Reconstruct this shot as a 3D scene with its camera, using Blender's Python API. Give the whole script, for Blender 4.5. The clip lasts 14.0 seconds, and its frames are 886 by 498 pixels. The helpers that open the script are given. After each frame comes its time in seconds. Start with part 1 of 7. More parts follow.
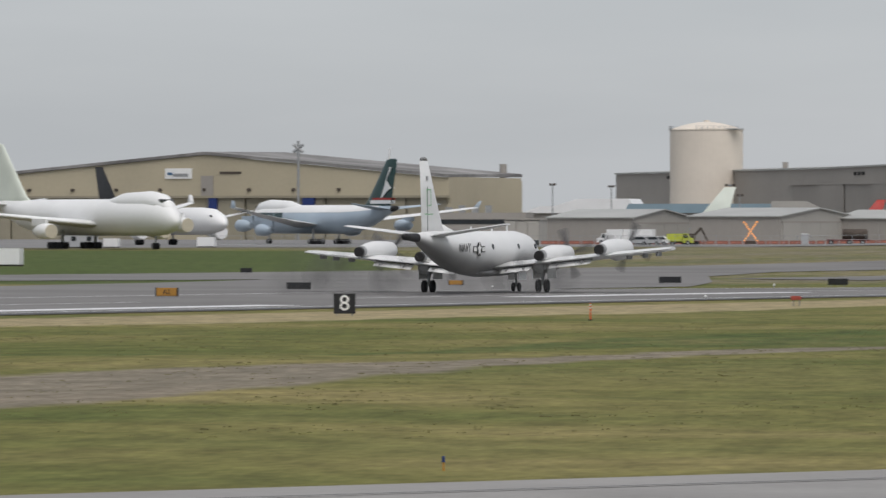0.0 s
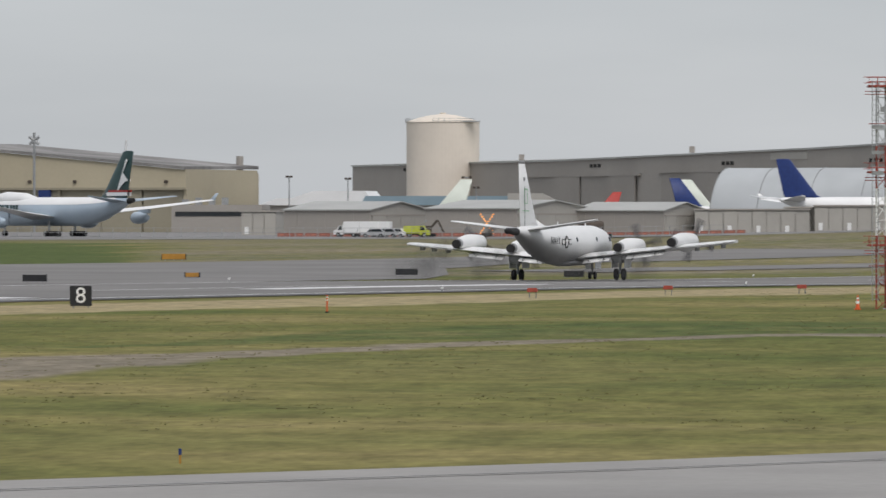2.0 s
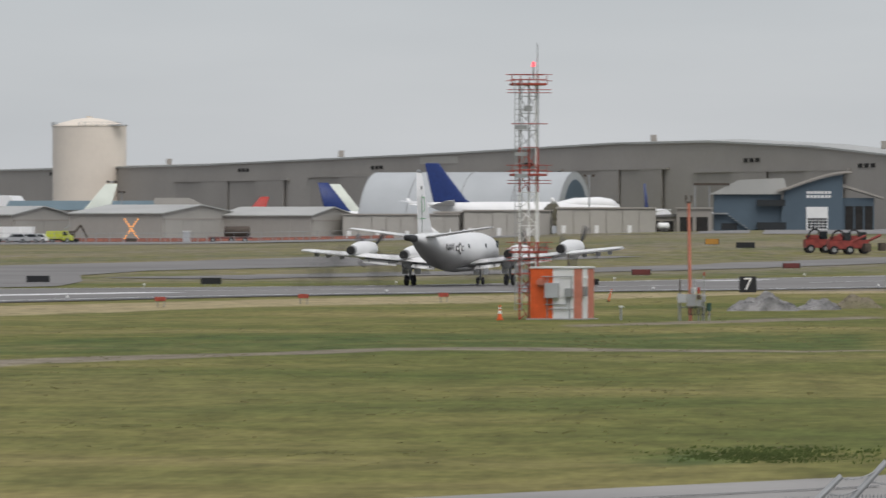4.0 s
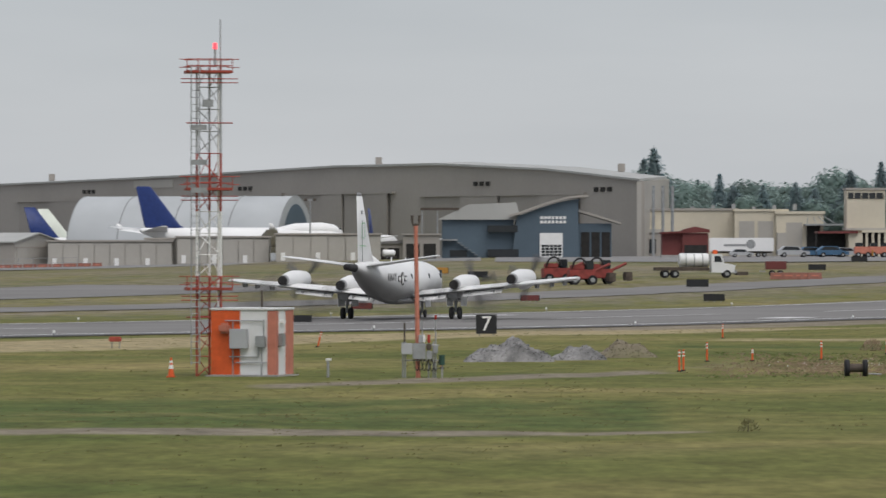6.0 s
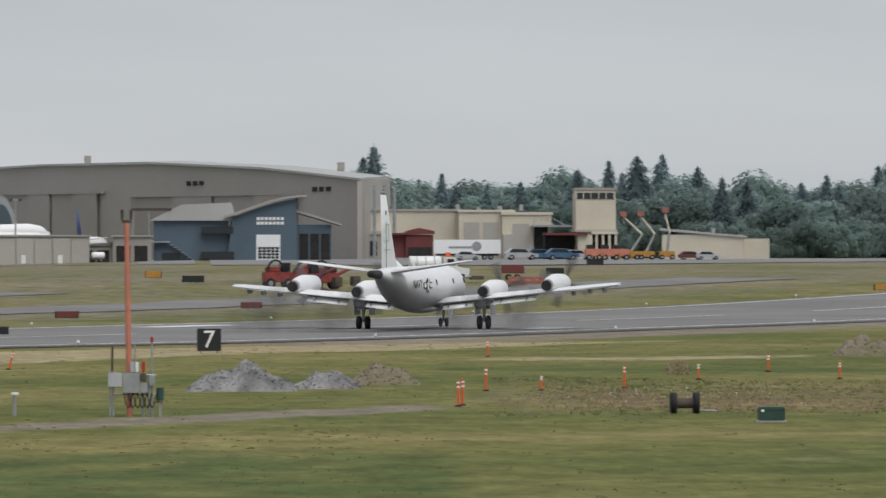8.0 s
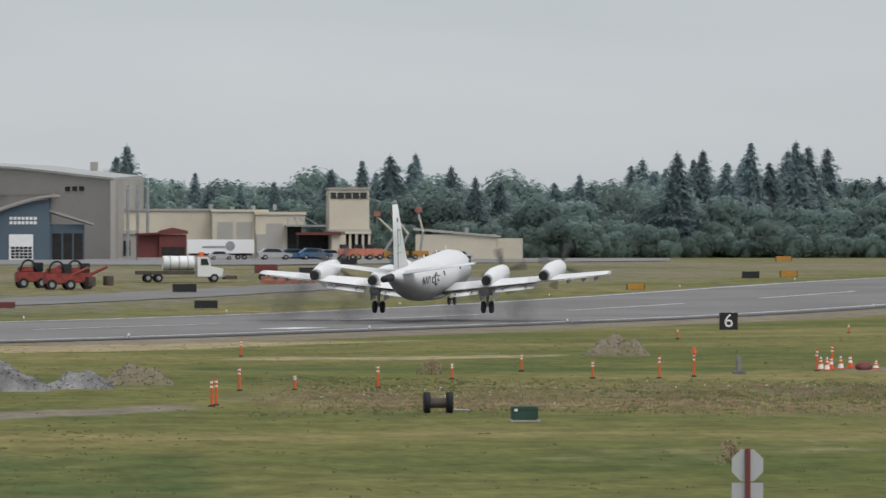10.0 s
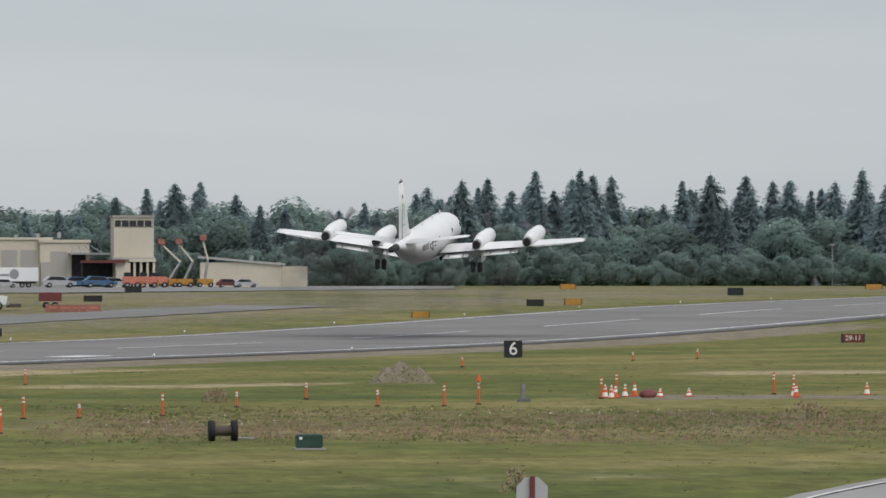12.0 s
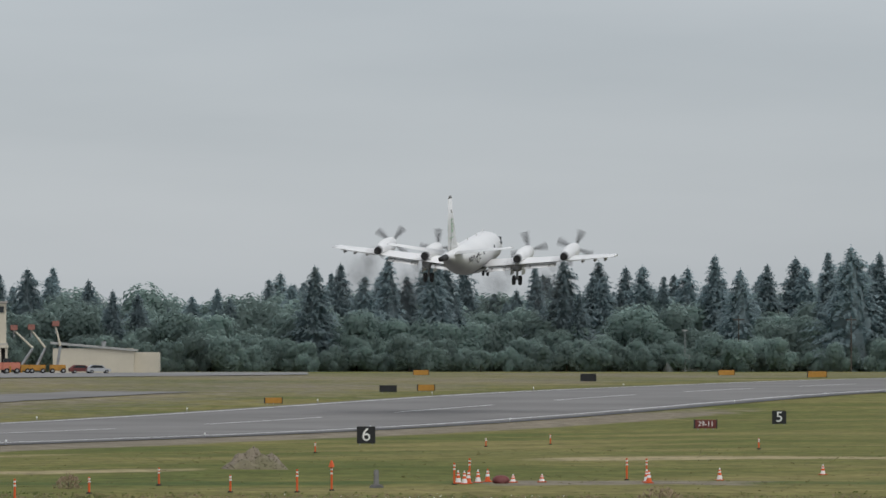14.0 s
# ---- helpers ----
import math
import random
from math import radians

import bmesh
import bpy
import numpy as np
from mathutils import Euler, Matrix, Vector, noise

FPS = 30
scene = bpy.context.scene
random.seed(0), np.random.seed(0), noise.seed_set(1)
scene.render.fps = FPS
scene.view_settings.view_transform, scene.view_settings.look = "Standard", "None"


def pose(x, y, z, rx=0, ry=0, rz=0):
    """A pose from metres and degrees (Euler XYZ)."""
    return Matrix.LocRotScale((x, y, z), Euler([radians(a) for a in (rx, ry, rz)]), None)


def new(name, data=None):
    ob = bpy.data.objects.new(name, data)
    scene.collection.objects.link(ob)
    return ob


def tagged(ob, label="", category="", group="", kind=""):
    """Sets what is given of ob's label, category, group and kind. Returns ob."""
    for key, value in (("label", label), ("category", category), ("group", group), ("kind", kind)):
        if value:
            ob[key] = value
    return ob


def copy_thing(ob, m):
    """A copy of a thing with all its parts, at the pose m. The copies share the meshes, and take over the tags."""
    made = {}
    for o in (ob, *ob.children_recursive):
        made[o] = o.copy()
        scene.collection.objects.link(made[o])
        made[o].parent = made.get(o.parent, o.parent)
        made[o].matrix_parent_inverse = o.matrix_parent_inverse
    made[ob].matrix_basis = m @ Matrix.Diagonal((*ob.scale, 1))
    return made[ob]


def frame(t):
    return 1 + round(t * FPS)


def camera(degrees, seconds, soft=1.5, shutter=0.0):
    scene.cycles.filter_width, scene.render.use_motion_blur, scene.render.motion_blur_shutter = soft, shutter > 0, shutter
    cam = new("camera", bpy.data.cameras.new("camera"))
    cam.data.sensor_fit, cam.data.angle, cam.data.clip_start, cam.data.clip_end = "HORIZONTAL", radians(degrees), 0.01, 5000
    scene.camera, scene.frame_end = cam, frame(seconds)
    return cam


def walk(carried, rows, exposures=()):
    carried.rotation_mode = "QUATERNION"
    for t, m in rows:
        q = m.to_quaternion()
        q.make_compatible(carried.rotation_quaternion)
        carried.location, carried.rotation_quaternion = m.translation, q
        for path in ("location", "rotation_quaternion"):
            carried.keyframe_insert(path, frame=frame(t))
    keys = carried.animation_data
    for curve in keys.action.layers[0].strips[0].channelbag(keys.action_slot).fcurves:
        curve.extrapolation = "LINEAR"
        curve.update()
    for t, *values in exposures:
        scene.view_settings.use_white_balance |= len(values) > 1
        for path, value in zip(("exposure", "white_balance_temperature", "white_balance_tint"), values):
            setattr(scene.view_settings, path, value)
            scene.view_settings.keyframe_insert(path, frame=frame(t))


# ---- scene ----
# Camera: a long lens that pans after a taking-off patrol aircraft and closes in
cam = camera(8.966, 14.0, soft=1.5, shutter=0.35)


def shot(d, bearing, tilt):
    return pose(0.0, d, 5.7, 90 + tilt, 0, -bearing)


walk(cam, [
    (0, shot(0.0, -8.668, -0.292)), (0.5, shot(0.0, -7.551, -0.284)), (1, shot(0.0, -6.428, -0.319)),
    (1.5, shot(0.0, -6.482, -0.424)), (2, shot(0.0, -5.998, -0.371)), (2.5, shot(0.0, -5.445, -0.354)),
    (3, shot(0.0, -4.420, -0.345)), (3.5, shot(2.7, -3.300, -0.354)), (3.8, shot(10.9, -2.790, -0.335)),
    (4.0, shot(18.3, -2.481, -0.321)), (4.2, shot(25.7, -1.988, -0.315)), (4.5, shot(36.9, -1.450, -0.290)),
    (5.3, shot(65.0, -0.520, -0.160)), (6.1, shot(93.2, 0.420, -0.040)), (6.3, shot(100.4, 0.710, -0.017)),
    (6.5, shot(107.6, 1.049, 0.011)), (6.8, shot(118.8, 1.561, -0.013)), (7, shot(126.2, 1.902, -0.029)),
    (7.25, shot(134.4, 2.220, -0.037)), (7.5, shot(139.2, 2.538, -0.046)), (7.75, shot(141.2, 2.879, -0.037)),
    (8, shot(141.5, 3.220, -0.029)), (8.2, shot(141.5, 3.564, -0.034)), (10.3, shot(141.5, 6.085, -0.011)),
    (10.5, shot(141.5, 6.360, 0.006)), (11, shot(141.5, 7.019, 0.029)), (11.5, shot(141.5, 7.483, 0.120)),
    (12, shot(141.5, 7.901, 0.252)), (12.5, shot(141.5, 8.342, 0.550)), (13, shot(141.5, 8.938, 0.722)),
    (13.5, shot(141.5, 9.185, 0.968)), (14, shot(141.5, 9.391, 1.123))],
    exposures=((0.0, -0.06, 6480, 13.0), (2.5, 0.03, 6480, 13.0), (6.0, -0.02, 6450, 13.0), (7.0, -0.08, 6420, 12.5), (8.0, 0.02, 6400, 12.0), (12.5, 0.05, 6380, 11.5), (14.0, -0.12, 6350, 11.0)))

# ---- light: bright overcast sky and a wide, weak sun ----
world = bpy.data.worlds.new("overcast")
scene.world = world
world.use_nodes = True
wn, wl = world.node_tree.nodes, world.node_tree.links
sky = wn.new("ShaderNodeTexSky")
sky.sky_type, sky.sun_disc = "NISHITA", False
sky.sun_elevation, sky.sun_rotation = radians(60), radians(155)
sky_amount = wn.new("ShaderNodeVectorMath")
sky_amount.operation = "SCALE"
sky_amount.inputs["Scale"].default_value = 0.02
wl.new(sky.outputs[0], sky_amount.inputs[0])
wco = wn.new("ShaderNodeTexCoord")
wmap = wn.new("ShaderNodeMapping")
wmap.inputs["Scale"].default_value = (5, 5, 30)
wl.new(wco.outputs["Generated"], wmap.inputs[0])
cloud = wn.new("ShaderNodeTexNoise")
cloud.inputs["Scale"].default_value, cloud.inputs["Detail"].default_value = 1.0, 6
wl.new(wmap.outputs[0], cloud.inputs[0])
cramp = wn.new("ShaderNodeValToRGB")
cramp.color_ramp.elements[0].position, cramp.color_ramp.elements[0].color = 0.3, (0.478, 0.515, 0.545, 1)
cramp.color_ramp.elements[1].position, cramp.color_ramp.elements[1].color = 0.72, (0.585, 0.618, 0.642, 1)
wl.new(cloud.outputs[0], cramp.inputs[0])
wadd = wn.new("ShaderNodeVectorMath")
wl.new(cramp.outputs[0], wadd.inputs[0])
wl.new(sky_amount.outputs[0], wadd.inputs[1])
wl.new(wadd.outputs[0], wn["Background"].inputs[0])
wn["Background"].inputs[1].default_value = 0.82

sun = new("sun", bpy.data.lights.new("sun", "SUN"))
sun.data.energy, sun.data.angle, sun.data.color = 2.3, radians(50), (1.0, 0.97, 0.92)
sun.rotation_euler = (radians(30), 0, radians(25))


# ---- materials ----
def mat(name, color, rough=0.7, metal=0.0, vary=0.12, scale=1.0, bump=0.0, fine=20.0, color2=None, spec=0.4, random_amount=0.0):
    """A surface with stains at one scale and grain at another; scale in patches per metre."""
    m = bpy.data.materials.new(name)
    m.use_nodes = True
    n, l = m.node_tree.nodes, m.node_tree.links
    b = n["Principled BSDF"]
    b.inputs["Roughness"].default_value, b.inputs["Metallic"].default_value = rough, metal
    b.inputs["Specular IOR Level"].default_value = spec
    co = n.new("ShaderNodeTexCoord")
    big, small = n.new("ShaderNodeTexNoise"), n.new("ShaderNodeTexNoise")
    big.inputs["Scale"].default_value, big.inputs["Detail"].default_value = scale, 5
    small.inputs["Scale"].default_value, small.inputs["Detail"].default_value = fine, 3
    l.new(co.outputs["Object"], big.inputs[0])
    l.new(co.outputs["Object"], small.inputs[0])
    c2 = color2 or tuple(c * (1 - 2.2 * vary) for c in color)
    mix = n.new("ShaderNodeMix")
    mix.data_type = "RGBA"
    mix.inputs[6].default_value, mix.inputs[7].default_value = (*color, 1), (*c2, 1)
    ramp = n.new("ShaderNodeMapRange")
    ramp.inputs[1].default_value, ramp.inputs[2].default_value = 0.35, 0.7
    l.new(big.outputs[0], ramp.inputs[0])
    l.new(ramp.outputs[0], mix.inputs[0])
    grain = n.new("ShaderNodeMapRange")
    grain.inputs[3].default_value, grain.inputs[4].default_value = 1 - vary, 1 + vary
    l.new(small.outputs[0], grain.inputs[0])
    mul = n.new("ShaderNodeVectorMath")
    mul.operation = "SCALE"
    l.new(mix.outputs[2], mul.inputs[0])
    l.new(grain.outputs[0], mul.inputs["Scale"])
    last = mul.outputs[0]
    if random_amount:
        info, rr, mm = n.new("ShaderNodeObjectInfo"), n.new("ShaderNodeMapRange"), n.new("ShaderNodeVectorMath")
        rr.inputs[3].default_value, rr.inputs[4].default_value = 1 - random_amount, 1 + random_amount
        l.new(info.outputs["Random"], rr.inputs[0])
        mm.operation = "SCALE"
        l.new(last, mm.inputs[0])
        l.new(rr.outputs[0], mm.inputs["Scale"])
        last = mm.outputs[0]
    l.new(last, b.inputs["Base Color"])
    if bump:
        bp = n.new("ShaderNodeBump")
        bp.inputs["Strength"].default_value, bp.inputs["Distance"].default_value = bump, 0.03
        l.new(small.outputs[0], bp.inputs["Height"])
        l.new(bp.outputs[0], b.inputs["Normal"])
    return m


def glow(name, color, strength):
    m = bpy.data.materials.new(name)
    m.use_nodes = True
    b = m.node_tree.nodes["Principled BSDF"]
    b.inputs["Base Color"].default_value = (*color, 1)
    b.inputs["Emission Color"].default_value, b.inputs["Emission Strength"].default_value = (*color, 1), strength
    return m


def grass_mat():
    """Mown airfield grass: green and straw patches in long mowing bands, fine blades."""
    m = bpy.data.materials.new("grass")
    m.use_nodes = True
    n, l = m.node_tree.nodes, m.node_tree.links
    b = n["Principled BSDF"]
    b.inputs["Roughness"].default_value, b.inputs["Specular IOR Level"].default_value = 0.95, 0.1
    geo = n.new("ShaderNodeNewGeometry")

    def noise_of(scale, detail, stretch=(1, 1, 1), turn=0.0):
        mp = n.new("ShaderNodeMapping")
        mp.inputs["Scale"].default_value = stretch
        mp.inputs["Rotation"].default_value = (0, 0, turn)
        l.new(geo.outputs["Position"], mp.inputs[0])
        t = n.new("ShaderNodeTexNoise")
        t.inputs["Scale"].default_value, t.inputs["Detail"].default_value = scale, detail
        l.new(mp.outputs[0], t.inputs[0])
        return t.outputs[0]

    def ramp(x, stops):
        r = n.new("ShaderNodeValToRGB")
        e = r.color_ramp.elements
        while len(e) < len(stops):
            e.new(0.5)
        for k, (p, c) in enumerate(stops):
            e[k].position, e[k].color = p, (*c, 1)
        l.new(x, r.inputs[0])
        return r.outputs[0]

    patches = noise_of(0.035, 6, (1.0, 0.55, 1), radians(12))
    bands = noise_of(0.07, 7, (0.45, 0.75, 1), radians(20))
    blades = noise_of(0.55, 9, (1.0, 0.55, 1))
    fine = noise_of(2.6, 6, (1.0, 0.35, 1))
    base = ramp(patches, [(0.36, (0.080, 0.096, 0.026)), (0.5, (0.136, 0.130, 0.042)), (0.64, (0.212, 0.176, 0.072))])
    second = ramp(bands, [(0.36, (0.074, 0.098, 0.025)), (0.52, (0.133, 0.133, 0.040)), (0.68, (0.236, 0.194, 0.084))])
    mx = n.new("ShaderNodeMix")
    mx.data_type = "RGBA"
    mx.inputs[0].default_value = 0.55
    l.new(base, mx.inputs[6])
    l.new(second, mx.inputs[7])
    last = mx.outputs[2]
    # worn, lush and dry zones laid out in the plan, broken up by noise
    wear = n.new("ShaderNodeVertexColor")
    wear.layer_name = "wear"
    sep = n.new("ShaderNodeSeparateColor")
    l.new(wear.outputs[0], sep.inputs[0])
    broken = noise_of(0.30, 8, (1.0, 0.5, 1))
    for k, color in ((1, (0.060, 0.088, 0.026)), (2, (0.315, 0.258, 0.155)), (0, (0.200, 0.170, 0.138))):
        add, cut, mix = n.new("ShaderNodeMath"), n.new("ShaderNodeMapRange"), n.new("ShaderNodeMix")
        add.operation = "ADD"
        l.new(sep.outputs[k], add.inputs[0])
        l.new(broken, add.inputs[1])
        cut.inputs[1].default_value, cut.inputs[2].default_value, cut.inputs[4].default_value = 0.78, 1.22, 0.85
        l.new(add.outputs[0], cut.inputs[0])
        mix.data_type = "RGBA"
        mix.inputs[7].default_value = (*color, 1)
        l.new(cut.outputs[0], mix.inputs[0])
        l.new(last, mix.inputs[6])
        last = mix.outputs[2]
    for src, lo, hi in ((blades, 0.70, 1.30), (fine, 0.80, 1.20)):
        r, mul = n.new("ShaderNodeMapRange"), n.new("ShaderNodeVectorMath")
        r.inputs[1].default_value, r.inputs[2].default_value = 0.28, 0.72
        r.inputs[3].default_value, r.inputs[4].default_value = lo, hi
        l.new(src, r.inputs[0])
        mul.operation = "SCALE"
        l.new(last, mul.inputs[0])
        l.new(r.outputs[0], mul.inputs["Scale"])
        last = mul.outputs[0]
    l.new(last, b.inputs["Base Color"])
    bp = n.new("ShaderNodeBump")
    bp.inputs["Strength"].default_value, bp.inputs["Distance"].default_value = 0.3, 0.05
    l.new(blades, bp.inputs["Height"])
    l.new(bp.outputs[0], b.inputs["Normal"])
    return m


M_GRASS = grass_mat()
M_ASPHALT = mat("asphalt", (0.205, 0.199, 0.193), 0.95, vary=0.10, scale=0.05, fine=1.2, bump=0.1, spec=0.1)
M_ASPHALT_DARK = mat("tarred_edge", (0.085, 0.085, 0.09), 0.9, vary=0.15, scale=0.2, fine=2)
M_ROAD = mat("service_road", (0.300, 0.292, 0.280), 0.95, vary=0.10, scale=0.12, fine=3, bump=0.1, spec=0.1)
M_APRON = mat("concrete_apron", (0.215, 0.210, 0.205), 0.9, vary=0.12, scale=0.03, fine=0.5)
M_PAINT = mat("runway_paint", (0.72, 0.72, 0.72), 0.7, vary=0.12, scale=0.6, fine=6)
M_DIRT = mat("bare_earth", (0.205, 0.170, 0.135), 0.95, vary=0.2, scale=0.25, fine=3, bump=0.5, color2=(0.145, 0.135, 0.075))
M_GRAVEL = mat("gravel", (0.27, 0.265, 0.26), 0.95, vary=0.3, scale=1.0, fine=9, bump=0.6)
M_WHITE = mat("white_paint", (0.74, 0.74, 0.73), 0.42, vary=0.05, scale=0.15, fine=4, color2=(0.66, 0.665, 0.66))
M_JETWHITE = mat("airliner_white", (0.80, 0.80, 0.79), 0.38, vary=0.04, scale=0.1, fine=2, color2=(0.73, 0.73, 0.72))
M_PALEGREEN = mat("primer_pale_green", (0.66, 0.70, 0.62), 0.5, vary=0.05, scale=0.2)
M_PALEBLUE = mat("pale_blue_cargo_paint", (0.36, 0.44, 0.52), 0.4, vary=0.05, scale=0.1, color2=(0.43, 0.50, 0.56))
M_TEAL = mat("dark_teal_paint", (0.018, 0.060, 0.058), 0.4, vary=0.1)
M_NAVYBLUE = mat("dark_blue_paint", (0.018, 0.040, 0.165), 0.4, vary=0.1)
M_RED = mat("red_paint", (0.42, 0.035, 0.025), 0.5, vary=0.12)
M_MACHINE = mat("faded_machine_red", (0.30, 0.055, 0.045), 0.65, vary=0.2, scale=1.2)
M_ORANGE = mat("safety_orange", (0.72, 0.115, 0.025), 0.55, vary=0.12, scale=2)
M_RUST = mat("red_oxide_lattice_paint", (0.40, 0.075, 0.05), 0.6, vary=0.2, scale=1.5)
M_SALMON = mat("faded_orange_paint", (0.55, 0.20, 0.135), 0.6, vary=0.1, scale=2)
M_GREY = mat("grey_aircraft_belly", (0.30, 0.305, 0.305), 0.5, vary=0.1, scale=0.4, fine=3, color2=(0.22, 0.22, 0.22))
M_STEEL = mat("galvanised_steel", (0.36, 0.37, 0.37), 0.5, metal=0.4, vary=0.12, scale=2)
M_DARK = mat("black_soot", (0.018, 0.017, 0.017), 0.7, vary=0.2)
M_TYRE = mat("tyre_rubber", (0.022, 0.022, 0.024), 0.85, vary=0.2)
M_BLACK = mat("black_sign_face", (0.020, 0.021, 0.023), 0.6, vary=0.2)
M_PROP = mat("propeller_grey", (0.10, 0.10, 0.105), 0.5, vary=0.1)
M_YELLOW = mat("sign_yellow", (0.46, 0.23, 0.04), 0.55, vary=0.12)
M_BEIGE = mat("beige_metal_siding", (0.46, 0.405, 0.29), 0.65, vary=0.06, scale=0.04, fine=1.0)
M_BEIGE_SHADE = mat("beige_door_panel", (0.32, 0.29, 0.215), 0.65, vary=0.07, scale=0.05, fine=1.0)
M_TAUPE = mat("taupe_metal_siding", (0.345, 0.320, 0.288), 0.65, vary=0.06, scale=0.04, fine=1.0)
M_TAUPE_DOOR = mat("taupe_hangar_door", (0.315, 0.292, 0.262), 0.65, vary=0.06, scale=0.05, fine=1.0)
M_TAUPE_LIGHT = mat("light_taupe_siding", (0.41, 0.39, 0.352), 0.65, vary=0.06, scale=0.06, fine=1.0)
M_ROOF = mat("dark_membrane_roof", (0.13, 0.125, 0.12), 0.8, vary=0.25, scale=0.05, fine=0.6, color2=(0.30, 0.29, 0.28))
M_ROOF_LIGHT = mat("light_metal_roof", (0.40, 0.40, 0.38), 0.5, vary=0.08, scale=0.1)
M_ROOF_BLUE = mat("blue_metal_roof", (0.24, 0.33, 0.38), 0.5, vary=0.08, scale=0.1)
M_TANK = mat("cream_tank_paint", (0.73, 0.655, 0.56), 0.55, vary=0.04, scale=0.06, fine=0.6)
M_CREAM = mat("cream_render", (0.58, 0.53, 0.42), 0.8, vary=0.06, scale=0.1, fine=1.0)
M_BLUEBLD = mat("slate_blue_siding", (0.088, 0.125, 0.158), 0.6, vary=0.07, scale=0.1, fine=1.5)
M_BRICKRED = mat("maroon_siding", (0.155, 0.040, 0.036), 0.65, vary=0.12, scale=0.2)
M_GLASS = mat("dark_window_glass", (0.02, 0.024, 0.028), 0.12, vary=0.1, spec=0.6)
M_INTERIOR = mat("dark_interior", (0.03, 0.028, 0.026), 0.9, vary=0.2)
M_FABRIC = mat("white_tent_fabric", (0.42, 0.44, 0.45), 0.7, vary=0.07, scale=0.08)
M_BARK = mat("bark", (0.085, 0.065, 0.05), 0.95, vary=0.2, scale=2, bump=0.4)


def leafy(name, color, color2):
    """Foliage that lets part of the light through."""
    m = mat(name, color, 0.9, vary=0.2, scale=0.3, fine=2, random_amount=0.2, spec=0.1, color2=color2)
    n, l = m.node_tree.nodes, m.node_tree.links
    b, tr, mx = n["Principled BSDF"], n.new("ShaderNodeBsdfTranslucent"), n.new("ShaderNodeMixShader")
    l.new(b.inputs["Base Color"].links[0].from_socket, tr.inputs[0])
    mx.inputs[0].default_value = 0.75
    l.new(b.outputs[0], mx.inputs[1])
    l.new(tr.outputs[0], mx.inputs[2])
    l.new(mx.outputs[0], n["Material Output"].inputs[0])
    return m


# Distance haze is mixed into these leaf colours, so they are pale and bluish.
M_CONIFER = leafy("hazed_conifer_needles", (0.325, 0.400, 0.415), (0.295, 0.370, 0.385))
M_BROAD = leafy("hazed_broadleaf_foliage", (0.310, 0.395, 0.360), (0.280, 0.360, 0.335))
M_LIME = mat("lime_yellow_paint", (0.50, 0.55, 0.06), 0.5, vary=0.1)
M_GREENBOX = mat("green_cabinet_paint", (0.03, 0.075, 0.055), 0.55, vary=0.12, scale=2)
M_CONCRETE = mat("concrete", (0.38, 0.375, 0.36), 0.9, vary=0.1, scale=0.7, fine=9)
M_WOODDARK = mat("weathered_wood", (0.10, 0.08, 0.065), 0.9, vary=0.2, scale=2)
M_LETTER = mat("white_lettering", (0.78, 0.78, 0.76), 0.6, vary=0.03)
M_GREEN = mat("green_marking", (0.10, 0.42, 0.14), 0.5, vary=0.08)
M_BLUEVAN = mat("blue_vehicle_paint", (0.06, 0.14, 0.24), 0.4, vary=0.1)
M_SILVER = mat("silver_vehicle_paint", (0.42, 0.43, 0.44), 0.35, vary=0.05)
M_FADED = mat("faded_barrier_plastic", (0.34, 0.15, 0.115), 0.7, vary=0.15, scale=0.6)
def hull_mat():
    """Two-tone aircraft paint, white above grey, underside shade painted into the soft blend."""
    m = mat("hull_paint_and_shade", (0.74, 0.74, 0.73), 0.42, vary=0.05, scale=0.15, fine=4, color2=(0.66, 0.665, 0.66))
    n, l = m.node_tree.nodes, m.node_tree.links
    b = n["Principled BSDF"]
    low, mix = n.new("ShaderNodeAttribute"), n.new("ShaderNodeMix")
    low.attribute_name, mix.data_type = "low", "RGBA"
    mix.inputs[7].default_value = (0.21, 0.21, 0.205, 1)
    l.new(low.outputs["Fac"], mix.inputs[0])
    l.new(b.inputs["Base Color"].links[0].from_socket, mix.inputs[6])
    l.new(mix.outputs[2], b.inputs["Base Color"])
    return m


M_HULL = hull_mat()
M_PALEGREY = mat("pale_grey_aircraft_paint", (0.27, 0.272, 0.268), 0.55, vary=0.10, scale=0.5, fine=3, color2=(0.19, 0.19, 0.185))
G_RED = glow("red_obstruction_lamp", (1.0, 0.06, 0.08), 1.6)
G_AMBER = glow("amber_lamp", (1.0, 0.36, 0.06), 1.1)


# ---- mesh helpers ----
def box(bm, x0, x1, y0, y1, z0, z1, bevel=0.0, m=None):
    v = [bm.verts.new((x, y, z)) for x, y, z in ((x0, y0, z0), (x1, y0, z0), (x1, y1, z0), (x0, y1, z0), (x0, y0, z1), (x1, y0, z1), (x1, y1, z1), (x0, y1, z1))]
    if m is not None:
        bmesh.ops.transform(bm, matrix=m, space=Matrix.Identity(4), verts=v)
    faces = [bm.faces.new([v[i] for i in f]) for f in ((3, 2, 1, 0), (4, 5, 6, 7), (0, 1, 5, 4), (1, 2, 6, 5), (2, 3, 7, 6), (3, 0, 4, 7))]
    if bevel:
        edges = {e for f in faces for e in f.edges}
        bmesh.ops.bevel(bm, geom=list(edges), offset=bevel, segments=2, affect="EDGES")
    return bm


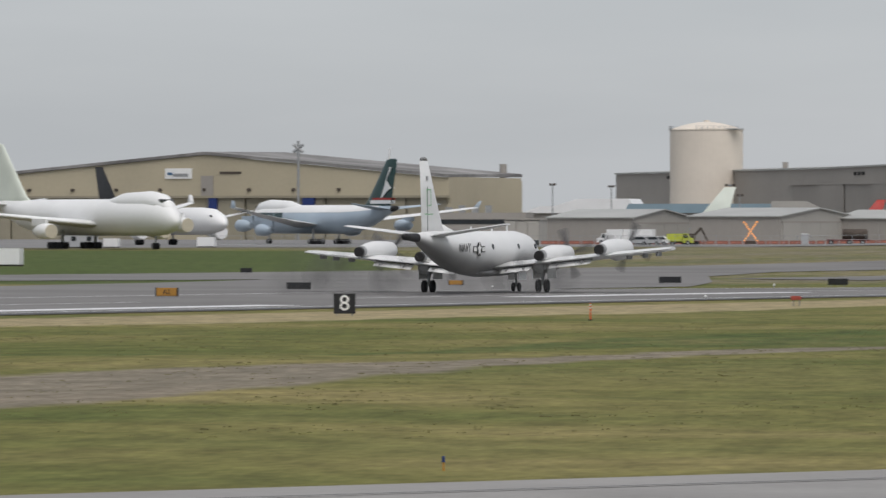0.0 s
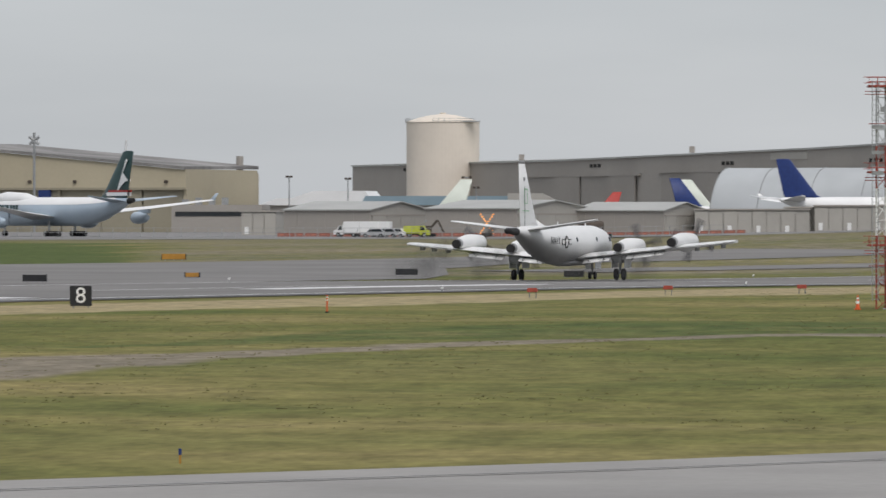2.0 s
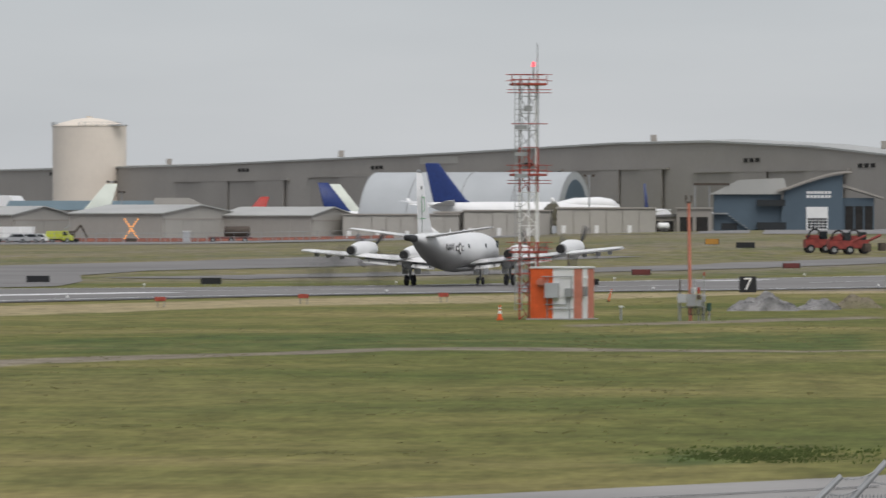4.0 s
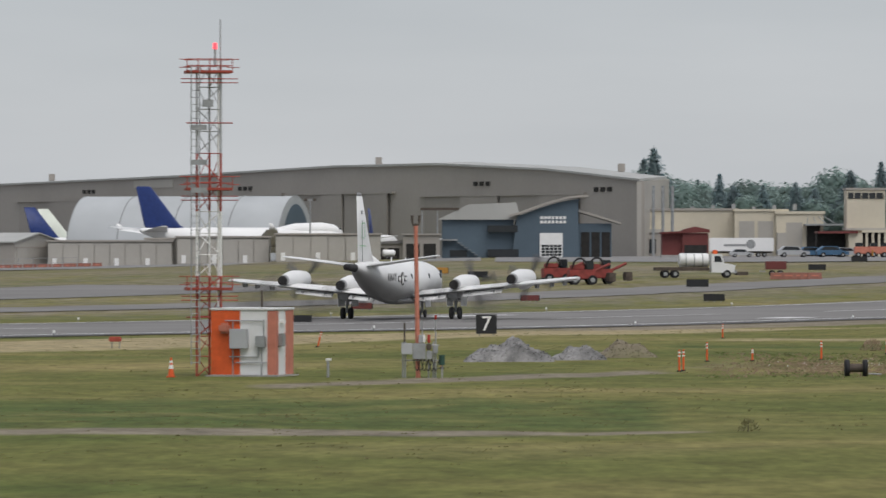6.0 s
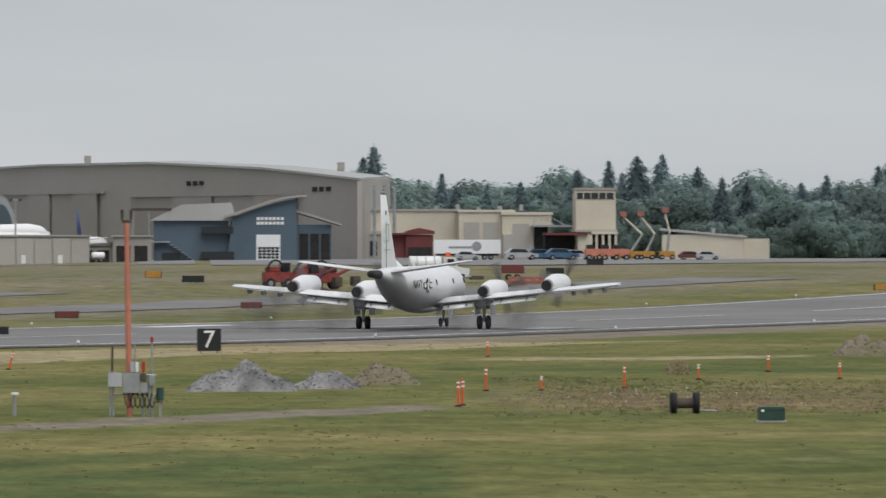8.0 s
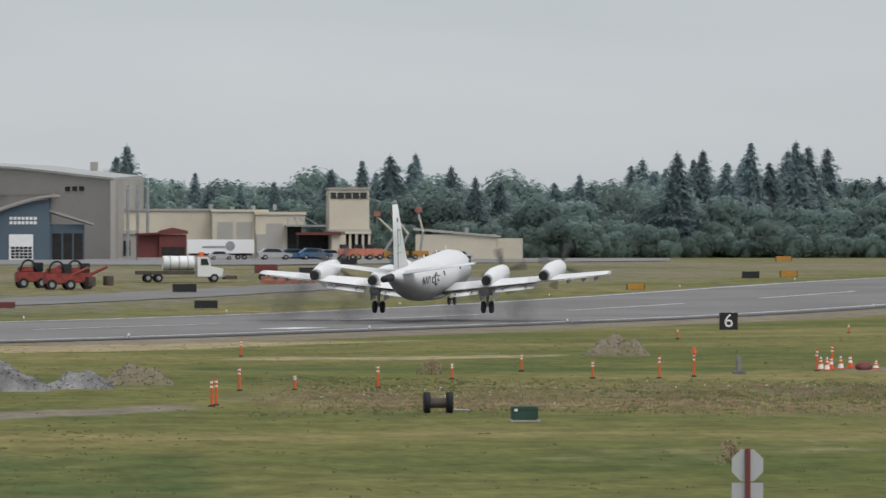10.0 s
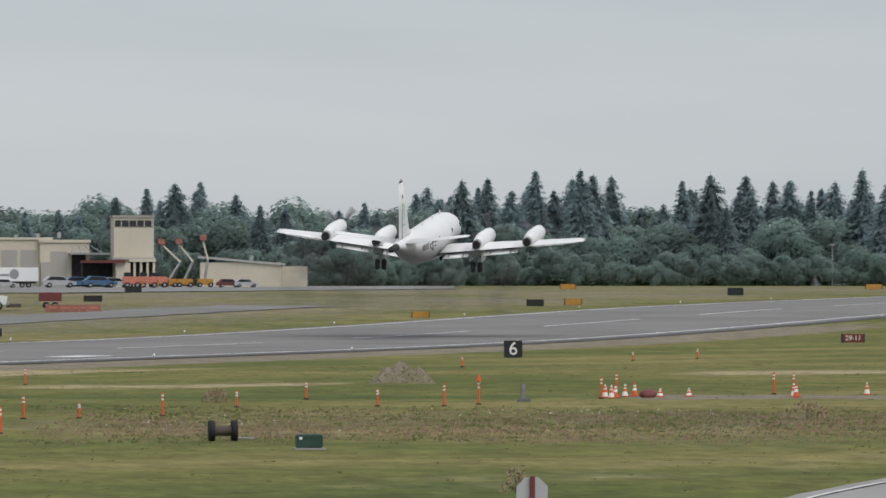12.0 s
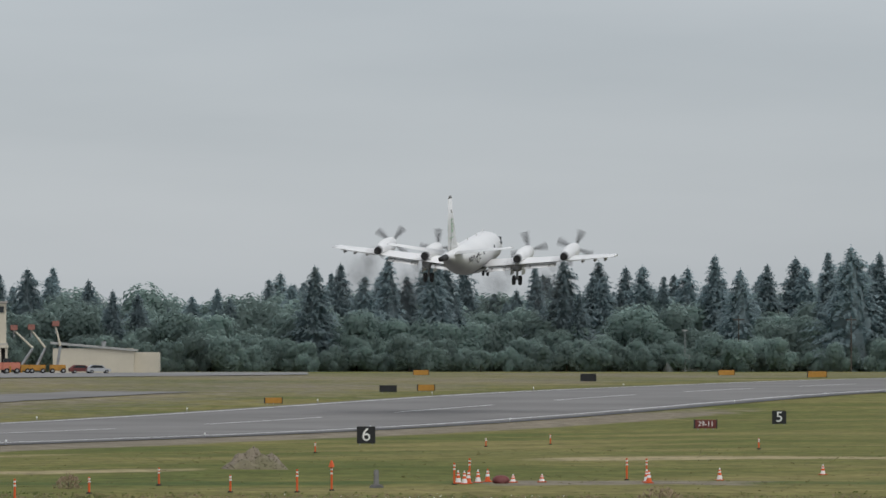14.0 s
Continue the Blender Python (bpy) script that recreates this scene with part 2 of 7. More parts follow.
def rod(bm, a, b, r0, r1=None, n=8):
    """A round bar from a to b."""
    r1 = r0 if r1 is None else r1
    a, b = Vector(a), Vector(b)
    q = (b - a).to_track_quat("Z", "Y").to_matrix()
    rings = []
    for p, r in ((a, r0), (b, r1)):
        rings.append([bm.verts.new(p + q @ Vector((r * math.cos(k * math.tau / n), r * math.sin(k * math.tau / n), 0))) for k in range(n)])
    for k in range(n):
        bm.faces.new((rings[0][k], rings[0][(k + 1) % n], rings[1][(k + 1) % n], rings[1][k]))
    bm.faces.new(rings[0][::-1])
    bm.faces.new(rings[1])
    return bm


def loft(bm, rings, closed=True, smooth=True):
    """Skin over rings of equal point counts."""
    vs = [[bm.verts.new(p) for p in r] for r in rings]
    n = len(vs[0])
    for a, b in zip(vs, vs[1:]):
        for k in range(n if closed else n - 1):
            f = bm.faces.new((a[k], a[(k + 1) % n], b[(k + 1) % n], b[k]))
            f.smooth = smooth
    if closed:
        bm.faces.new(vs[0][::-1])
        bm.faces.new(vs[-1])
    return bm


def oval(y, zc, rx, rz, n=28, xc=0.0):
    return [(xc + rx * math.cos(k * math.tau / n), y, zc + rz * math.sin(k * math.tau / n)) for k in range(n)]


def prism(bm, poly, y0, y1):
    """An outline in x and z, drawn out along y."""
    a = [bm.verts.new((x, y0, z)) for x, z in poly]
    b = [bm.verts.new((x, y1, z)) for x, z in poly]
    bm.faces.new(a)
    bm.faces.new(b[::-1])
    for k in range(len(poly)):
        j = (k + 1) % len(poly)
        bm.faces.new((a[j], a[k], b[k], b[j]))
    return bm


def airfoil(x, y_lead, chord, z, thick, n=7, tilt=0.0):
    """A wing section at x: closed outline in y and z, nose towards +y."""
    up, lo = [], []
    for k in range(n + 1):
        s = 0.5 - 0.5 * math.cos(math.pi * k / n)
        h = thick * chord * 5 * (0.2969 * math.sqrt(s) - 0.126 * s - 0.3516 * s * s + 0.2843 * s ** 3 - 0.1015 * s ** 4)
        up.append((x, y_lead - s * chord, z + h * 1.1 - s * tilt))
        lo.append((x, y_lead - s * chord, z - h * 0.8 - s * tilt))
    return up + lo[-2:0:-1]


def solid(bm):
    bmesh.ops.recalc_face_normals(bm, faces=bm.faces)
    return bm


def part(name, bm, material, parent=None, label="", category="", group="", kind="", smooth=False):
    me = bpy.data.meshes.new(name)
    solid(bm)
    if smooth:
        for f in bm.faces:
            f.smooth = True
    bm.to_mesh(me)
    bm.free()
    me.materials.append(material)
    ob = new(name, me)
    if parent is not None:
        ob.parent = parent
    return tagged(ob, label, category, group, kind)


def thing(name, x, y, z, turn=0.0, label="", category="", group="", kind=""):
    ob = new(name)
    ob.empty_display_size = 0.5
    ob.matrix_world = pose(x, y, z, 0, 0, turn)
    ob.matrix_basis = pose(x, y, z, 0, 0, turn)
    return tagged(ob, label, category, group, kind)


def nb():
    return bmesh.new()


def lettering(name, text, size, material, parent, m, depth=0.01, label=""):
    cu = bpy.data.curves.new(name, "FONT")
    cu.body, cu.size, cu.extrude, cu.align_x, cu.align_y = text, size, depth, "CENTER", "CENTER"
    tmp = new("tmp", cu)
    me = bpy.data.meshes.new_from_object(tmp.evaluated_get(bpy.context.evaluated_depsgraph_get()))
    bpy.data.objects.remove(tmp)
    me.materials.clear()
    me.materials.append(material)
    ob = new(name, me)
    ob.parent, ob.matrix_basis = parent, m
    return tagged(ob, label)


def from_start(b, r):
    """A place at bearing b (ten-thousandths of a radian) and range r from the first viewpoint."""
    return r * math.sin((b - 42) / 1e4), r * math.cos((b - 42) / 1e4)


def from_end(b, r):
    """The same from the last viewpoint."""
    return r * math.sin(b / 1e4), 141.5 + r * math.cos(b / 1e4)


# ---- ground ----
EDGE = Vector((-79.0, 344.0))          # a point of the runway's near edge
ALONG = Vector((0.4472, 0.8944))       # the runway's direction
ACROSS = Vector((-0.8944, 0.4472))     # away from the viewer
_u = np.arange(-400, 1600, 10.0)
_r = np.interp(_u, (-400, 130, 185, 345, 415, 500, 544, 706, 900), (-0.15, -0.15, -0.75, -0.85, -0.25, 1.0, 1.55, 2.5, 2.9))
_r = np.convolve(np.pad(_r, 4, mode="edge"), np.ones(9) / 9, mode="valid")


def sstep(a, b, x):
    t = min(1.0, max(0.0, (x - a) / (b - a)))
    return t * t * (3 - 2 * t)


def uq(x, y):
    d = Vector((x, y)) - EDGE
    return d.dot(ALONG), d.dot(ACROSS)


def along(u, q):
    p = EDGE + ALONG * u + ACROSS * q
    return p.x, p.y


def ground_z(x, y):
    u, q = uq(x, y)
    strip = float(np.interp(u, _u, _r))
    z = strip * sstep(-75, -6, q)
    far = max(strip * sstep(-60, 40, x), 0.4 + 2.5 * sstep(-110, 30, x))
    z += (far - strip) * sstep(48, 330, q)
    # rough ground near the viewer
    if q < -8 and y > 150:
        k = sstep(-8, -30, q)
        z += k * 0.18 * noise.noise(Vector((x * 0.05, y * 0.03, 0))) + k * 0.05 * noise.noise(Vector((x * 0.3, y * 0.2, 5)))
    return z


def polar(x, y, d):
    return math.atan2(x, y - d) * 1e4, math.hypot(x, y - d)


def wear_at(x, y):
    """How far the ground is bare, lush or dry, from the plan of tracks, ditches and verges."""
    if y < 100 or y > 1300 or abs(x) > 320:
        return 0.0, 0.0, 0.0
    u, q = uq(x, y)
    b, r = polar(x, y, 0)
    be, re = polar(x, y, 141.5)
    bare = lush = dry = 0.0
    if y < 345 and b < 320:
        # earth track that narrows away to the right
        mid = float(np.interp(b, (-2500, -2050, -1555, -1100, -500, 300), (187, 197, 218, 244, 258, 260)))
        half = float(np.interp(b, (-2500, -2050, -1555, -1100, -500, 300), (20, 18, 10, 4.5, 2.5, 2.5)))
        bare = max(bare, 1 - sstep(half * 0.7, half * 1.3, abs(r - mid)))
        mid = float(np.interp(b, (-1700, -1250, -900, -400, 100), (240, 262, 272, 280, 280)))
        half = float(np.interp(b, (-1700, -1250, -900, -400, 300), (2, 9, 16, 22, 18)))
        lush = max(lush, (1 - sstep(half * 0.7, half * 1.3, abs(r - mid))) * 0.62)
        lush = max(lush, 0.8 * (1 - sstep(3, 8, abs(r - 153))) * sstep(-200, -80, b) * (1 - sstep(40, 140, b)))
    # dry verge along the runway, earth shoulder further on
    dry = max(dry, 0.95 * (1 - sstep(7, 13, abs(q + 20))) * (1 - sstep(170, 230, u)) * sstep(-120, -80, u))
    bare = max(bare, 0.85 * (1 - sstep(4, 8, abs(q + 9))) * sstep(150, 200, u) * (1 - sstep(420, 480, u)))
    if be > -400 and re < 420:
        if be > 520:
            half = float(np.interp(be, (520, 700, 1500, 2600), (4, 16, 24, 22)))
            bare = max(bare, 0.30 * (1 - sstep(half * 0.7, half * 1.25, abs(re - 214))))
            lush = max(lush, 0.7 * (1 - sstep(3, 8, abs(re - 262))))
            dry = max(dry, 0.8 * (1 - sstep(2, 6, abs(re - 292 - 0.01 * (be - 900)))) * (1 - sstep(200, 400, abs(be - 900))))
            dry = max(dry, 0.85 * (1 - sstep(3, 9, abs(re - 325))) * sstep(1700, 1900, be))
            bare = max(bare, 0.8 * (1 - sstep(4, 9, abs(re - 262))) * sstep(1650, 1750, be) * (1 - sstep(2150, 2250, be)))
            dry = max(dry, 0.32 * (1 - sstep(4, 14, abs(re - 150 - 0.03 * (be - 1300)))) * sstep(900, 1300, be))
        mid = float(np.interp(be, (-300, 100, 560), (176, 186, 201)))
        bare = max(bare, 0.9 * (1 - sstep(2.5, 6, abs(re - mid))) * (1 - sstep(540, 600, be)))
    # infield beyond the runway
    if q > 46:
        lush = max(lush, 0.95 * (1 - sstep(25, 60, abs(q - 140))) * (1 - sstep(90, 150, u)))
        bare = max(bare, 0.62 * sstep(120, 260, u) * (0.75 + 0.25 * math.sin(q * 0.09)), 0.45 * sstep(60, 110, q))
        left = (1 - sstep(-1640, -1560, b)) * sstep(500, 540, r) * (1 - sstep(960, 1040, r))
        lush, bare = max(lush, 0.85 * left), bare * (1 - left)
        lush = max(lush, 0.42 * (1 - sstep(5, 16, abs(q - 66))), 0.5 * (1 - sstep(6, 22, abs(q - 190))))
    return bare, lush, dry


def build_ground():
    def steps(lo, hi, near_lo, near_hi, fine):
        xs = list(np.arange(near_lo, near_hi + 0.1, fine))
        s, v = fine, near_hi
        while v < hi:
            s *= 1.35
            v += s
            xs.append(v)
        s, v = fine, near_lo
        while v > lo:
            s *= 1.35
            v -= s
            xs.insert(0, v)
        return xs

    xs, ys = steps(-4500, 4500, -110, 200, 2.5), steps(-3000, 4900, 140, 700, 3.0)
    verts = [(x, y, ground_z(x, y)) for y in ys for x in xs]
    n = len(xs)
    faces = [(j * n + i, j * n + i + 1, (j + 1) * n + i + 1, (j + 1) * n + i) for j in range(len(ys) - 1) for i in range(n - 1)]
    me = bpy.data.meshes.new("ground")
    me.from_pydata(verts, [], faces)
    for f in me.polygons:
        f.use_smooth = True
    me.materials.append(M_GRASS)
    layer = me.color_attributes.new("wear", "FLOAT_COLOR", "POINT")
    flat = np.zeros((len(verts), 4), dtype=np.float32)
    for i, (x, y, z) in enumerate(verts):
        flat[i] = (*wear_at(x, y), 1)
    layer.data.foreach_set("color", flat.ravel())
    return tagged(new("ground", me), "mown airfield grass with green and straw patches", "grass", kind="structure")


build_ground()


def strip(name, material, u0, u1, q0, q1, lift, label="", category="", step=5.0, parent=None, kind="structure", wobble=0.0):
    """A paved or worn strip that follows the runway's direction and lies on the ground."""
    n = max(2, int((u1 - u0) / step) + 1)
    k = max(2, int(abs(q1 - q0) / 5.0) + 2)
    verts, faces = [], []
    for i in range(n):
        u = u0 + (u1 - u0) * i / (n - 1)
        e0 = wobble * noise.noise(Vector((u * 0.06, q0, 3))) + 0.4 * wobble * noise.noise(Vector((u * 0.3, q0, 9)))
        e1 = wobble * noise.noise(Vector((u * 0.06, q1, 7))) + 0.4 * wobble * noise.noise(Vector((u * 0.3, q1, 4)))
        for j in range(k):
            q = (q0 + e0) + (q1 + e1 - q0 - e0) * j / (k - 1)
            x, y = along(u, q)
            verts.append((x, y, ground_z(x, y) + lift))
    for i in range(n - 1):
        for j in range(k - 1):
            a = i * k + j
            faces.append((a, a + 1, a + k + 1, a + k))
    me = bpy.data.meshes.new(name)
    me.from_pydata(verts, [], faces)
    bm = bmesh.new()
    bm.from_mesh(me)
    bmesh.ops.recalc_face_normals(bm, faces=bm.faces)
    if sum(f.normal.z for f in bm.faces) < 0:
        bmesh.ops.reverse_faces(bm, faces=bm.faces)
    for f in bm.faces:
        f.smooth = True
    bm.to_mesh(me)
    bm.free()
    me.materials.append(material)
    ob = new(name, me)
    if parent is not None:
        ob.parent = parent
    return tagged(ob, label, category, kind=kind)


def sheet(name, material, poly, lift, label="", category="", grid=4.0, kind="structure", wobble=0.0):
    """A flat patch with the given outline, cut into cells that lie on the ground."""
    bm = bmesh.new()
    vs = []
    for k, (x, y) in enumerate(poly):
        x2, y2 = poly[(k + 1) % len(poly)]
        m = max(1, int(math.hypot(x2 - x, y2 - y) / max(grid * 0.5, 0.5)))
        for i in range(m):
            px, py = x + (x2 - x) * i / m, y + (y2 - y) * i / m
            w = wobble * noise.noise(Vector((px * 0.35, py * 0.2, 2)))
            vs.append(bm.verts.new((px + w, py + 2 * w, 0)))
    f = bm.faces.new(vs)
    lo = [min(v.co[i] for v in vs) for i in (0, 1)]
    hi = [max(v.co[i] for v in vs) for i in (0, 1)]
    for i, ax in ((0, Vector((1, 0, 0))), (1, Vector((0, 1, 0)))):
        c = lo[i] + grid
        while c < hi[i]:
            bmesh.ops.bisect_plane(bm, geom=bm.verts[:] + bm.edges[:] + bm.faces[:], plane_co=ax * c, plane_no=ax)
            c += grid
    for v in bm.verts:
        v.co.z = ground_z(v.co.x, v.co.y) + lift
    bmesh.ops.recalc_face_normals(bm, faces=bm.faces)
    if sum(f.normal.z for f in bm.faces) < 0:
        bmesh.ops.reverse_faces(bm, faces=bm.faces)
    me = bpy.data.meshes.new(name)
    bm.to_mesh(me)
    bm.free()
    me.materials.append(material)
    return tagged(new(name, me), label, category, kind=kind)


runway = strip("runway", M_ASPHALT, -250, 1500, -1.5, 46, 0.06, "grey asphalt runway with white edge lines", "runway")
strip("shoulder", M_ASPHALT_DARK, -250, 1500, -3.5, -1.5, 0.05, parent=runway, kind="")
strip("edge_line", M_PAINT, -250, 1500, 0.35, 0.95, 0.085, "worn white edge line", parent=runway, kind="")
strip("edge_line", M_PAINT, -250, 1500, 43.5, 44.1, 0.085, "worn white edge line", parent=runway, kind="")
for u in range(-240, 1400, 61):
    strip("centre_line", M_PAINT, u, u + 36, 22.05, 22.55, 0.085, parent=runway, kind="")


# ---- the patrol aircraft: four turboprops, taking off ----
def wing_skin(bm, side, stations, thick):
    """stations: (x, y of the leading edge, chord, z)."""
    return loft(bm, [airfoil(side * x, y, c, z, thick) for x, y, c, z in stations])


def patrol_aircraft():
    a = thing("patrol_aircraft", 0, 0, 0, 0, "white four-engined turboprop patrol aircraft taking off with its wheels down", "aircraft")
    # fuselage: white, grey below with its shade painted in
    prof = [(13.4, 2.75, 0.05, 0.05), (13.2, 2.78, 0.45, 0.42), (12.6, 2.85, 0.88, 0.85), (11.5, 3.0, 1.32, 1.3), (10.0, 3.15, 1.62, 1.6), (8.0, 3.2, 1.73, 1.73),
            (-6.0, 3.2, 1.73, 1.73), (-9.0, 3.35, 1.62, 1.6), (-12.0, 3.65, 1.35, 1.32), (-15.0, 4.02, 0.98, 0.95), (-17.5, 4.3, 0.62, 0.6), (-18.6, 4.42, 0.36, 0.36), (-19.2, 4.46, 0.3, 0.3)]
    rings = []
    for (y0, z0, a0, b0), (y1, z1, a1, b1) in zip(prof, prof[1:]):
        k = 4 if abs(y1 - y0) > 2 else 2
        for i in range(k):
            s = i / k
            rings.append(oval(y0 + (y1 - y0) * s, z0 + (z1 - z0) * s, a0 + (a1 - a0) * s, b0 + (b1 - b0) * s, 32))
    rings.append(oval(*prof[-1], 32))
    fus = part("fuselage", loft(nb(), rings), M_HULL, a, "white fuselage, grey paint with painted-in shade below the waterline")
    # share of grey, growing towards the underside as its shade would
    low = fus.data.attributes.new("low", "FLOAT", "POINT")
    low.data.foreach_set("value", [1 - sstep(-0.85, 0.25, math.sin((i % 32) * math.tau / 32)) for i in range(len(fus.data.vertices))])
    part("tail_boom", loft(nb(), [oval(-19.0, 4.45, 0.34, 0.34, 16), oval(-21.6, 4.52, 0.27, 0.27, 16), oval(-22.2, 4.53, 0.26, 0.26, 16), oval(-22.5, 4.54, 0.1, 0.1, 16)]), M_DARK, a, "dark detector boom")
    for s in (-1, 1):
        for k in range(3):
            part("cockpit_window", box(nb(), s * 0.55 + s * k * 0.35 - 0.14, s * 0.55 + s * k * 0.35 + 0.14, 11.35 - 0.3 * k, 11.75 - 0.3 * k, 3.72, 4.15), M_GLASS, fus)
    for s in (-1, 1):
        for y in (9.2, 4.0, -3.5):
            bm = nb()
            rod(bm, (s * 1.5, y, 3.65), (s * 1.71, y, 3.68), 0.22, n=12)
            part("cabin_window", bm, M_GLASS, fus)
    part("door_outline", box(nb(), -1.735, -1.68, -7.3, -6.3, 2.7, 4.4, 0.02), M_GREY, fus)
    # blade aerials and domes on top
    for y, h in ((6.5, 0.45), (2.0, 0.35), (-4.0, 0.4)):
        part("blade_aerial", prism(nb(), [(-0.03, 4.88), (0.03, 4.88), (0.02, 4.9 + h), (-0.02, 4.9 + h)], y - 0.2, y + 0.2), M_WHITE, fus)
    # wings
    for s in (-1, 1):
        st = [(0.6, 3.9, 6.0, 1.95), (4.9, 3.45, 5.15, 2.36), (10.0, 2.9, 4.05, 2.86), (14.6, 2.4, 2.75, 3.32), (15.2, 2.1, 2.1, 3.38)]
        w = part("wing", wing_skin(nb(), s, st, 0.135), M_WHITE, a)
        # flap panels let down behind the wing
        for x0, x1, y0, y1, z0, z1, c in ((1.9, 4.2, -1.95, -1.6, 1.86, 2.08, 1.1), (5.7, 9.0, -1.4, -1.0, 2.24, 2.56, 0.95)):
            rings = [airfoil(s * x0, y0 + 0.5, c, z0, 0.12, tilt=0.36), airfoil(s * x1, y1 + 0.5, c * 0.9, z1, 0.12, tilt=0.32)]
            part("flap", loft(nb(), rings), M_WHITE, w, "lowered white flap")
            gap = loft(nb(), [airfoil(s * x0, y0 + 0.75, 0.3, z0 + 0.06, 0.25), airfoil(s * x1, y1 + 0.75, 0.3, z1 + 0.06, 0.25)])
            part("flap_gap", gap, M_DARK, w)
            for t in (0.2, 0.8):
                x = s * (x0 + (x1 - x0) * t)
                part("flap_track", box(nb(), x - 0.04, x + 0.04, y0 - 0.3, y0 + 1.0, z0 + (z1 - z0) * t - 0.2, z0 + (z1 - z0) * t - 0.02), M_GREY, w)
        part("aileron", loft(nb(), [airfoil(s * 10.4, -0.45, 0.75, 2.84, 0.14, tilt=0.04), airfoil(s * 14.3, 0.1, 0.55, 3.26, 0.14, tilt=0.04)]), M_WHITE, w)
        for x in (11.6, 12.9, 14.0):
            part("pylon", box(nb(), s * x - 0.09, s * x + 0.09, 0.6, 2.0, 2.55 + 0.1 * (x - 11.6), 2.92 + 0.1 * (x - 11.6), 0.04), M_GREY, w)
        # engines
        for x, zc, yb in ((4.95, 2.92, 0.0), (9.95, 3.36, -0.25)):
            e = new("engine")
            e.parent = a
            nac = [(7.1, 0.42, 0.42, 0.15), (6.9, 0.62, 0.72, 0.05), (6.0, 0.68, 0.82, 0.0), (4.0, 0.72, 0.9, -0.05), (2.2, 0.7, 0.8, 0.05), (0.6, 0.58, 0.62, 0.1), (-1.0, 0.42, 0.44, 0.04), (-1.9, 0.34, 0.36, 0.0)]
            part("nacelle", loft(nb(), [oval(y + yb, zc + dz, rx, rz, 20, s * x) for y, rx, rz, dz in nac]), M_WHITE, e)
            part("exhaust", loft(nb(), [oval(-1.5 + yb, zc + 0.02, 0.39, 0.41, 18, s * x), oval(-1.98 + yb, zc - 0.01, 0.36, 0.38, 18, s * x)]), M_DARK, e, "sooty black exhaust pipe")
            part("soot_streak", loft(nb(), [oval(-0.9 + yb, zc + 0.045, 0.435, 0.455, 18, s * x), oval(-1.5 + yb, zc + 0.02, 0.39, 0.41, 18, s * x)]), M_GREY, e)
            part("intake", loft(nb(), [oval(7.14 + yb, zc - 0.45, 0.4, 0.2, 14, s * x), oval(6.2 + yb, zc - 0.5, 0.45, 0.25, 14, s * x)]), M_DARK, e)
            p = new("propeller")
            p.parent = a
            p.matrix_basis = pose(s * x, 7.2 + yb, zc + 0.15)
            sp = loft(nb(), [oval(y, 0, r, r, 16) for y, r in ((0.9, 0.04), (0.75, 0.2), (0.4, 0.36), (-0.1, 0.42))])
            part("spinner", sp, M_GREY, p)
            for k in range(4):
                t = k * math.pi / 2
                bm = nb()
                rings = []
                for r, c, tw in ((0.3, 0.16, 60), (0.7, 0.34, 50), (1.3, 0.46, 38), (1.8, 0.44, 30), (2.06, 0.38, 26)):
                    ct, sn = math.cos(radians(tw)) * c / 2, math.sin(radians(tw)) * c / 2
                    rings.append([(-ct, 0.25 - sn, r), (0, 0.25 + 0.03, r), (ct, 0.25 + sn, r), (0, 0.25 - 0.03, r)])
                loft(bm, rings)
                bmesh.ops.rotate(bm, cent=(0, 0, 0), matrix=Matrix.Rotation(t, 3, "Y"), verts=bm.verts)
                part("blade", bm, M_PROP, p)
            PROPS.append((p, s * x, 7.2 + yb, zc + 0.15))
        # tailplane
        part("tailplane", loft(nb(), [airfoil(s * 0.3, -13.9, 3.3, 4.55, 0.1), airfoil(s * 6.1, -15.2, 1.9, 5.35, 0.1), airfoil(s * 6.53, -15.6, 1.3, 5.41, 0.1)]), M_WHITE, a)
        # main gear
        g = new("main_gear")
        g.parent = a
        x = s * 4.75
        part("leg", rod(rod(nb(), (x, 0.2, 2.2), (x, 0, 0.55), 0.14, 0.11, 12), (x, 1.4, 2.3), (x, 0.05, 0.9), 0.07), M_STEEL, g)
        for dx in (-0.34, 0.34):
            bm = nb()
            rings = [[(x + dx + w, r * math.cos(t * math.tau / 24), 0.52 + r * math.sin(t * math.tau / 24)) for t in range(24)] for w, r in ((-0.17, 0.3), (-0.17, 0.43), (-0.1, 0.52), (0.1, 0.52), (0.17, 0.43), (0.17, 0.3))]
            wheel = part("wheel", loft(bm, rings), M_TYRE, g)
        part("gear_door", box(nb(), x - 0.62, x - 0.57, -0.7, 1.9, 1.1, 2.0, 0.02), M_WHITE, g)
        part("gear_door", box(nb(), x + 0.57, x + 0.62, -0.7, 1.9, 1.1, 2.0, 0.02), M_WHITE, g)
        part("wheel_well", box(nb(), x - 0.6, x + 0.6, -1.2, 3.2, 1.55, 2.5, 0.25), M_PALEGREY, g)
    # fin, rudder and dorsal fillet
    def fin_rings(rows):
        return [[(p[2], p[1], z) for p in airfoil(0, yl, ch, 0, th)] for z, yl, ch, th in rows]

    f = part("fin", loft(nb(), fin_rings(((4.6, -10.8, 6.9, 0.055), (5.4, -12.2, 5.5, 0.075), (7.6, -13.9, 3.9, 0.08), (10.4, -15.9, 2.1, 0.085)))), M_WHITE, a)
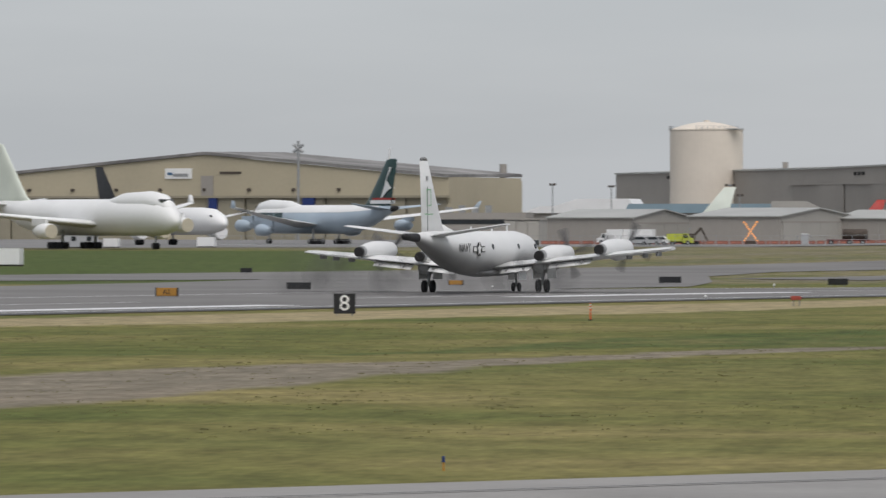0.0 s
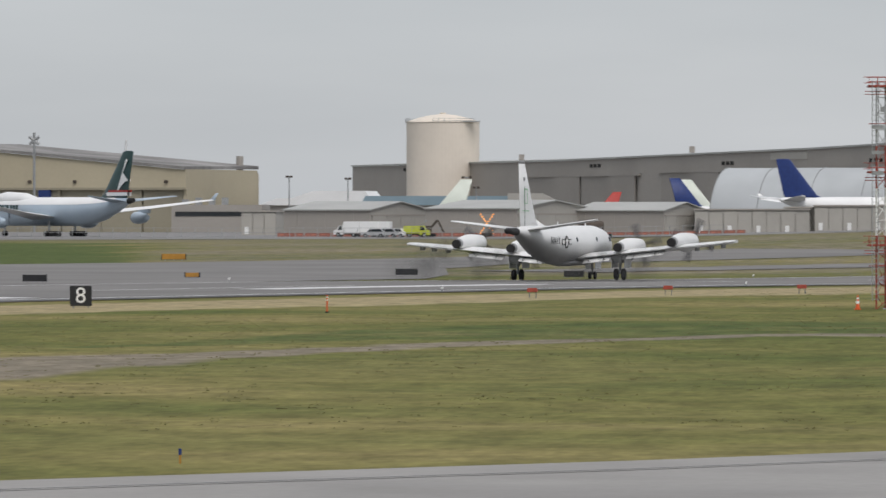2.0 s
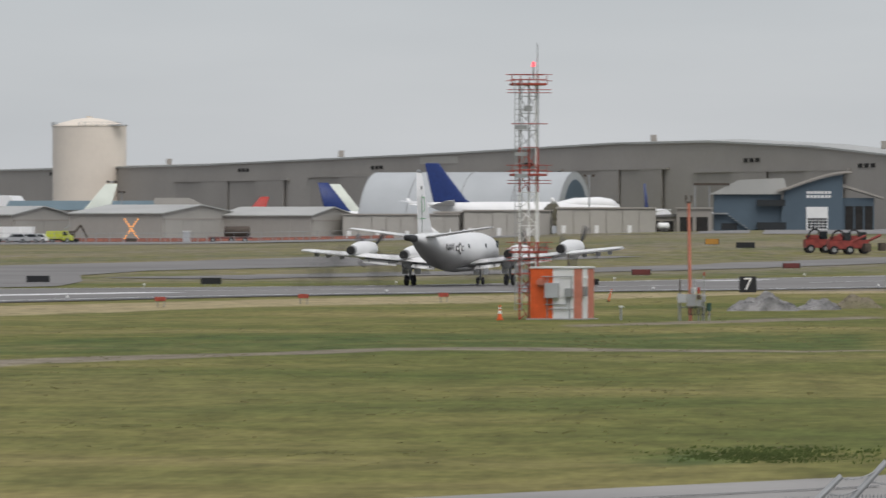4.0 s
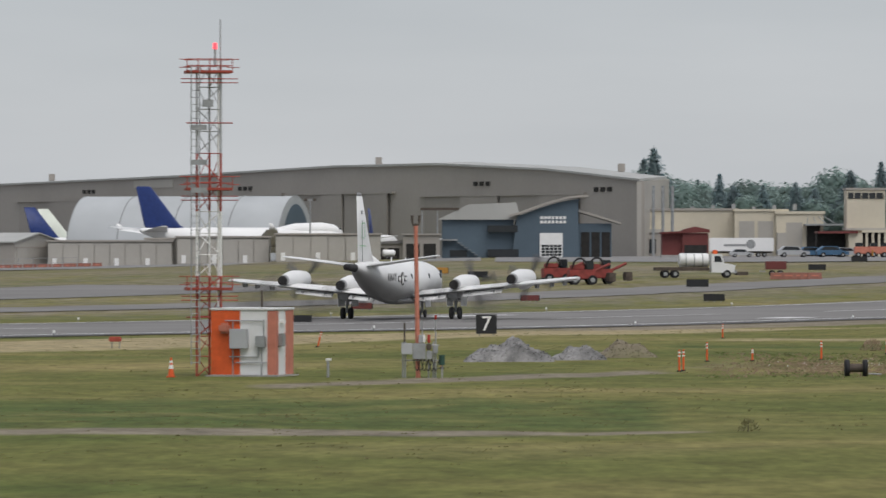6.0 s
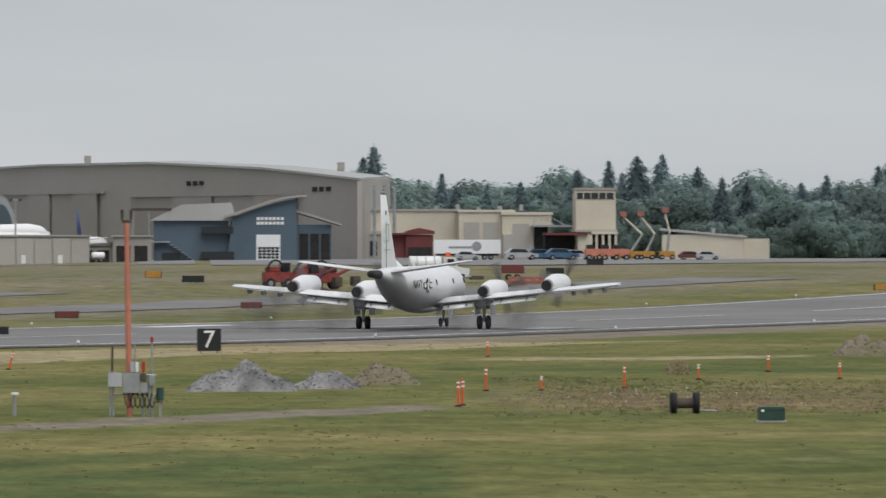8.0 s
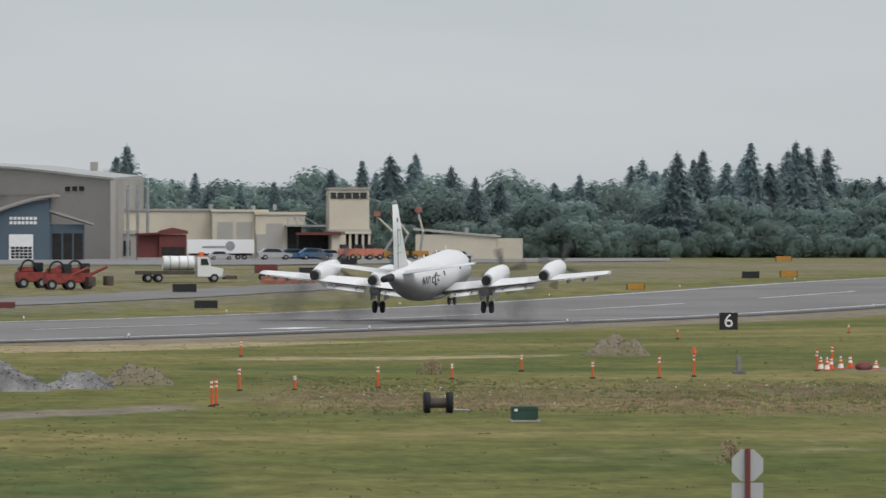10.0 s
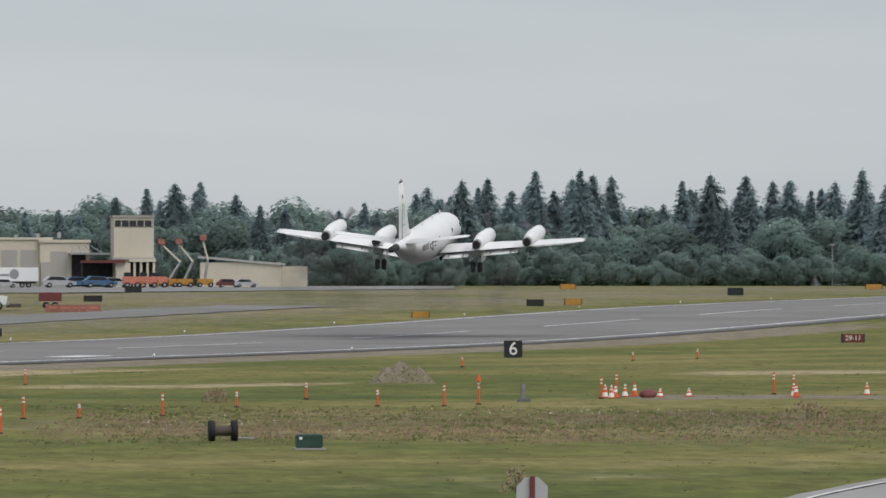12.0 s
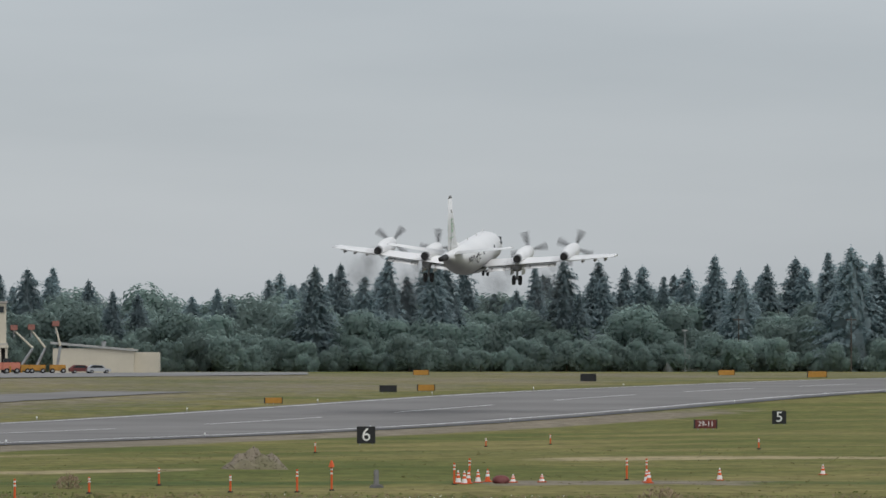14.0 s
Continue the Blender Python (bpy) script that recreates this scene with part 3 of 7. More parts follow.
    part("dorsal_fillet", loft(nb(), [[(-0.02, -8.2, 4.85), (0.02, -8.2, 4.85), (0.02, -8.2, 4.8), (-0.02, -8.2, 4.8)], [(-0.12, -12.4, 5.5), (0.12, -12.4, 5.5), (0.2, -12.4, 4.6), (-0.2, -12.4, 4.6)]]), M_WHITE, f)
    part("fin_cap", loft(nb(), fin_rings(((10.4, -15.88, 2.14, 0.09), (10.58, -16.1, 1.7, 0.09), (10.68, -16.6, 0.9, 0.09)))), M_GREY, f, "grey fin cap")
    # squadron markings on the fin, thin green outlines
    for s in (-1, 1):
        for y0, y1, z0, z1 in ((-15.6, -15.56, 6.9, 8.2), (-16.7, -16.66, 6.9, 8.2), (-16.7, -15.56, 8.13, 8.2), (-16.7, -15.56, 6.9, 6.95), (-17.3, -14.9, 6.24, 6.3)):
            x = s * 0.168
            part("green_marking", box(nb(), min(x, x + s * 0.015), max(x, x + s * 0.015), y0, y1, z0, z1), M_GREEN, f, "green fin marking")
        part("fin_code", box(nb(), s * 0.12 - 0.03, s * 0.12 + 0.05, -16.7, -16.3, 8.9, 9.2), M_GREY, f, "small dark code block")
        part("rudder_gap", box(nb(), s * 0.13 - 0.03, s * 0.13 + 0.03, -16.42, -16.38, 5.0, 8.4), M_GREY, f)
    # writing and star on the flanks
    for s in (-1, 1):
        lettering("lettering", "NAVY", 0.95, M_BLACK, fus, pose(s * 1.53, -10.9, 3.6, 90, 0, 85 * s), 0.006)
        bm = nb()
        star = [(0.56 * (1 if k % 2 == 0 else 0.42) * math.sin(k * math.pi / 5), 0.56 * (1 if k % 2 == 0 else 0.42) * math.cos(k * math.pi / 5)) for k in range(10)]
        prism(bm, star, -0.012, 0.012)
        o = part("star", bm, M_LETTER, fus, "white star of the roundel")
        o.matrix_basis = pose(s * 1.755, -7.6, 3.5, 0, 0, 88 * s)
        o = part("roundel", rod(nb(), (0, 0.02, 0), (0, -0.02, 0), 0.56, n=28), M_BLACK, fus, "dark roundel disc")
        o.matrix_basis = pose(s * 1.72, -7.6, 3.5, 0, 0, 88 * s)
        for d in (-1, 1):
            bm = nb()
            box(bm, d * 1.05 - 0.42, d * 1.05 + 0.42, -0.02, 0.02, -0.24, 0.24)
            o = part("roundel_bar", bm, M_BLACK, fus)
            o.matrix_basis = pose(s * 1.72, -7.6, 3.5, 0, 0, 88 * s)
            bm = nb()
            box(bm, d * 1.05 - 0.36, d * 1.05 + 0.36, -0.03, 0.02, -0.16, 0.16)
            o = part("roundel_stripe", bm, M_LETTER, fus)
            o.matrix_basis = pose(s * 1.725, -7.6, 3.5, 0, 0, 88 * s)
    # nose gear
    g = new("nose_gear")
    g.parent = a
    part("leg", rod(nb(), (0, 9.1, 2.0), (0, 9.1, 0.4), 0.1), M_STEEL, g)
    for dx in (-0.25, 0.25):
        rings = [[(dx + w, 9.1 + r * math.cos(t * math.tau / 20), 0.36 + r * math.sin(t * math.tau / 20)) for t in range(20)] for w, r in ((-0.11, 0.2), (-0.11, 0.3), (-0.06, 0.36), (0.06, 0.36), (0.11, 0.3), (0.11, 0.2))]
        part("wheel", loft(nb(), rings), M_TYRE, g)
    for s in (-1, 1):
        part("gear_door", box(nb(), s * 0.45 - 0.02, s * 0.45 + 0.02, 8.3, 10.6, 0.95, 1.7, 0.01), M_WHITE, g)
    # weapons-bay fairing and belly aerials
    part("belly_fairing", loft(nb(), [oval(y, 1.62, w, h, 16) for y, w, h in ((5.0, 0.1, 0.05), (4.0, 1.2, 0.3), (-2.0, 1.35, 0.35), (-4.5, 0.9, 0.2), (-5.5, 0.1, 0.05))]), M_GREY, a)
    return a


PROPS = []
aircraft = patrol_aircraft()


def smoke_mat():
    """Thin brown-grey smoke, dense at the heart of each puff and gone at its rim."""
    m = bpy.data.materials.new("exhaust_smoke")
    m.use_nodes = True
    n, l = m.node_tree.nodes, m.node_tree.links
    b = n["Principled BSDF"]
    b.inputs["Base Color"].default_value, b.inputs["Roughness"].default_value = (0.10, 0.10, 0.10, 1), 1.0
    b.inputs["Specular IOR Level"].default_value = 0.0
    dense, co, t = n.new("ShaderNodeAttribute"), n.new("ShaderNodeTexCoord"), n.new("ShaderNodeTexNoise")
    dense.attribute_name = "dense"
    t.inputs["Scale"].default_value, t.inputs["Detail"].default_value = 0.7, 4
    l.new(co.outputs["Object"], t.inputs[0])
    r = n.new("ShaderNodeMapRange")
    r.inputs[1].default_value, r.inputs[2].default_value, r.inputs[3].default_value, r.inputs[4].default_value = 0.3, 0.7, 0.35, 1.0
    l.new(t.outputs[0], r.inputs[0])
    mul = n.new("ShaderNodeMath")
    mul.operation = "MULTIPLY"
    l.new(r.outputs[0], mul.inputs[0])
    l.new(dense.outputs["Fac"], mul.inputs[1])
    l.new(mul.outputs[0], b.inputs["Alpha"])
    return m


M_SMOKE = smoke_mat()


def puff(parent, x, y, z, r, length, strength, seed):
    """A lumpy cap of smoke, drawn out along the flight."""
    n, k = 28, 10
    verts, faces, dense = [], [], []
    for j in range(k + 1):
        f = j / k
        for i in range(n):
            a = i * math.tau / n
            w = r * f * (1 + 0.3 * noise.noise(Vector((1.3 * math.cos(a), 1.3 * math.sin(a), seed))))
            verts.append((x + w * math.cos(a), y - 0.5 * length * math.sqrt(max(0.0, 1 - f * f)), z + w * math.sin(a)))
            dense.append(strength * (1 - f * f) ** 1.5)
    for j in range(k):
        for i in range(n):
            h = (i + 1) % n
            faces.append((j * n + i, j * n + h, j * n + n + h, j * n + n + i))
    me = bpy.data.meshes.new("smoke_puff")
    me.from_pydata(verts, [], faces)
    me.attributes.new("dense", "FLOAT", "POINT").data.foreach_set("value", dense)
    for f in me.polygons:
        f.use_smooth = True
    me.materials.append(M_SMOKE)
    o = new("smoke_puff", me)
    o.parent, o.visible_shadow = parent, False


smoke = thing("exhaust_smoke", 0, 0, 0, 0, "thin brown exhaust smoke trailing behind the engines", "smoke")
for e, (x, zc) in enumerate(((-9.95, 3.3), (-4.95, 2.9), (4.95, 2.9), (9.95, 3.3))):
    for j, (back, drop, r, length, strength) in enumerate(((5.0, 0.5, 1.15, 3.0, 0.50), (10.5, 1.6, 2.0, 4.0, 0.44), (18.0, 2.6, 3.0, 5.0, 0.26))):
        puff(smoke, x + 0.05 * back * math.sin(1.7 * e + 0.5 * j), -back, zc - drop * (0.8 + 0.1 * e), r * (1.1 - 0.06 * e), length, strength, 3 * e + j)


def motions():
    flight = [
        (0, -64.8, 447.6, None, 7.8, 0.0, -0.6), (0.5, -58.7, 461.5, None, 8.1, 0.0, -0.6), (1, -53.0, 478.3, None, 8.4, 0.0, -0.6), (1.5, -47.7, 494.9, None, 8.8, 0.0, -0.6),
        (2, -42.0, 508.4, None, 9.1, 0.0, -0.5), (2.5, -36.3, 519.9, None, 9.4, 0.0, -0.5), (3, -30.7, 531.2, None, 9.6, 0.0, -0.5), (3.5, -25.3, 542.2, None, 9.8, 0.0, -0.5),
        (4, -21.2, 543.9, None, 10.0, 0.0, -0.5), (4.2, -18.7, 547.4, None, 10.1, 0.0, -0.5), (6.3, 2.4, 575.7, None, 11.8, 0.0, -0.4), (6.5, 5.1, 576.6, None, 12.0, 0.0, -0.4),
        (7, 11.8, 575.5, None, 12.3, 0.0, -0.3), (7.5, 17.3, 575.0, None, 12.7, 0.0, -0.3), (8, 23.1, 578.9, None, 13.1, 0.4, -0.3), (8.2, 25.6, 583.8, None, 13.3, 0.5, -0.3),
        (10.3, 51.9, 636.8, 0.34, 16.3, 4.9, 0.1), (10.5, 55.0, 646.5, 0.78, 16.4, 5.6, 0.1), (11, 61.3, 659.9, 2.3, 16.6, 6.6, 0.8), (11.5, 67.4, 670.2, 4.29, 16.9, 6.8, 1.3),
        (12, 74.6, 689.4, 5.97, 17.2, 6.6, 1.8), (12.5, 81.2, 701.6, 7.86, 17.5, 6.5, 2.3), (13, 88.3, 715.7, 9.79, 17.8, 6.3, 2.4), (13.5, 95.1, 726.8, 11.72, 18.1, 6.2, 2.2),
        (14, 101.0, 732.9, 13.78, 18.4, 6.0, 2.0),
    ]
    rows = []
    for t, x, y, z, heading, pitch, bank in flight:
        zz = ground_z(x, y) + 0.06 if z is None else z
        rows.append((t, pose(x, y, zz) @ pose(0, 0, 0, 0, 0, -heading) @ pose(0, 0, 0, pitch, 0, 0) @ pose(0, 0, 0, 0, bank, 0)))
    walk(aircraft, rows)
    walk(smoke, rows)
    for k, (p, x, y, z) in enumerate(PROPS):
        walk(p, [(i / 30, pose(x, y, z, 0, 37 * k + 66 * i, 0)) for i in range(0, 421)])


# ---- worn and painted ground near the viewer ----
def wedge(eye, pts):
    return [eye(b, r) for b, r in pts]


service_road = sheet("road", M_ROAD, [(-60, 82.5), (-28, 112), (-9, 128.5), (4, 142), (14, 158), (34, 158), (34, 20), (-60, 20)], 0.05, "grey service road before the grass", "road", 6.0)
sheet("joint", M_ASPHALT_DARK, [(-60, 77.5), (-28, 107), (-9, 123.5), (4, 137), (4, 136.75), (-9, 123.25), (-28, 106.75), (-60, 77.25)], 0.08).parent = service_road
verge_road = sheet("perimeter_road", M_ROAD, wedge(from_end, [(1790, 128), (2010, 145), (2300, 168), (2800, 190), (2800, 60), (1790, 60)]), 0.06, "grey perimeter road with a white edge line", "road", 6.0)
sheet("road_edge_line", M_PAINT, wedge(from_end, [(1870, 131), (2010, 141.5), (2300, 164), (2300, 163.2), (2010, 140.8), (1870, 130.4)]), 0.09).parent = verge_road

# taxiways and aprons beyond the runway
taxi = strip("taxiway", M_ASPHALT, 40, 420, 128, 168, 0.06, "grey asphalt taxiway across the infield", "taxiway")
sheet("taxiway", M_ASPHALT, [along(u, q) for u, q in ((-160, 46), (120, 46), (170, 60), (215, 86), (255, 112), (300, 130), (200, 130), (150, 108), (100, 90), (40, 80), (-160, 78))], 0.055, "grey asphalt exit taxiway curving off the runway", "taxiway", 6.0)
strip("taxiway", M_ASPHALT, 240, 540, 84, 100, 0.07, "grey asphalt link taxiway", "taxiway", wobble=3)
sheet("apron", M_APRON, wedge(from_start, [(-3400, 1040), (-1100, 1120), (-200, 1120), (150, 1080), (150, 2100), (-3400, 2100)]), 0.07, "pale concrete apron with parked airliners", "apron", 60.0)
sheet("apron", M_APRON, wedge(from_end, [(150, 900), (700, 900), (1000, 960), (1400, 1060), (1400, 1250), (150, 1250)]), 0.09, "pale concrete yard before the buildings", "apron", 50.0)


def painted_bar(u0, u1, q0, q1):
    strip("touchdown_bar", M_PAINT, u0, u1, q0, q1, 0.085, parent=runway, kind="", step=4)


for bar in ((-25, 35, 4, 8), (78, 118, 14, 18), (258, 266, 5, 8), (255, 270, 36, 39)):
    painted_bar(*bar)


# ---- big buildings ----
def gable_hangar():
    x, y = from_start(-1460, 1500)
    z = ground_z(x, y) - 0.3
    h = thing("aircraft_hangar", x, y, z, -12, "large beige metal hangar with a low gabled roof", "hangar")
    W, D = 141.0, 56.0
    prof = [(-W, 16.8), (-W * 0.5, 23.2), (0, 16.9)]
    part("front_wall", prism(nb(), [(-W, 11.8), (-W, 16.8), (-W * 0.5, 23.2), (0, 16.9), (0, 11.8)], 0, 1.0), M_BEIGE, h)
    part("side_wall", box(nb(), -1.0, 0, 1.0, D, 0, 17.1), M_BEIGE, h)
    part("side_wall", box(nb(), -W, -W + 1, 1.0, D, 0, 17.1), M_BEIGE, h)
    part("rear_wall", box(nb(), -W, 0, D, D + 1, 0, 16.4), M_BEIGE, h)
    bm = nb()
    for (xa, za), (xb, zb) in zip(prof, prof[1:]):
        v = [bm.verts.new(p) for p in ((xa, -0.6, za + 0.1), (xb, -0.6, zb + 0.1), (xb, D + 1, zb + 0.5), (xa, D + 1, za + 0.5), (xa, -0.6, za + 0.9), (xb, -0.6, zb + 0.9), (xb, D + 1, zb + 1.4), (xa, D + 1, za + 1.4))]
        for f in ((0, 1, 2, 3), (4, 5, 6, 7), (0, 1, 5, 4), (2, 3, 7, 6), (1, 2, 6, 5), (3, 0, 4, 7)):
            bm.faces.new([v[i] for i in f])
    part("roof", bm, M_ROOF, h, "dark low-pitched roof")
    n = 12
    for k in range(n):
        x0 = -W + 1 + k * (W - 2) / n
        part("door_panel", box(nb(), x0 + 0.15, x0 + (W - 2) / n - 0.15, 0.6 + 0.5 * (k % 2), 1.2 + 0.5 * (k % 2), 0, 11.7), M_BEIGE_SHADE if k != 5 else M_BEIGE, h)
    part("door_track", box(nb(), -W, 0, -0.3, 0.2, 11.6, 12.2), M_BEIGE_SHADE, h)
    part("tail_door", box(nb(), -W * 0.5 - 1.0, -W * 0.5 + 2.6, -0.25, 0.2, 12.2, 17.6), M_TAUPE, h, "narrow grey tail door")
    part("tail_door", box(nb(), -W * 0.5 + 1.2, -W * 0.5 + 3.6, -0.2, 1.0, 7.0, 11.8), M_NAVYBLUE, h, "dark open gap in the doors")
    part("tail_door", box(nb(), -42, -38.5, -0.2, 1.0, 7.0, 11.8), M_NAVYBLUE, h, "dark open gap in the doors")
    sg = part("sign_board", box(nb(), -82, -74.2, -0.35, 0.1, 16.8, 19.6, 0.05), M_LETTER, h, "white company sign board")
    part("sign_mark", box(nb(), -79.6, -75.2, -0.45, -0.3, 17.4, 18.2), M_STEEL, sg)
    part("sign_mark", box(nb(), -81.3, -79.8, -0.45, -0.3, 17.8, 18.5), M_BLUEVAN, sg)
    part("sign_mark", box(nb(), -66, -59.8, -0.2, 0.05, 18.1, 18.7), M_WOODDARK, h, "dark unreadable wall lettering")
    for k in range(11):
        part("wall_lamp", box(nb(), -136 + k * 13, -135 + k * 13, -0.5, 0.1, 13.4, 14.2, 0.1), M_WOODDARK, h)
    part("chimney", rod(nb(), (-3, 50, 16), (-3, 50, 21), 1.0, n=12), M_TAUPE, h)
    mast = thing("roof_mast", *from_start(528 - 2255, 1480), 18.5, 0, "grey mast with crossed aerials behind the hangar", "mast")
    part("pole", rod(nb(), (0, 0, -18), (0, 0, 8), 0.35), M_STEEL, mast)
    part("crossarm", rod(nb(), (-1.3, 0, 5), (1.3, 0, 7), 0.4), M_STEEL, mast)
    part("crossarm", rod(nb(), (-1.3, 0, 7), (1.3, 0, 5), 0.4), M_STEEL, mast)


gable_hangar()


def long_hangar():
    """A very long flight-line hangar; its front runs back and away from the blue building."""
    L, R = Vector((-228, 1880)), Vector((50, 1335))
    back = Vector((9, 64))
    h = thing("assembly_hangar", 0, 0, 0, 0, "very long taupe metal hangar with tall sliding doors", "hangar")
    prof = [(0.0, 21.0), (0.3, 21.3), (0.6, 23.0), (0.75, 24.4), (0.84, 24.3), (0.93, 22.4), (1.0, 19.6)]

    def P(k, off=0.0):
        p = L + (R - L) * k
        n = Vector((-(R - L).y, (R - L).x)).normalized() * -off
        return p + n

    def wall(bm, k0, k1, zlo, zhi0, zhi1, off, th=0.8):
        a, b = P(k0, off), P(k1, off)
        c, d = P(k1, off - th), P(k0, off - th)
        lo = [bm.verts.new((p.x, p.y, zlo)) for p in (a, b, c, d)]
        hi = [bm.verts.new((p.x, p.y, z)) for p, z in ((a, zhi0), (b, zhi1), (c, zhi1), (d, zhi0))]
        bm.faces.new(lo[::-1])
        bm.faces.new(hi)
        for i in range(4):
            bm.faces.new((lo[i], lo[(i + 1) % 4], hi[(i + 1) % 4], hi[i]))
        return bm

    for (k0, z0), (k1, z1) in zip(prof, prof[1:]):
        part("front_wall", wall(nb(), k0, k1, 0.5, z0, z1, 0.0), M_TAUPE, h)
    for k0, k1, zt in ((0.26, 0.40, 16.5), (0.43, 0.57, 17.2), (0.60, 0.70, 17.8), (0.72, 0.80, 17.8), (0.83, 0.955, 16.8)):
        n = 4
        for i in range(n):
            a, b = k0 + (k1 - k0) * i / n, k0 + (k1 - k0) * (i + 1) / n - 0.001
            part("door_panel", wall(nb(), a, b, 0.4, zt, zt, 0.5 + 0.4 * (i % 2), 0.4), M_TAUPE_DOOR, h)
        part("door_header", wall(nb(), k0 - 0.004, k1 + 0.004, zt, zt + 0.5, zt + 0.5, 1.0, 0.9), M_TAUPE, h)
    bm = nb()
    for (k0, z0), (k1, z1) in zip(prof, prof[1:]):
        a, b = P(k0, 0.6), P(k1, 0.6)
        v = [bm.verts.new(p) for p in ((a.x, a.y, z0), (b.x, b.y, z1), (b.x + back.x, b.y + back.y, z1 + 1.2), (a.x + back.x, a.y + back.y, z0 + 1.2), (a.x, a.y, z0 + 0.5), (b.x, b.y, z1 + 0.5), (b.x + back.x, b.y + back.y, z1 + 1.7), (a.x + back.x, a.y + back.y, z0 + 1.7))]
        for f in ((0, 1, 2, 3), (4, 5, 6, 7), (0, 1, 5, 4), (2, 3, 7, 6), (1, 2, 6, 5), (3, 0, 4, 7)):
            bm.faces.new([v[i] for i in f])
    part("roof", bm, M_ROOF_LIGHT, h, "pale low-pitched metal roof")
    bm = nb()
    a, b = R, R + back
    v = [bm.verts.new(p) for p in ((a.x, a.y, 0.5), (b.x, b.y, 0.5), (b.x, b.y, 20.8), (a.x, a.y, 19.5), (a.x - 1, a.y, 0.5), (b.x - 1, b.y, 0.5), (b.x - 1, b.y, 20.8), (a.x - 1, a.y, 19.5))]
    for f in ((0, 1, 2, 3), (4, 5, 6, 7), (0, 1, 5, 4), (2, 3, 7, 6), (1, 2, 6, 5), (3, 0, 4, 7)):
        bm.faces.new([v[i] for i in f])
    part("side_wall", bm, M_TAUPE_LIGHT, h)
    for k in (0.08, 0.34, 0.5, 0.66, 0.87, 0.965):
        for j in range(3):
            part("wall_vent", wall(nb(), k + j * 0.005, k + j * 0.005 + 0.003, 19.2 - (1.8 if k > 0.9 else 0), 20.2 - (1.8 if k > 0.9 else 0), 20.2 - (1.8 if k > 0.9 else 0), 0.25, 0.3), M_INTERIOR, h)
    for k, z in ((0.2, 22.3), (0.42, 23.4), (0.75, 25.3), (0.95, 22.2)):
        p = P(k, -12)
        m = part("roof_unit", box(nb(), -0.8, 0.8, -0.8, 0.8, -0.6, 1.3, 0.1), M_TAUPE, h)
        m.matrix_basis = pose(p.x, p.y, z + 0.4)
    part("pale_panel", wall(nb(), 0.555, 0.595, 20.4, 22.4, 22.4, 0.2, 0.3), M_TAUPE_LIGHT, h)
    for i, (x, y) in enumerate(((52.5, 1332), (54.6, 1332), (56.7, 1332))):
        o = part("downpipe", rod(nb(), (0, 0, 0), (0, 0, 16), 0.35), M_STEEL, h)
        o.matrix_basis = pose(x, y, 2.5)


long_hangar()


def storage_tank():
    x, y = from_start(-1005, 1800)
    z = ground_z(x, y)
    R, H = 11.6, 33.8
    t = thing("storage_tank", x, y, z, 0, "tall cream cylindrical storage tank with a domed roof", "tank")
    bm = nb()
    n = 64
    rings = []
    for k in range(10):
        for dz in (0.0, H / 10):
            rings.append([((R + 0.025 * (k % 2)) * math.cos(a * math.tau / n), (R + 0.025 * (k % 2)) * math.sin(a * math.tau / n), k * H / 10 + dz) for a in range(n)])
    part("shell", loft(bm, rings, smooth=False), M_TANK, t)
    part("roof", loft(nb(), [[(r * math.cos(a * math.tau / n), r * math.sin(a * math.tau / n), H + zz) for a in range(n)] for r, zz in ((R + 0.15, 0.0), (R, 0.35), (8.0, 1.6), (4.0, 2.5), (1.2, 2.8), (0.3, 2.85))]), M_TANK, t, "cream domed roof")
    part("hatch", rod(nb(), (0, 0, H + 2.7), (0, 0, H + 3.3), 1.0, n=16), M_TANK, t)
    for a in list(range(-100, -20, 9)) + list(range(150, 215, 9)):
        c, s = math.cos(radians(a)), math.sin(radians(a))
        part("rail_post", rod(nb(), (c * (R + 0.3), s * (R + 0.3), H), (c * (R + 0.3), s * (R + 0.3), H + 1.3), 0.07, n=5), M_STEEL, t)
    for zz in (0.65, 1.3):
        bm = nb()
        for a0, a1 in ((-100, -28), (150, 213)):
            for a in range(a0, a1, 9):
                rod(bm, ((R + 0.3) * math.cos(radians(a)), (R + 0.3) * math.sin(radians(a)), H + zz), ((R + 0.3) * math.cos(radians(a + 9)), (R + 0.3) * math.sin(radians(a + 9)), H + zz), 0.06, n=5)
        part("guard_rail", bm, M_STEEL, t)
    part("roof_platform", box(nb(), 6.5, 12.6, -9, -6, H + 0.2, H + 0.5), M_STEEL, t)


storage_tank()


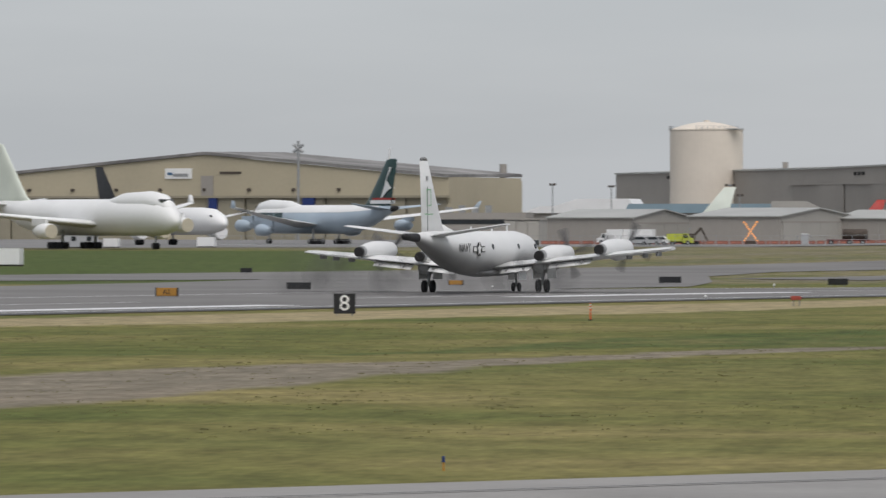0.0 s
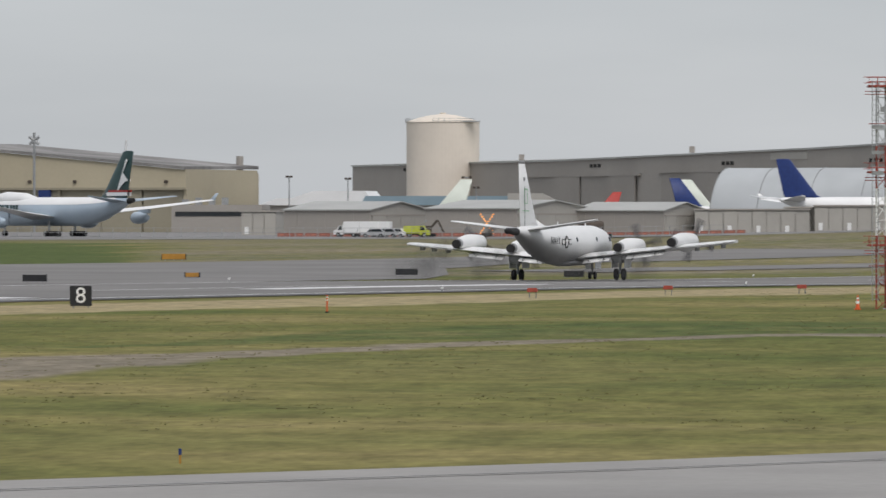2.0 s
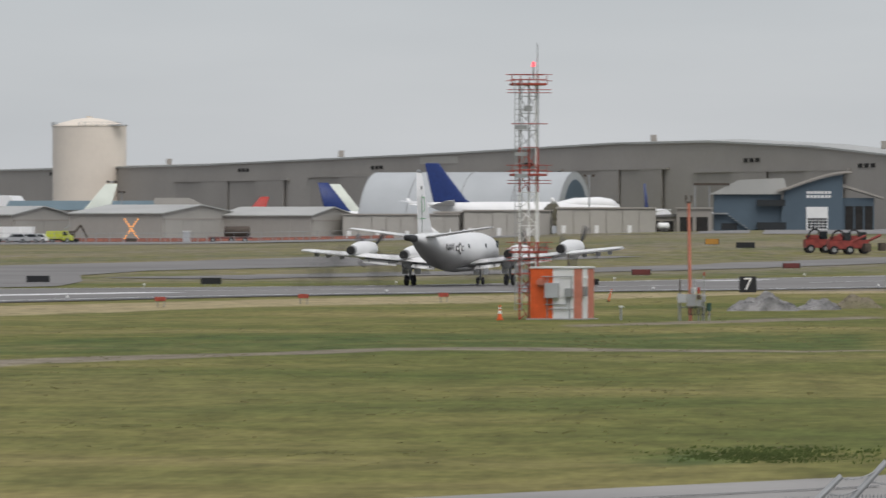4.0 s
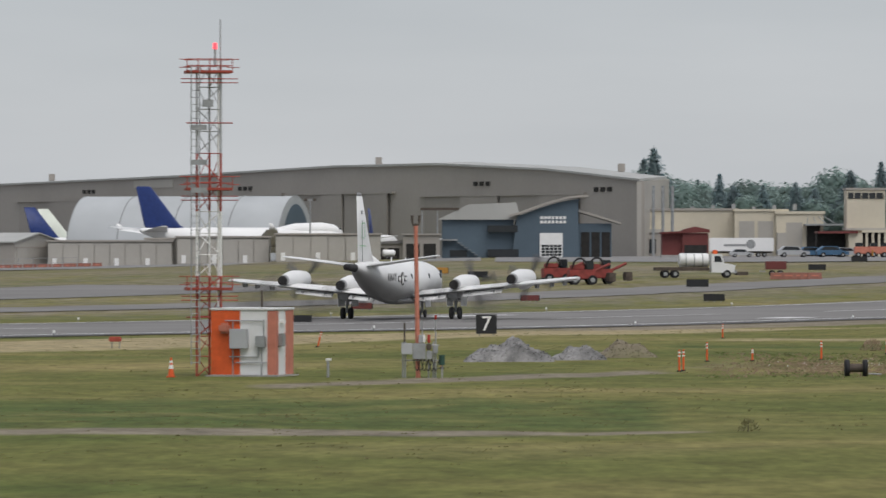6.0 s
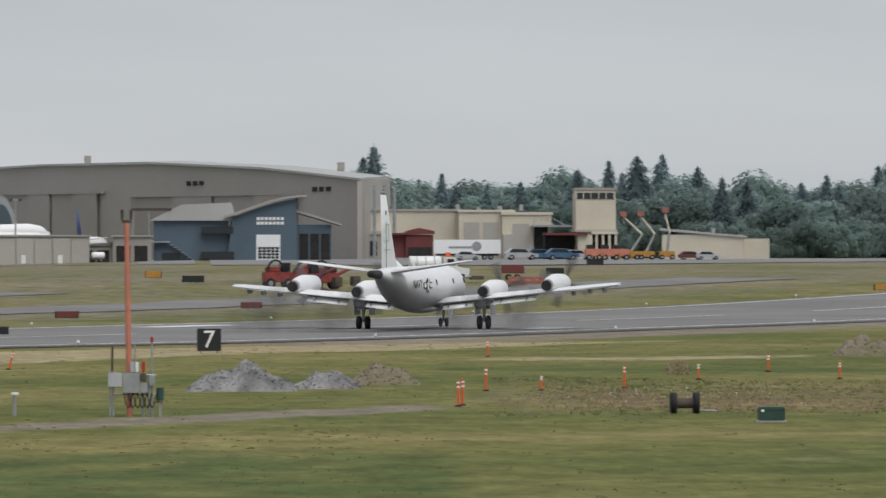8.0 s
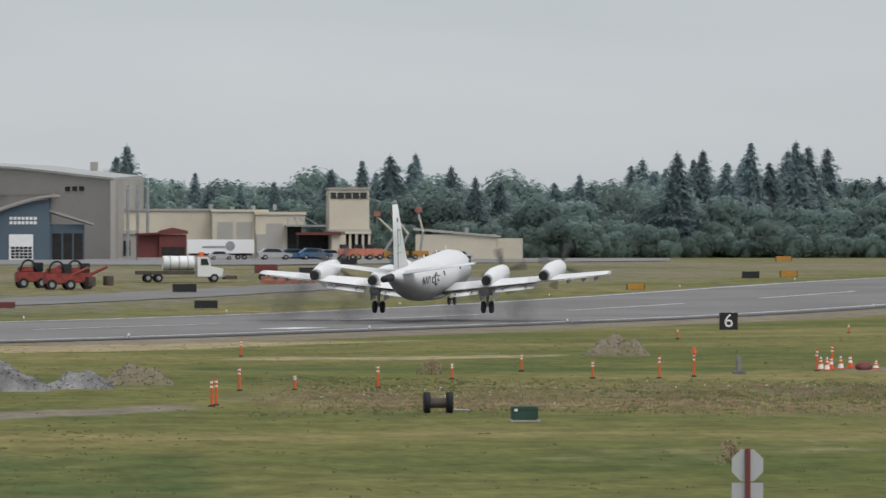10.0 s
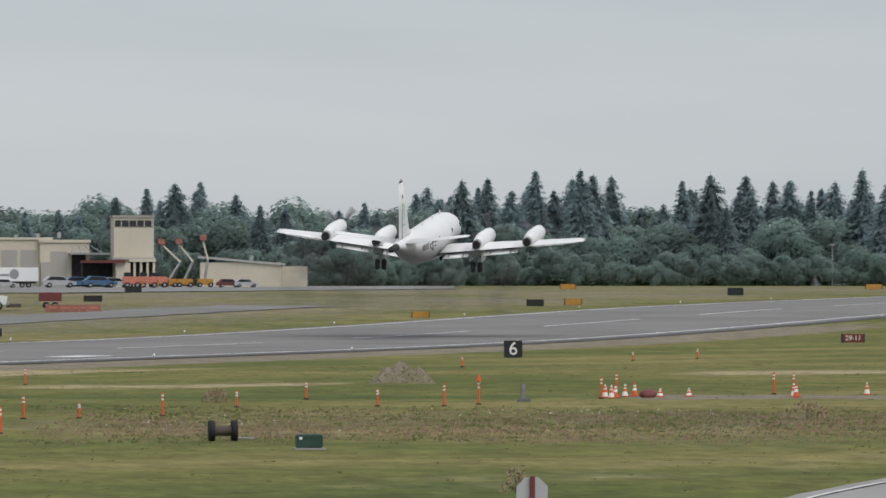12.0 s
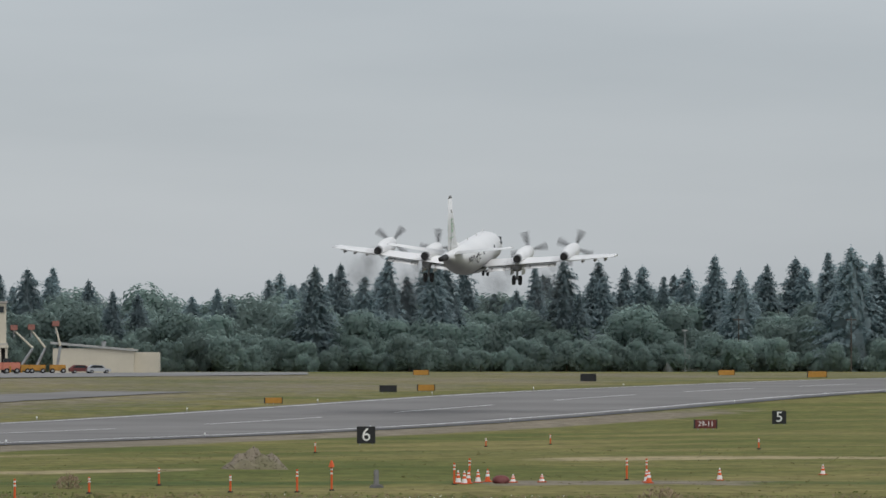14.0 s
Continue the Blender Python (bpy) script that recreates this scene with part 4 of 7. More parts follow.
def low_hangar(x, y, w, d, h, turn, front, gable, doors=4, label="low grey metal hangar with a shallow gabled roof"):
    """A row hangar: long plain wall, and at its right a gable end with sliding doors."""
    o = thing("row_hangar", x, y, ground_z(x, y) - 0.2, turn, label, "hangar", "row of small hangars")
    part("long_wall", box(nb(), -w, 0, 0, 0.4, 0, h), front, o)
    part("rear_wall", box(nb(), -w, 0, d - 0.4, d, 0, h), front, o)
    part("end_wall", box(nb(), -w, -w + 0.4, 0.4, d - 0.4, 0, h), front, o)
    bm = nb()
    prism(bm, [(0.4, 0), (d - 0.4, 0), (d - 0.4, h), (d / 2, h + 1.7), (0.4, h)], 0, 0.4)
    bmesh.ops.rotate(bm, cent=(0, 0, 0), matrix=Matrix.Rotation(radians(90), 3, "Z"), verts=bm.verts)
    part("gable_wall", bm, gable, o)
    bm = nb()
    for s in (0, 1):
        y0, y1, z0, z1 = (-0.5, d / 2, h - 0.1, h + 1.75) if s == 0 else (d + 0.5, d / 2, h - 0.1, h + 1.75)
        v = [bm.verts.new(p) for p in ((-w - 0.4, y0, z0), (0.5, y0, z0), (0.5, y1, z1), (-w - 0.4, y1, z1), (-w - 0.4, y0, z0 + 0.25), (0.5, y0, z0 + 0.25), (0.5, y1, z1 + 0.25), (-w - 0.4, y1, z1 + 0.25))]
        for f in ((0, 1, 2, 3), (4, 5, 6, 7), (0, 1, 5, 4), (2, 3, 7, 6), (1, 2, 6, 5), (3, 0, 4, 7)):
            bm.faces.new([v[i] for i in f])
    part("roof", bm, M_ROOF_LIGHT, o, "pale metal roof")
    for k in range(doors):
        y0 = 1.0 + k * (d - 2) / doors
        part("door_panel", box(nb(), 0.02, 0.25, y0 + 0.06, y0 + (d - 2) / doors - 0.06, 0.1, h * 0.78), M_TAUPE_LIGHT, o)
    part("door_track", box(nb(), 0.0, 0.3, 0.6, d - 0.6, h * 0.78, h * 0.84), M_TAUPE, o)
    for k in range(int(w // 7)):
        part("wall_rib", box(nb(), -w + 7 * k + 3, -w + 7 * k + 3.12, -0.06, 0.02, 0, h), front, o)
    return o


def door_row(x, y, w, h, n, turn, label="row of pale sliding hangar doors under a flat roof"):
    o = thing("door_hangar", x, y, ground_z(x, y) - 0.2, turn, label, "hangar", "row of small hangars")
    part("body", box(nb(), 0, w, 0.5, 14, 0, h), M_TAUPE_LIGHT, o)
    part("roof", box(nb(), -0.3, w + 0.3, 0.0, 14.3, h, h + 0.35), M_TAUPE, o)
    for k in range(n):
        a = k * w / n
        part("door_panel", box(nb(), a + 0.08, a + w / n - 0.08, 0.15 + 0.12 * (k % 2), 0.4 + 0.12 * (k % 2), 0.1, h - 0.3), M_TAUPE_LIGHT, o)
    for k in range(max(1, n // 2)):
        a = (2 * k + 0.3) * w / n
        part("door_window", box(nb(), a, a + 0.9, 0.05, 0.3, 0.5, 2.2), M_LETTER, o)
    return o


low_hangar(*from_start(1120 - 2255, 1240), 21, 30, 6.0, -20, M_TAUPE, M_TAUPE_LIGHT)
low_hangar(*from_start(1380 - 2255, 1230), 22, 40, 6.3, -20, M_TAUPE, M_TAUPE_LIGHT)
low_hangar(*from_start(1640 - 2255, 1250), 22, 24, 5.6, -20, M_TAUPE, M_TAUPE_LIGHT)
for b, r, w, n in ((-560, 1255, 25.5, 8), (-400, 1258, 12, 4)):
    door_row(*from_start(b, r), w, 5.6, n, 0)
door_row(-28.5, 1248, 21.5, 5.8, 6, 0)
door_row(-49, 1254, 19, 5.8, 6, 0)
door_row(*from_start(893 - 2255, 1300), 8, 5.6, 3, 0, "small white store shed with two doors")


def tent_hangar():
    x, y = -27, 1372
    o = thing("tent_hangar", x, y, ground_z(x, y), -16, "white fabric tunnel hangar with a round emblem on its end", "hangar")
    R, n = 13.5, 20
    rings = [[(xx, R * 1.1 * math.cos(math.pi * a / n), R * 1.08 * math.sin(math.pi * a / n)) for a in range(n + 1)] for xx in (-50, -38, -25, -12, 0)]
    part("cover", loft(nb(), rings, closed=False), M_FABRIC, o)
    for xx in (-50, -38, -25, -12, 0):
        bm = nb()
        for a in range(n):
            rod(bm, (xx, 1.1 * R * math.cos(math.pi * a / n) * 1.003, 1.08 * R * math.sin(math.pi * a / n) * 1.003), (xx, 1.1 * R * math.cos(math.pi * (a + 1) / n) * 1.003, 1.08 * R * math.sin(math.pi * (a + 1) / n) * 1.003), 0.12, n=5)
        part("hoop", bm, M_STEEL, o)
    bm = nb()
    v = [bm.verts.new((0.05, 1.1 * R * math.cos(math.pi * a / n), 1.08 * R * math.sin(math.pi * a / n))) for a in range(n + 1)]
    bm.faces.new(v)
    part("end_wall", bm, M_FABRIC, o)
    # round emblem on the end wall
    for r0, m, off, dz in ((10.2, M_BLUEBLD, 0.10, 0.0), (7.6, M_FABRIC, 0.16, -1.6), (4.6, M_BLUEBLD, 0.22, -2.4), (3.4, M_FABRIC, 0.28, -3.2)):
        bm = nb()
        v = [bm.verts.new((0.05 + off, r0 * math.cos(math.pi * a / n), max(0.2, 2.6 + dz + r0 * math.sin(math.pi * a / n)))) for a in range(n + 1)]
        bm.faces.new(v)
        part("emblem_ring", bm, m, o)


tent_hangar()


def service_buildings():
    x, y = from_start(1110 - 2255, 1480)
    o = thing("terminal_building", x, y, ground_z(x, y) - 0.3, 0, "low building with a long pale blue metal roof", "building")
    part("wall", box(nb(), 0, 46, 0, 20, 0, 7.5), M_TAUPE, o)
    part("window_band", box(nb(), 1, 38, -0.15, 0.2, 4.2, 6.6), M_GLASS, o)
    part("roof", prism(nb(), [(-0.8, 7.5), (46.5, 7.5), (45, 9.9), (0.5, 9.9)], -1, 21), M_ROOF_BLUE, o, "pale blue metal roof")
    part("gable_block", prism(nb(), [(38, 0), (52, 0), (52, 8.2), (47, 10.6), (38, 10.6)], -2, -0.4), M_TAUPE_LIGHT, o)
    x, y = from_start(930 - 2255, 1520)
    o = thing("white_roof_shed", x, y, ground_z(x, y) - 0.3, 0, "long sheds with white membrane roofs", "shed")
    part("wall", box(nb(), 0, 30, 0, 25, 0, 7.5), M_TAUPE, o)
    part("roof", prism(nb(), [(-1, 7.5), (4, 9.4), (8, 9.4), (14, 11.4), (28, 11.4), (31, 7.5)], -1, 26), M_JETWHITE, o, "white stepped roof")
    x, y = from_start(770 - 2255, 1480)
    o = thing("office_block", x, y, ground_z(x, y) - 0.3, 0, "low grey offices with clutter on the roof", "building")
    part("wall", box(nb(), 0, 24, 0, 15, 0, 7.6), M_TAUPE, o)
    part("window_band", box(nb(), 1, 23, -0.1, 0.2, 4.6, 5.8), M_GLASS, o)
    for k in range(4):
        part("roof_unit", box(nb(), 2 + 3.5 * k, 3.6 + 3.5 * k, 5, 7, 7.6, 9.0 + 0.5 * (k % 2), 0.05), M_STEEL, o)


service_buildings()


def light_pole(b, r, h, arms):
    x, y = from_start(b, r)
    o = thing("apron_light", x, y, ground_z(x, y), 0, "tall grey apron lighting pole with a lamp bar", "light pole", "apron lights")
    part("pole", rod(nb(), (0, 0, 0), (0, 0, h), 0.22, 0.13), M_STEEL, o)
    part("lamp_bar", box(nb(), -arms, arms, -0.15, 0.15, h - 0.2, h + 0.1), M_STEEL, o)
    for s in (-1, 1):
        part("lamp_head", box(nb(), s * arms - 0.35, s * arms + 0.35, -0.5, 0.3, h - 0.3, h + 0.25, 0.05), M_WOODDARK, o)


for b, r, h, a in ((978 - 2255, 1450, 14.5, 0.5), (1082 - 2255, 1450, 14, 0.5), (1292 - 2255, 1400, 14, 0.9), (1309 - 2255, 1400, 11.5, 0.5), (-130, 1290, 13, 0.9), (700 - 341, 1390, 11, 0.7)):
    light_pole(b, r, h, a)


# ---- parked airliners ----
def jumbo(x, y, heading, body, fin, label, crown=None, covers=False, name="jumbo_jet", k=1.0):
    """A four-engined wide-body with an upper deck; nose towards +y, wheels on the ground."""
    a = thing(name, x, y, ground_z(x, y) + 0.1, -heading, label, "airliner", "parked airliners")
    a.scale = (k, k, k)
    prof = [(34.5, 4.9, 0.1, 0.1), (34.0, 5.0, 0.9, 1.0), (32.5, 5.3, 1.9, 2.2), (30, 5.6, 2.7, 3.0), (26, 5.7, 3.2, 3.3), (20, 5.7, 3.25, 3.3), (-14, 5.7, 3.25, 3.3), (-22, 6.3, 2.6, 2.6), (-29, 7.3, 1.5, 1.6), (-34, 8.1, 0.6, 0.7), (-35, 8.2, 0.2, 0.2)]
    fus = part("fuselage", loft(nb(), [oval(*p, 28) for p in prof]), body, a)
    hump = [(33.0, 6.8, 0.2, 0.2), (31.5, 7.4, 1.3, 1.2), (29, 8.0, 2.0, 1.9), (25, 8.3, 2.2, 2.1), (16, 8.2, 2.1, 1.9), (11, 7.6, 1.7, 1.5), (7, 7.2, 0.8, 0.9)]
    part("upper_deck", loft(nb(), [oval(*p, 22) for p in hump]), crown or body, fus)
    if crown:
        top = [[(1.012 * rx * math.cos(radians(t)), yy, zc + 1.012 * rz * math.sin(radians(t))) for t in range(25, 156, 6)] for yy, zc, rx, rz in prof[2:-2]]
        part("crown_paint", loft(nb(), top, closed=False), crown, fus, "white upper fuselage")
    part("cockpit_window", loft(nb(), [oval(31.2, 8.55, 1.22, 0.3, 16), oval(30.2, 8.75, 1.62, 0.32, 16)]), M_GLASS, fus)
    for s in (-1, 1):
        st = [(1.5, 11.5, 15.0, 4.3), (10, 3.6, 9.5, 5.3), (20, -5.0, 6.3, 6.6), (31, -14.4, 3.6, 8.3), (31.8, -15.6, 2.4, 8.4)]
        w = part("wing", wing_skin(nb(), s, st, 0.11), body if not crown else crown, a)
        part("winglet", loft(nb(), [[(s * 31.6, -15.2, 8.3), (s * 31.8, -15.2, 8.3), (s * 31.8, -17.6, 8.3), (s * 31.6, -17.6, 8.3)], [(s * 32.3, -17.2, 10.0), (s * 32.4, -17.2, 10.0), (s * 32.4, -18.2, 10.0), (s * 32.3, -18.2, 10.0)]]), body, w)
        for x0, yy, zz in ((11.7, 6.5, 3.2), (21.0, -1.5, 4.3)):
            e = part("engine", loft(nb(), [oval(yy + dy, zz, r, r, 20, s * x0) for dy, r in ((2.6, 1.2), (2.4, 1.38), (0, 1.42), (-2.0, 1.1), (-3.4, 0.6))]), body, a)
            part("fan_cover" if covers else "fan", rod(nb(), (s * x0, yy + 2.55, zz), (s * x0, yy + 2.7, zz), 1.25, n=20), M_CREAM if covers else M_DARK, e)
            part("pylon", box(nb(), s * x0 - 0.2, s * x0 + 0.2, yy - 4.5, yy + 1.0, zz + 1.0, zz + 2.2), body, e)
        part("tailplane", loft(nb(), [airfoil(s * 0.8, -26.5, 8.0, 8.0, 0.1), airfoil(s * 11.0, -34.5, 2.6, 9.2, 0.1)]), body, a)
        g = new("body_gear")
        g.parent = a
        part("leg", rod(nb(), (s * 3.4, -2, 3.5), (s * 3.4, -2, 0.6), 0.3), M_STEEL, g)
        for yy in (-2.8, -1.2, -6.0, -4.4):
            part("wheel", rod(nb(), (s * 3.4 - 0.7, yy, 0.62), (s * 3.4 + 0.7, yy, 0.62), 0.62, n=14), M_TYRE, g)
    part("nose_wheel", rod(nb(), (-0.5, 26.5, 0.6), (0.5, 26.5, 0.6), 0.6, n=14), M_TYRE, a)
    part("nose_leg", rod(nb(), (0, 26.5, 2.8), (0, 26.5, 0.5), 0.2), M_STEEL, a)
    rings = [[(p[2], p[1], z) for p in airfoil(0, yl, ch, 0, 0.09)] for z, yl, ch in ((8.0, -18.5, 14.0), (9.6, -22.0, 11.6), (19.2, -31.2, 5.0), (19.5, -32.0, 3.6))]
    f = part("fin", loft(nb(), rings), fin, a)
    return a, fus, f


def cathay():
    x, y = from_start(570 - 2255, 1235)
    a, fus, f = jumbo(x, y, -38, M_PALEBLUE, M_TEAL, "pale blue and white cargo jumbo jet with a dark teal fin", M_JETWHITE, k=0.94)
    for s in (-1, 1):
        bm = nb()
        pts = [(-29.0, 10.2), (-33.4, 17.6), (-34.2, 17.4), (-31.8, 14.6), (-34.2, 12.8), (-32.6, 12.4)]
        prism(bm, pts, -0.05, 0.05)
        bmesh.ops.rotate(bm, cent=(0, 0, 0), matrix=Matrix.Rotation(radians(90), 3, "Z"), verts=bm.verts)
        bmesh.ops.translate(bm, vec=(s * 0.42, 0, 0), verts=bm.verts)
        part("fin_flash", bm, M_LETTER, f, "white brush-stroke mark")
        part("fin_base_band", box(nb(), s * 0.5 - 0.12, s * 0.5 + 0.12, -34.0, -24.5, 9.3, 10.1), M_JETWHITE, f)
        part("red_band", box(nb(), s * 0.52 - 0.12, s * 0.52 + 0.12, -34.2, -25.5, 10.15, 10.6), M_RED, f)
        for k, (y0, w) in enumerate(((26, 1.0), (24.6, 1.0), (23.2, 1.0), (21.8, 0.9), (20.4, 0.5), (19.4, 0.9), (17.6, 0.9), (16.2, 0.9), (14.8, 0.9))):
            part("title_bar", box(nb(), s * 3.26 - 0.05, s * 3.26 + 0.05, y0 - w, y0, 6.2, 7.3), M_TEAL, fus, "dark airline title block")
    part("fin_aerial", rod(nb(), (0, -32.4, 19.3), (0, -32.8, 22), 0.3, 0.2), M_JETWHITE, f)
    part("tail_cone", rod(nb(), (0, -34.2, 8.15), (0, -36.2, 8.3), 0.75, 0.5, 14), M_DARK, fus)


cathay()
x, y = from_start(150 - 2255, 1030)
jumbo(x, y, 139, M_JETWHITE, M_PALEGREEN, "stored white jumbo jet with covered engines", covers=True)
x, y = -36, 1300
jumbo(x, y, 50, M_JETWHITE, M_NAVYBLUE, "parked white jumbo jet with a dark blue fin", k=0.82)


def twinjet(x, y, heading, body, fin, label, k=1.0):
    a = thing("twin_jet", x, y, ground_z(x, y) + 0.1, -heading, label, "airliner", "parked airliners")
    a.scale = (k, k, k)
    prof = [(28, 4.4, 0.1, 0.1), (27.4, 4.5, 0.9, 0.9), (25.5, 4.8, 1.9, 1.9), (22.5, 5.0, 2.6, 2.6), (18, 5.0, 2.8, 2.85), (-12, 5.0, 2.8, 2.85), (-20, 5.8, 1.9, 2.0), (-27, 6.6, 0.5, 0.6), (-28, 6.7, 0.1, 0.1)]
    fus = part("fuselage", loft(nb(), [oval(*p, 24) for p in prof]), body, a)
    part("cockpit_window", loft(nb(), [oval(25.6, 5.7, 1.5, 0.4, 16), oval(24.6, 6.1, 2.0, 0.4, 16)]), M_GLASS, fus)
    for s in (-1, 1):
        part("wing", wing_skin(nb(), s, [(1.5, 8, 11, 3.8), (10, 1.5, 6, 4.8), (28, -10, 2.2, 7.2)], 0.11), body, a)
        part("tailplane", loft(nb(), [airfoil(s * 0.6, -20.5, 5.5, 6.6, 0.1), airfoil(s * 9.5, -26.5, 2.0, 7.5, 0.1)]), body, a)
        part("engine", loft(nb(), [oval(7 + dy, 2.7, r, r, 18, s * 9.4) for dy, r in ((2.6, 1.4), (2.2, 1.6), (0, 1.6), (-2.8, 0.8))]), body, a)
        part("main_wheel", rod(nb(), (s * 4 - 0.8, -2, 0.6), (s * 4 + 0.8, -2, 0.6), 0.6, n=12), M_TYRE, a)
        part("main_leg", rod(nb(), (s * 4, -2, 3.5), (s * 4, -2, 0.5), 0.25), M_STEEL, a)
    part("nose_wheel", rod(nb(), (-0.4, 22, 0.5), (0.4, 22, 0.5), 0.5, n=12), M_TYRE, a)
    part("nose_leg", rod(nb(), (0, 22, 2.6), (0, 22, 0.5), 0.15), M_STEEL, a)
    rings = [[(p[2], p[1], z) for p in airfoil(0, yl, ch, 0, 0.09)] for z, yl, ch in ((6.6, -16, 10.5), (8.2, -18.6, 8.6), (16.6, -26.0, 3.6))]
    part("fin", loft(nb(), rings), fin, a)
    return a


twinjet(*from_start(285 - 2255, 1190), 140, M_JETWHITE, M_BLACK, "stored white airliner with a dark fin")
twinjet(*from_start(-1120, 1330), -80, M_JETWHITE, M_PALEGREEN, "parked white airliner with a pale unpainted fin behind the hangars", 0.78)
twinjet(*from_start(-455, 1420), 60, M_JETWHITE, M_NAVYBLUE, "parked white airliner with a blue fin", 0.8)
twinjet(*from_start(-815, 1400), 250, M_JETWHITE, M_RED, "parked white airliner with a red fin", 0.62)
twinjet(*from_start(-440, 1480), 60, M_JETWHITE, M_PALEGREEN, "parked white airliner with a pale fin", 0.8)
twinjet(-7.5, 1345, 8, M_JETWHITE, M_NAVYBLUE, "parked airliner with a dark blue fin", 0.66)


# ---- buildings beyond the far end of the field ----
def fire_station():
    x, y = from_end(51, 1130)
    o = thing("fire_station", x, y, ground_z(x, y) - 0.3, 0, "slate-blue metal fire station with a curved roof", "building")
    part("low_wing", box(nb(), 0, 15, 1.5, 18, 0, 8.4), M_BLUEBLD, o)
    part("low_roof", prism(nb(), [(-0.9, 8.4), (16.5, 8.4), (15.5, 12.0), (5.5, 11.6)], 0.6, 19), M_ROOF_LIGHT, o, "grey hipped metal roof")
    curve = [(14.0 + 16.5 * t, 8.9 + 4.2 * math.sin(t * math.pi / 2) ** 1.2) for t in [k / 10 for k in range(11)]]
    part("tall_bay", prism(nb(), [(14.5, 0)] + [(a, b - 0.3) for a, b in curve[1:-1]] + [(28.5, 12.3), (28.5, 0)], 0, 17), M_BLUEBLD, o)
    bm = nb()
    rings = []
    for a, b in curve:
        rings.append([(a, -1.2, b), (a, 18, b), (a, 18, b + 0.5), (a, -1.2, b + 0.5)])
    part("curved_roof", loft(bm, rings, smooth=False), M_TAUPE, o, "curved dark metal roof")
    d = part("roller_door", box(nb(), 20.4, 25.2, -0.25, 0.1, 0.3, 5.6), M_LETTER, o, "white roller door")
    for r in range(4):
        for c in range(5):
            part("door_pane", box(nb(), 20.8 + c * 0.86, 21.5 + c * 0.86, -0.32, -0.2, 0.8 + 0.62 * r, 1.28 + 0.62 * r), M_GLASS, d)
    for x0, x1, z0, z1 in ((9.5, 16, 0.6, 2.2), (9.5, 15.8, 5.8, 7.2), (1.6, 5.2, 0.6, 2.0)):
        part("window_band", box(nb(), x0, x1, -0.08 if x1 > 15 else 1.4, 1.7, z0, z1), M_GLASS, o)
    for k in range(2):
        for j in range(7):
            part("lettering_bar", box(nb(), 20.5 + j * 0.8, 21.1 + j * 0.8, -0.12, 0.05, 7.6 + 0.9 * k, 8.2 + 0.9 * k), M_LETTER, o)
    part("dark_annex", box(nb(), 28.5, 35.5, 2, 16, 0, 7.6), M_BLUEBLD, o)
    part("annex_roof", prism(nb(), [(28.0, 10.8), (37.5, 7.8), (37.5, 7.4), (28.0, 10.2)], 0.8, 17), M_TAUPE, o)
    for k in range(3):
        part("open_bay", box(nb(), 29.1 + 2.15 * k, 30.9 + 2.15 * k, 1.9, 2.2, 0.2, 5.8), M_INTERIOR, o)
    st = part("outside_stair", box(nb(), -1.2, 3.2, 0.2, 1.4, 4.0, 4.3), M_STEEL, o)
    for k in range(8):
        part("step", box(nb(), 3.2 + k * 0.7, 3.95 + k * 0.7, 0.2, 1.4, 3.5 - k * 0.5, 3.6 - k * 0.5), M_STEEL, st)
    part("canopy", box(nb(), -4.5, 3.5, 0.4, 6, 10.4, 10.9), M_WOODDARK, o)
    for xx in (-4.2, -1.0):
        part("canopy_post", rod(nb(), (xx, 0.8, 0), (xx, 0.8, 10.4), 0.15), M_STEEL, o)


fire_station()


def stores():
    """Low stores and loose equipment between the door hangars and the fire station."""
    x, y = from_end(-62, 1122)
    o = thing("equipment_store", x, y, ground_z(x, y) - 0.3, 0, "low grey-brown equipment store with dark open bays", "shed")
    part("body", box(nb(), 4.5, 12.2, 0, 8, 0, 5.4), M_TAUPE_DOOR, o)
    part("lean_to", box(nb(), -2.5, 4.5, 1.5, 7, 0, 3.6), M_TAUPE_DOOR, o)
    part("roof", box(nb(), 4.2, 12.5, -0.4, 8.3, 5.4, 5.7), M_TAUPE, o)
    part("lean_to_roof", prism(nb(), [(-2.8, 3.6), (4.5, 3.6), (4.5, 4.3), (-2.8, 3.85)], 1.1, 7.3), M_ROOF, o)
    for k, (x0, w, h) in enumerate(((-1.9, 2.6, 2.7), (1.4, 2.4, 2.7), (5.2, 2.8, 3.6), (8.8, 2.6, 3.6))):
        y0 = 1.5 if k < 2 else 0.0
        part("open_bay", box(nb(), x0, x0 + w, y0 - 0.08, y0 + 0.1, 0.2, h), M_INTERIOR, o)
    x, y = from_end(-48, 1108)
    o = thing("towed_tank", x, y, ground_z(x, y) + 0.08, 12, "small white towed tank beside the store", "tank")
    part("tank", loft(nb(), [[(xx, 0.7 * r * math.cos(t * math.tau / 16), 1.25 + 0.7 * r * math.sin(t * math.tau / 16)) for t in range(16)] for xx, r in ((-1.3, 0.6), (-1.1, 1.0), (1.1, 1.0), (1.3, 0.6))]), M_JETWHITE, o)
    part("frame", box(nb(), -1.6, 1.6, -0.5, 0.5, 0.4, 0.6), M_WOODDARK, o)
    wheels(o, (-0.5, 0.5), (-0.6, 0.6), 0.35)


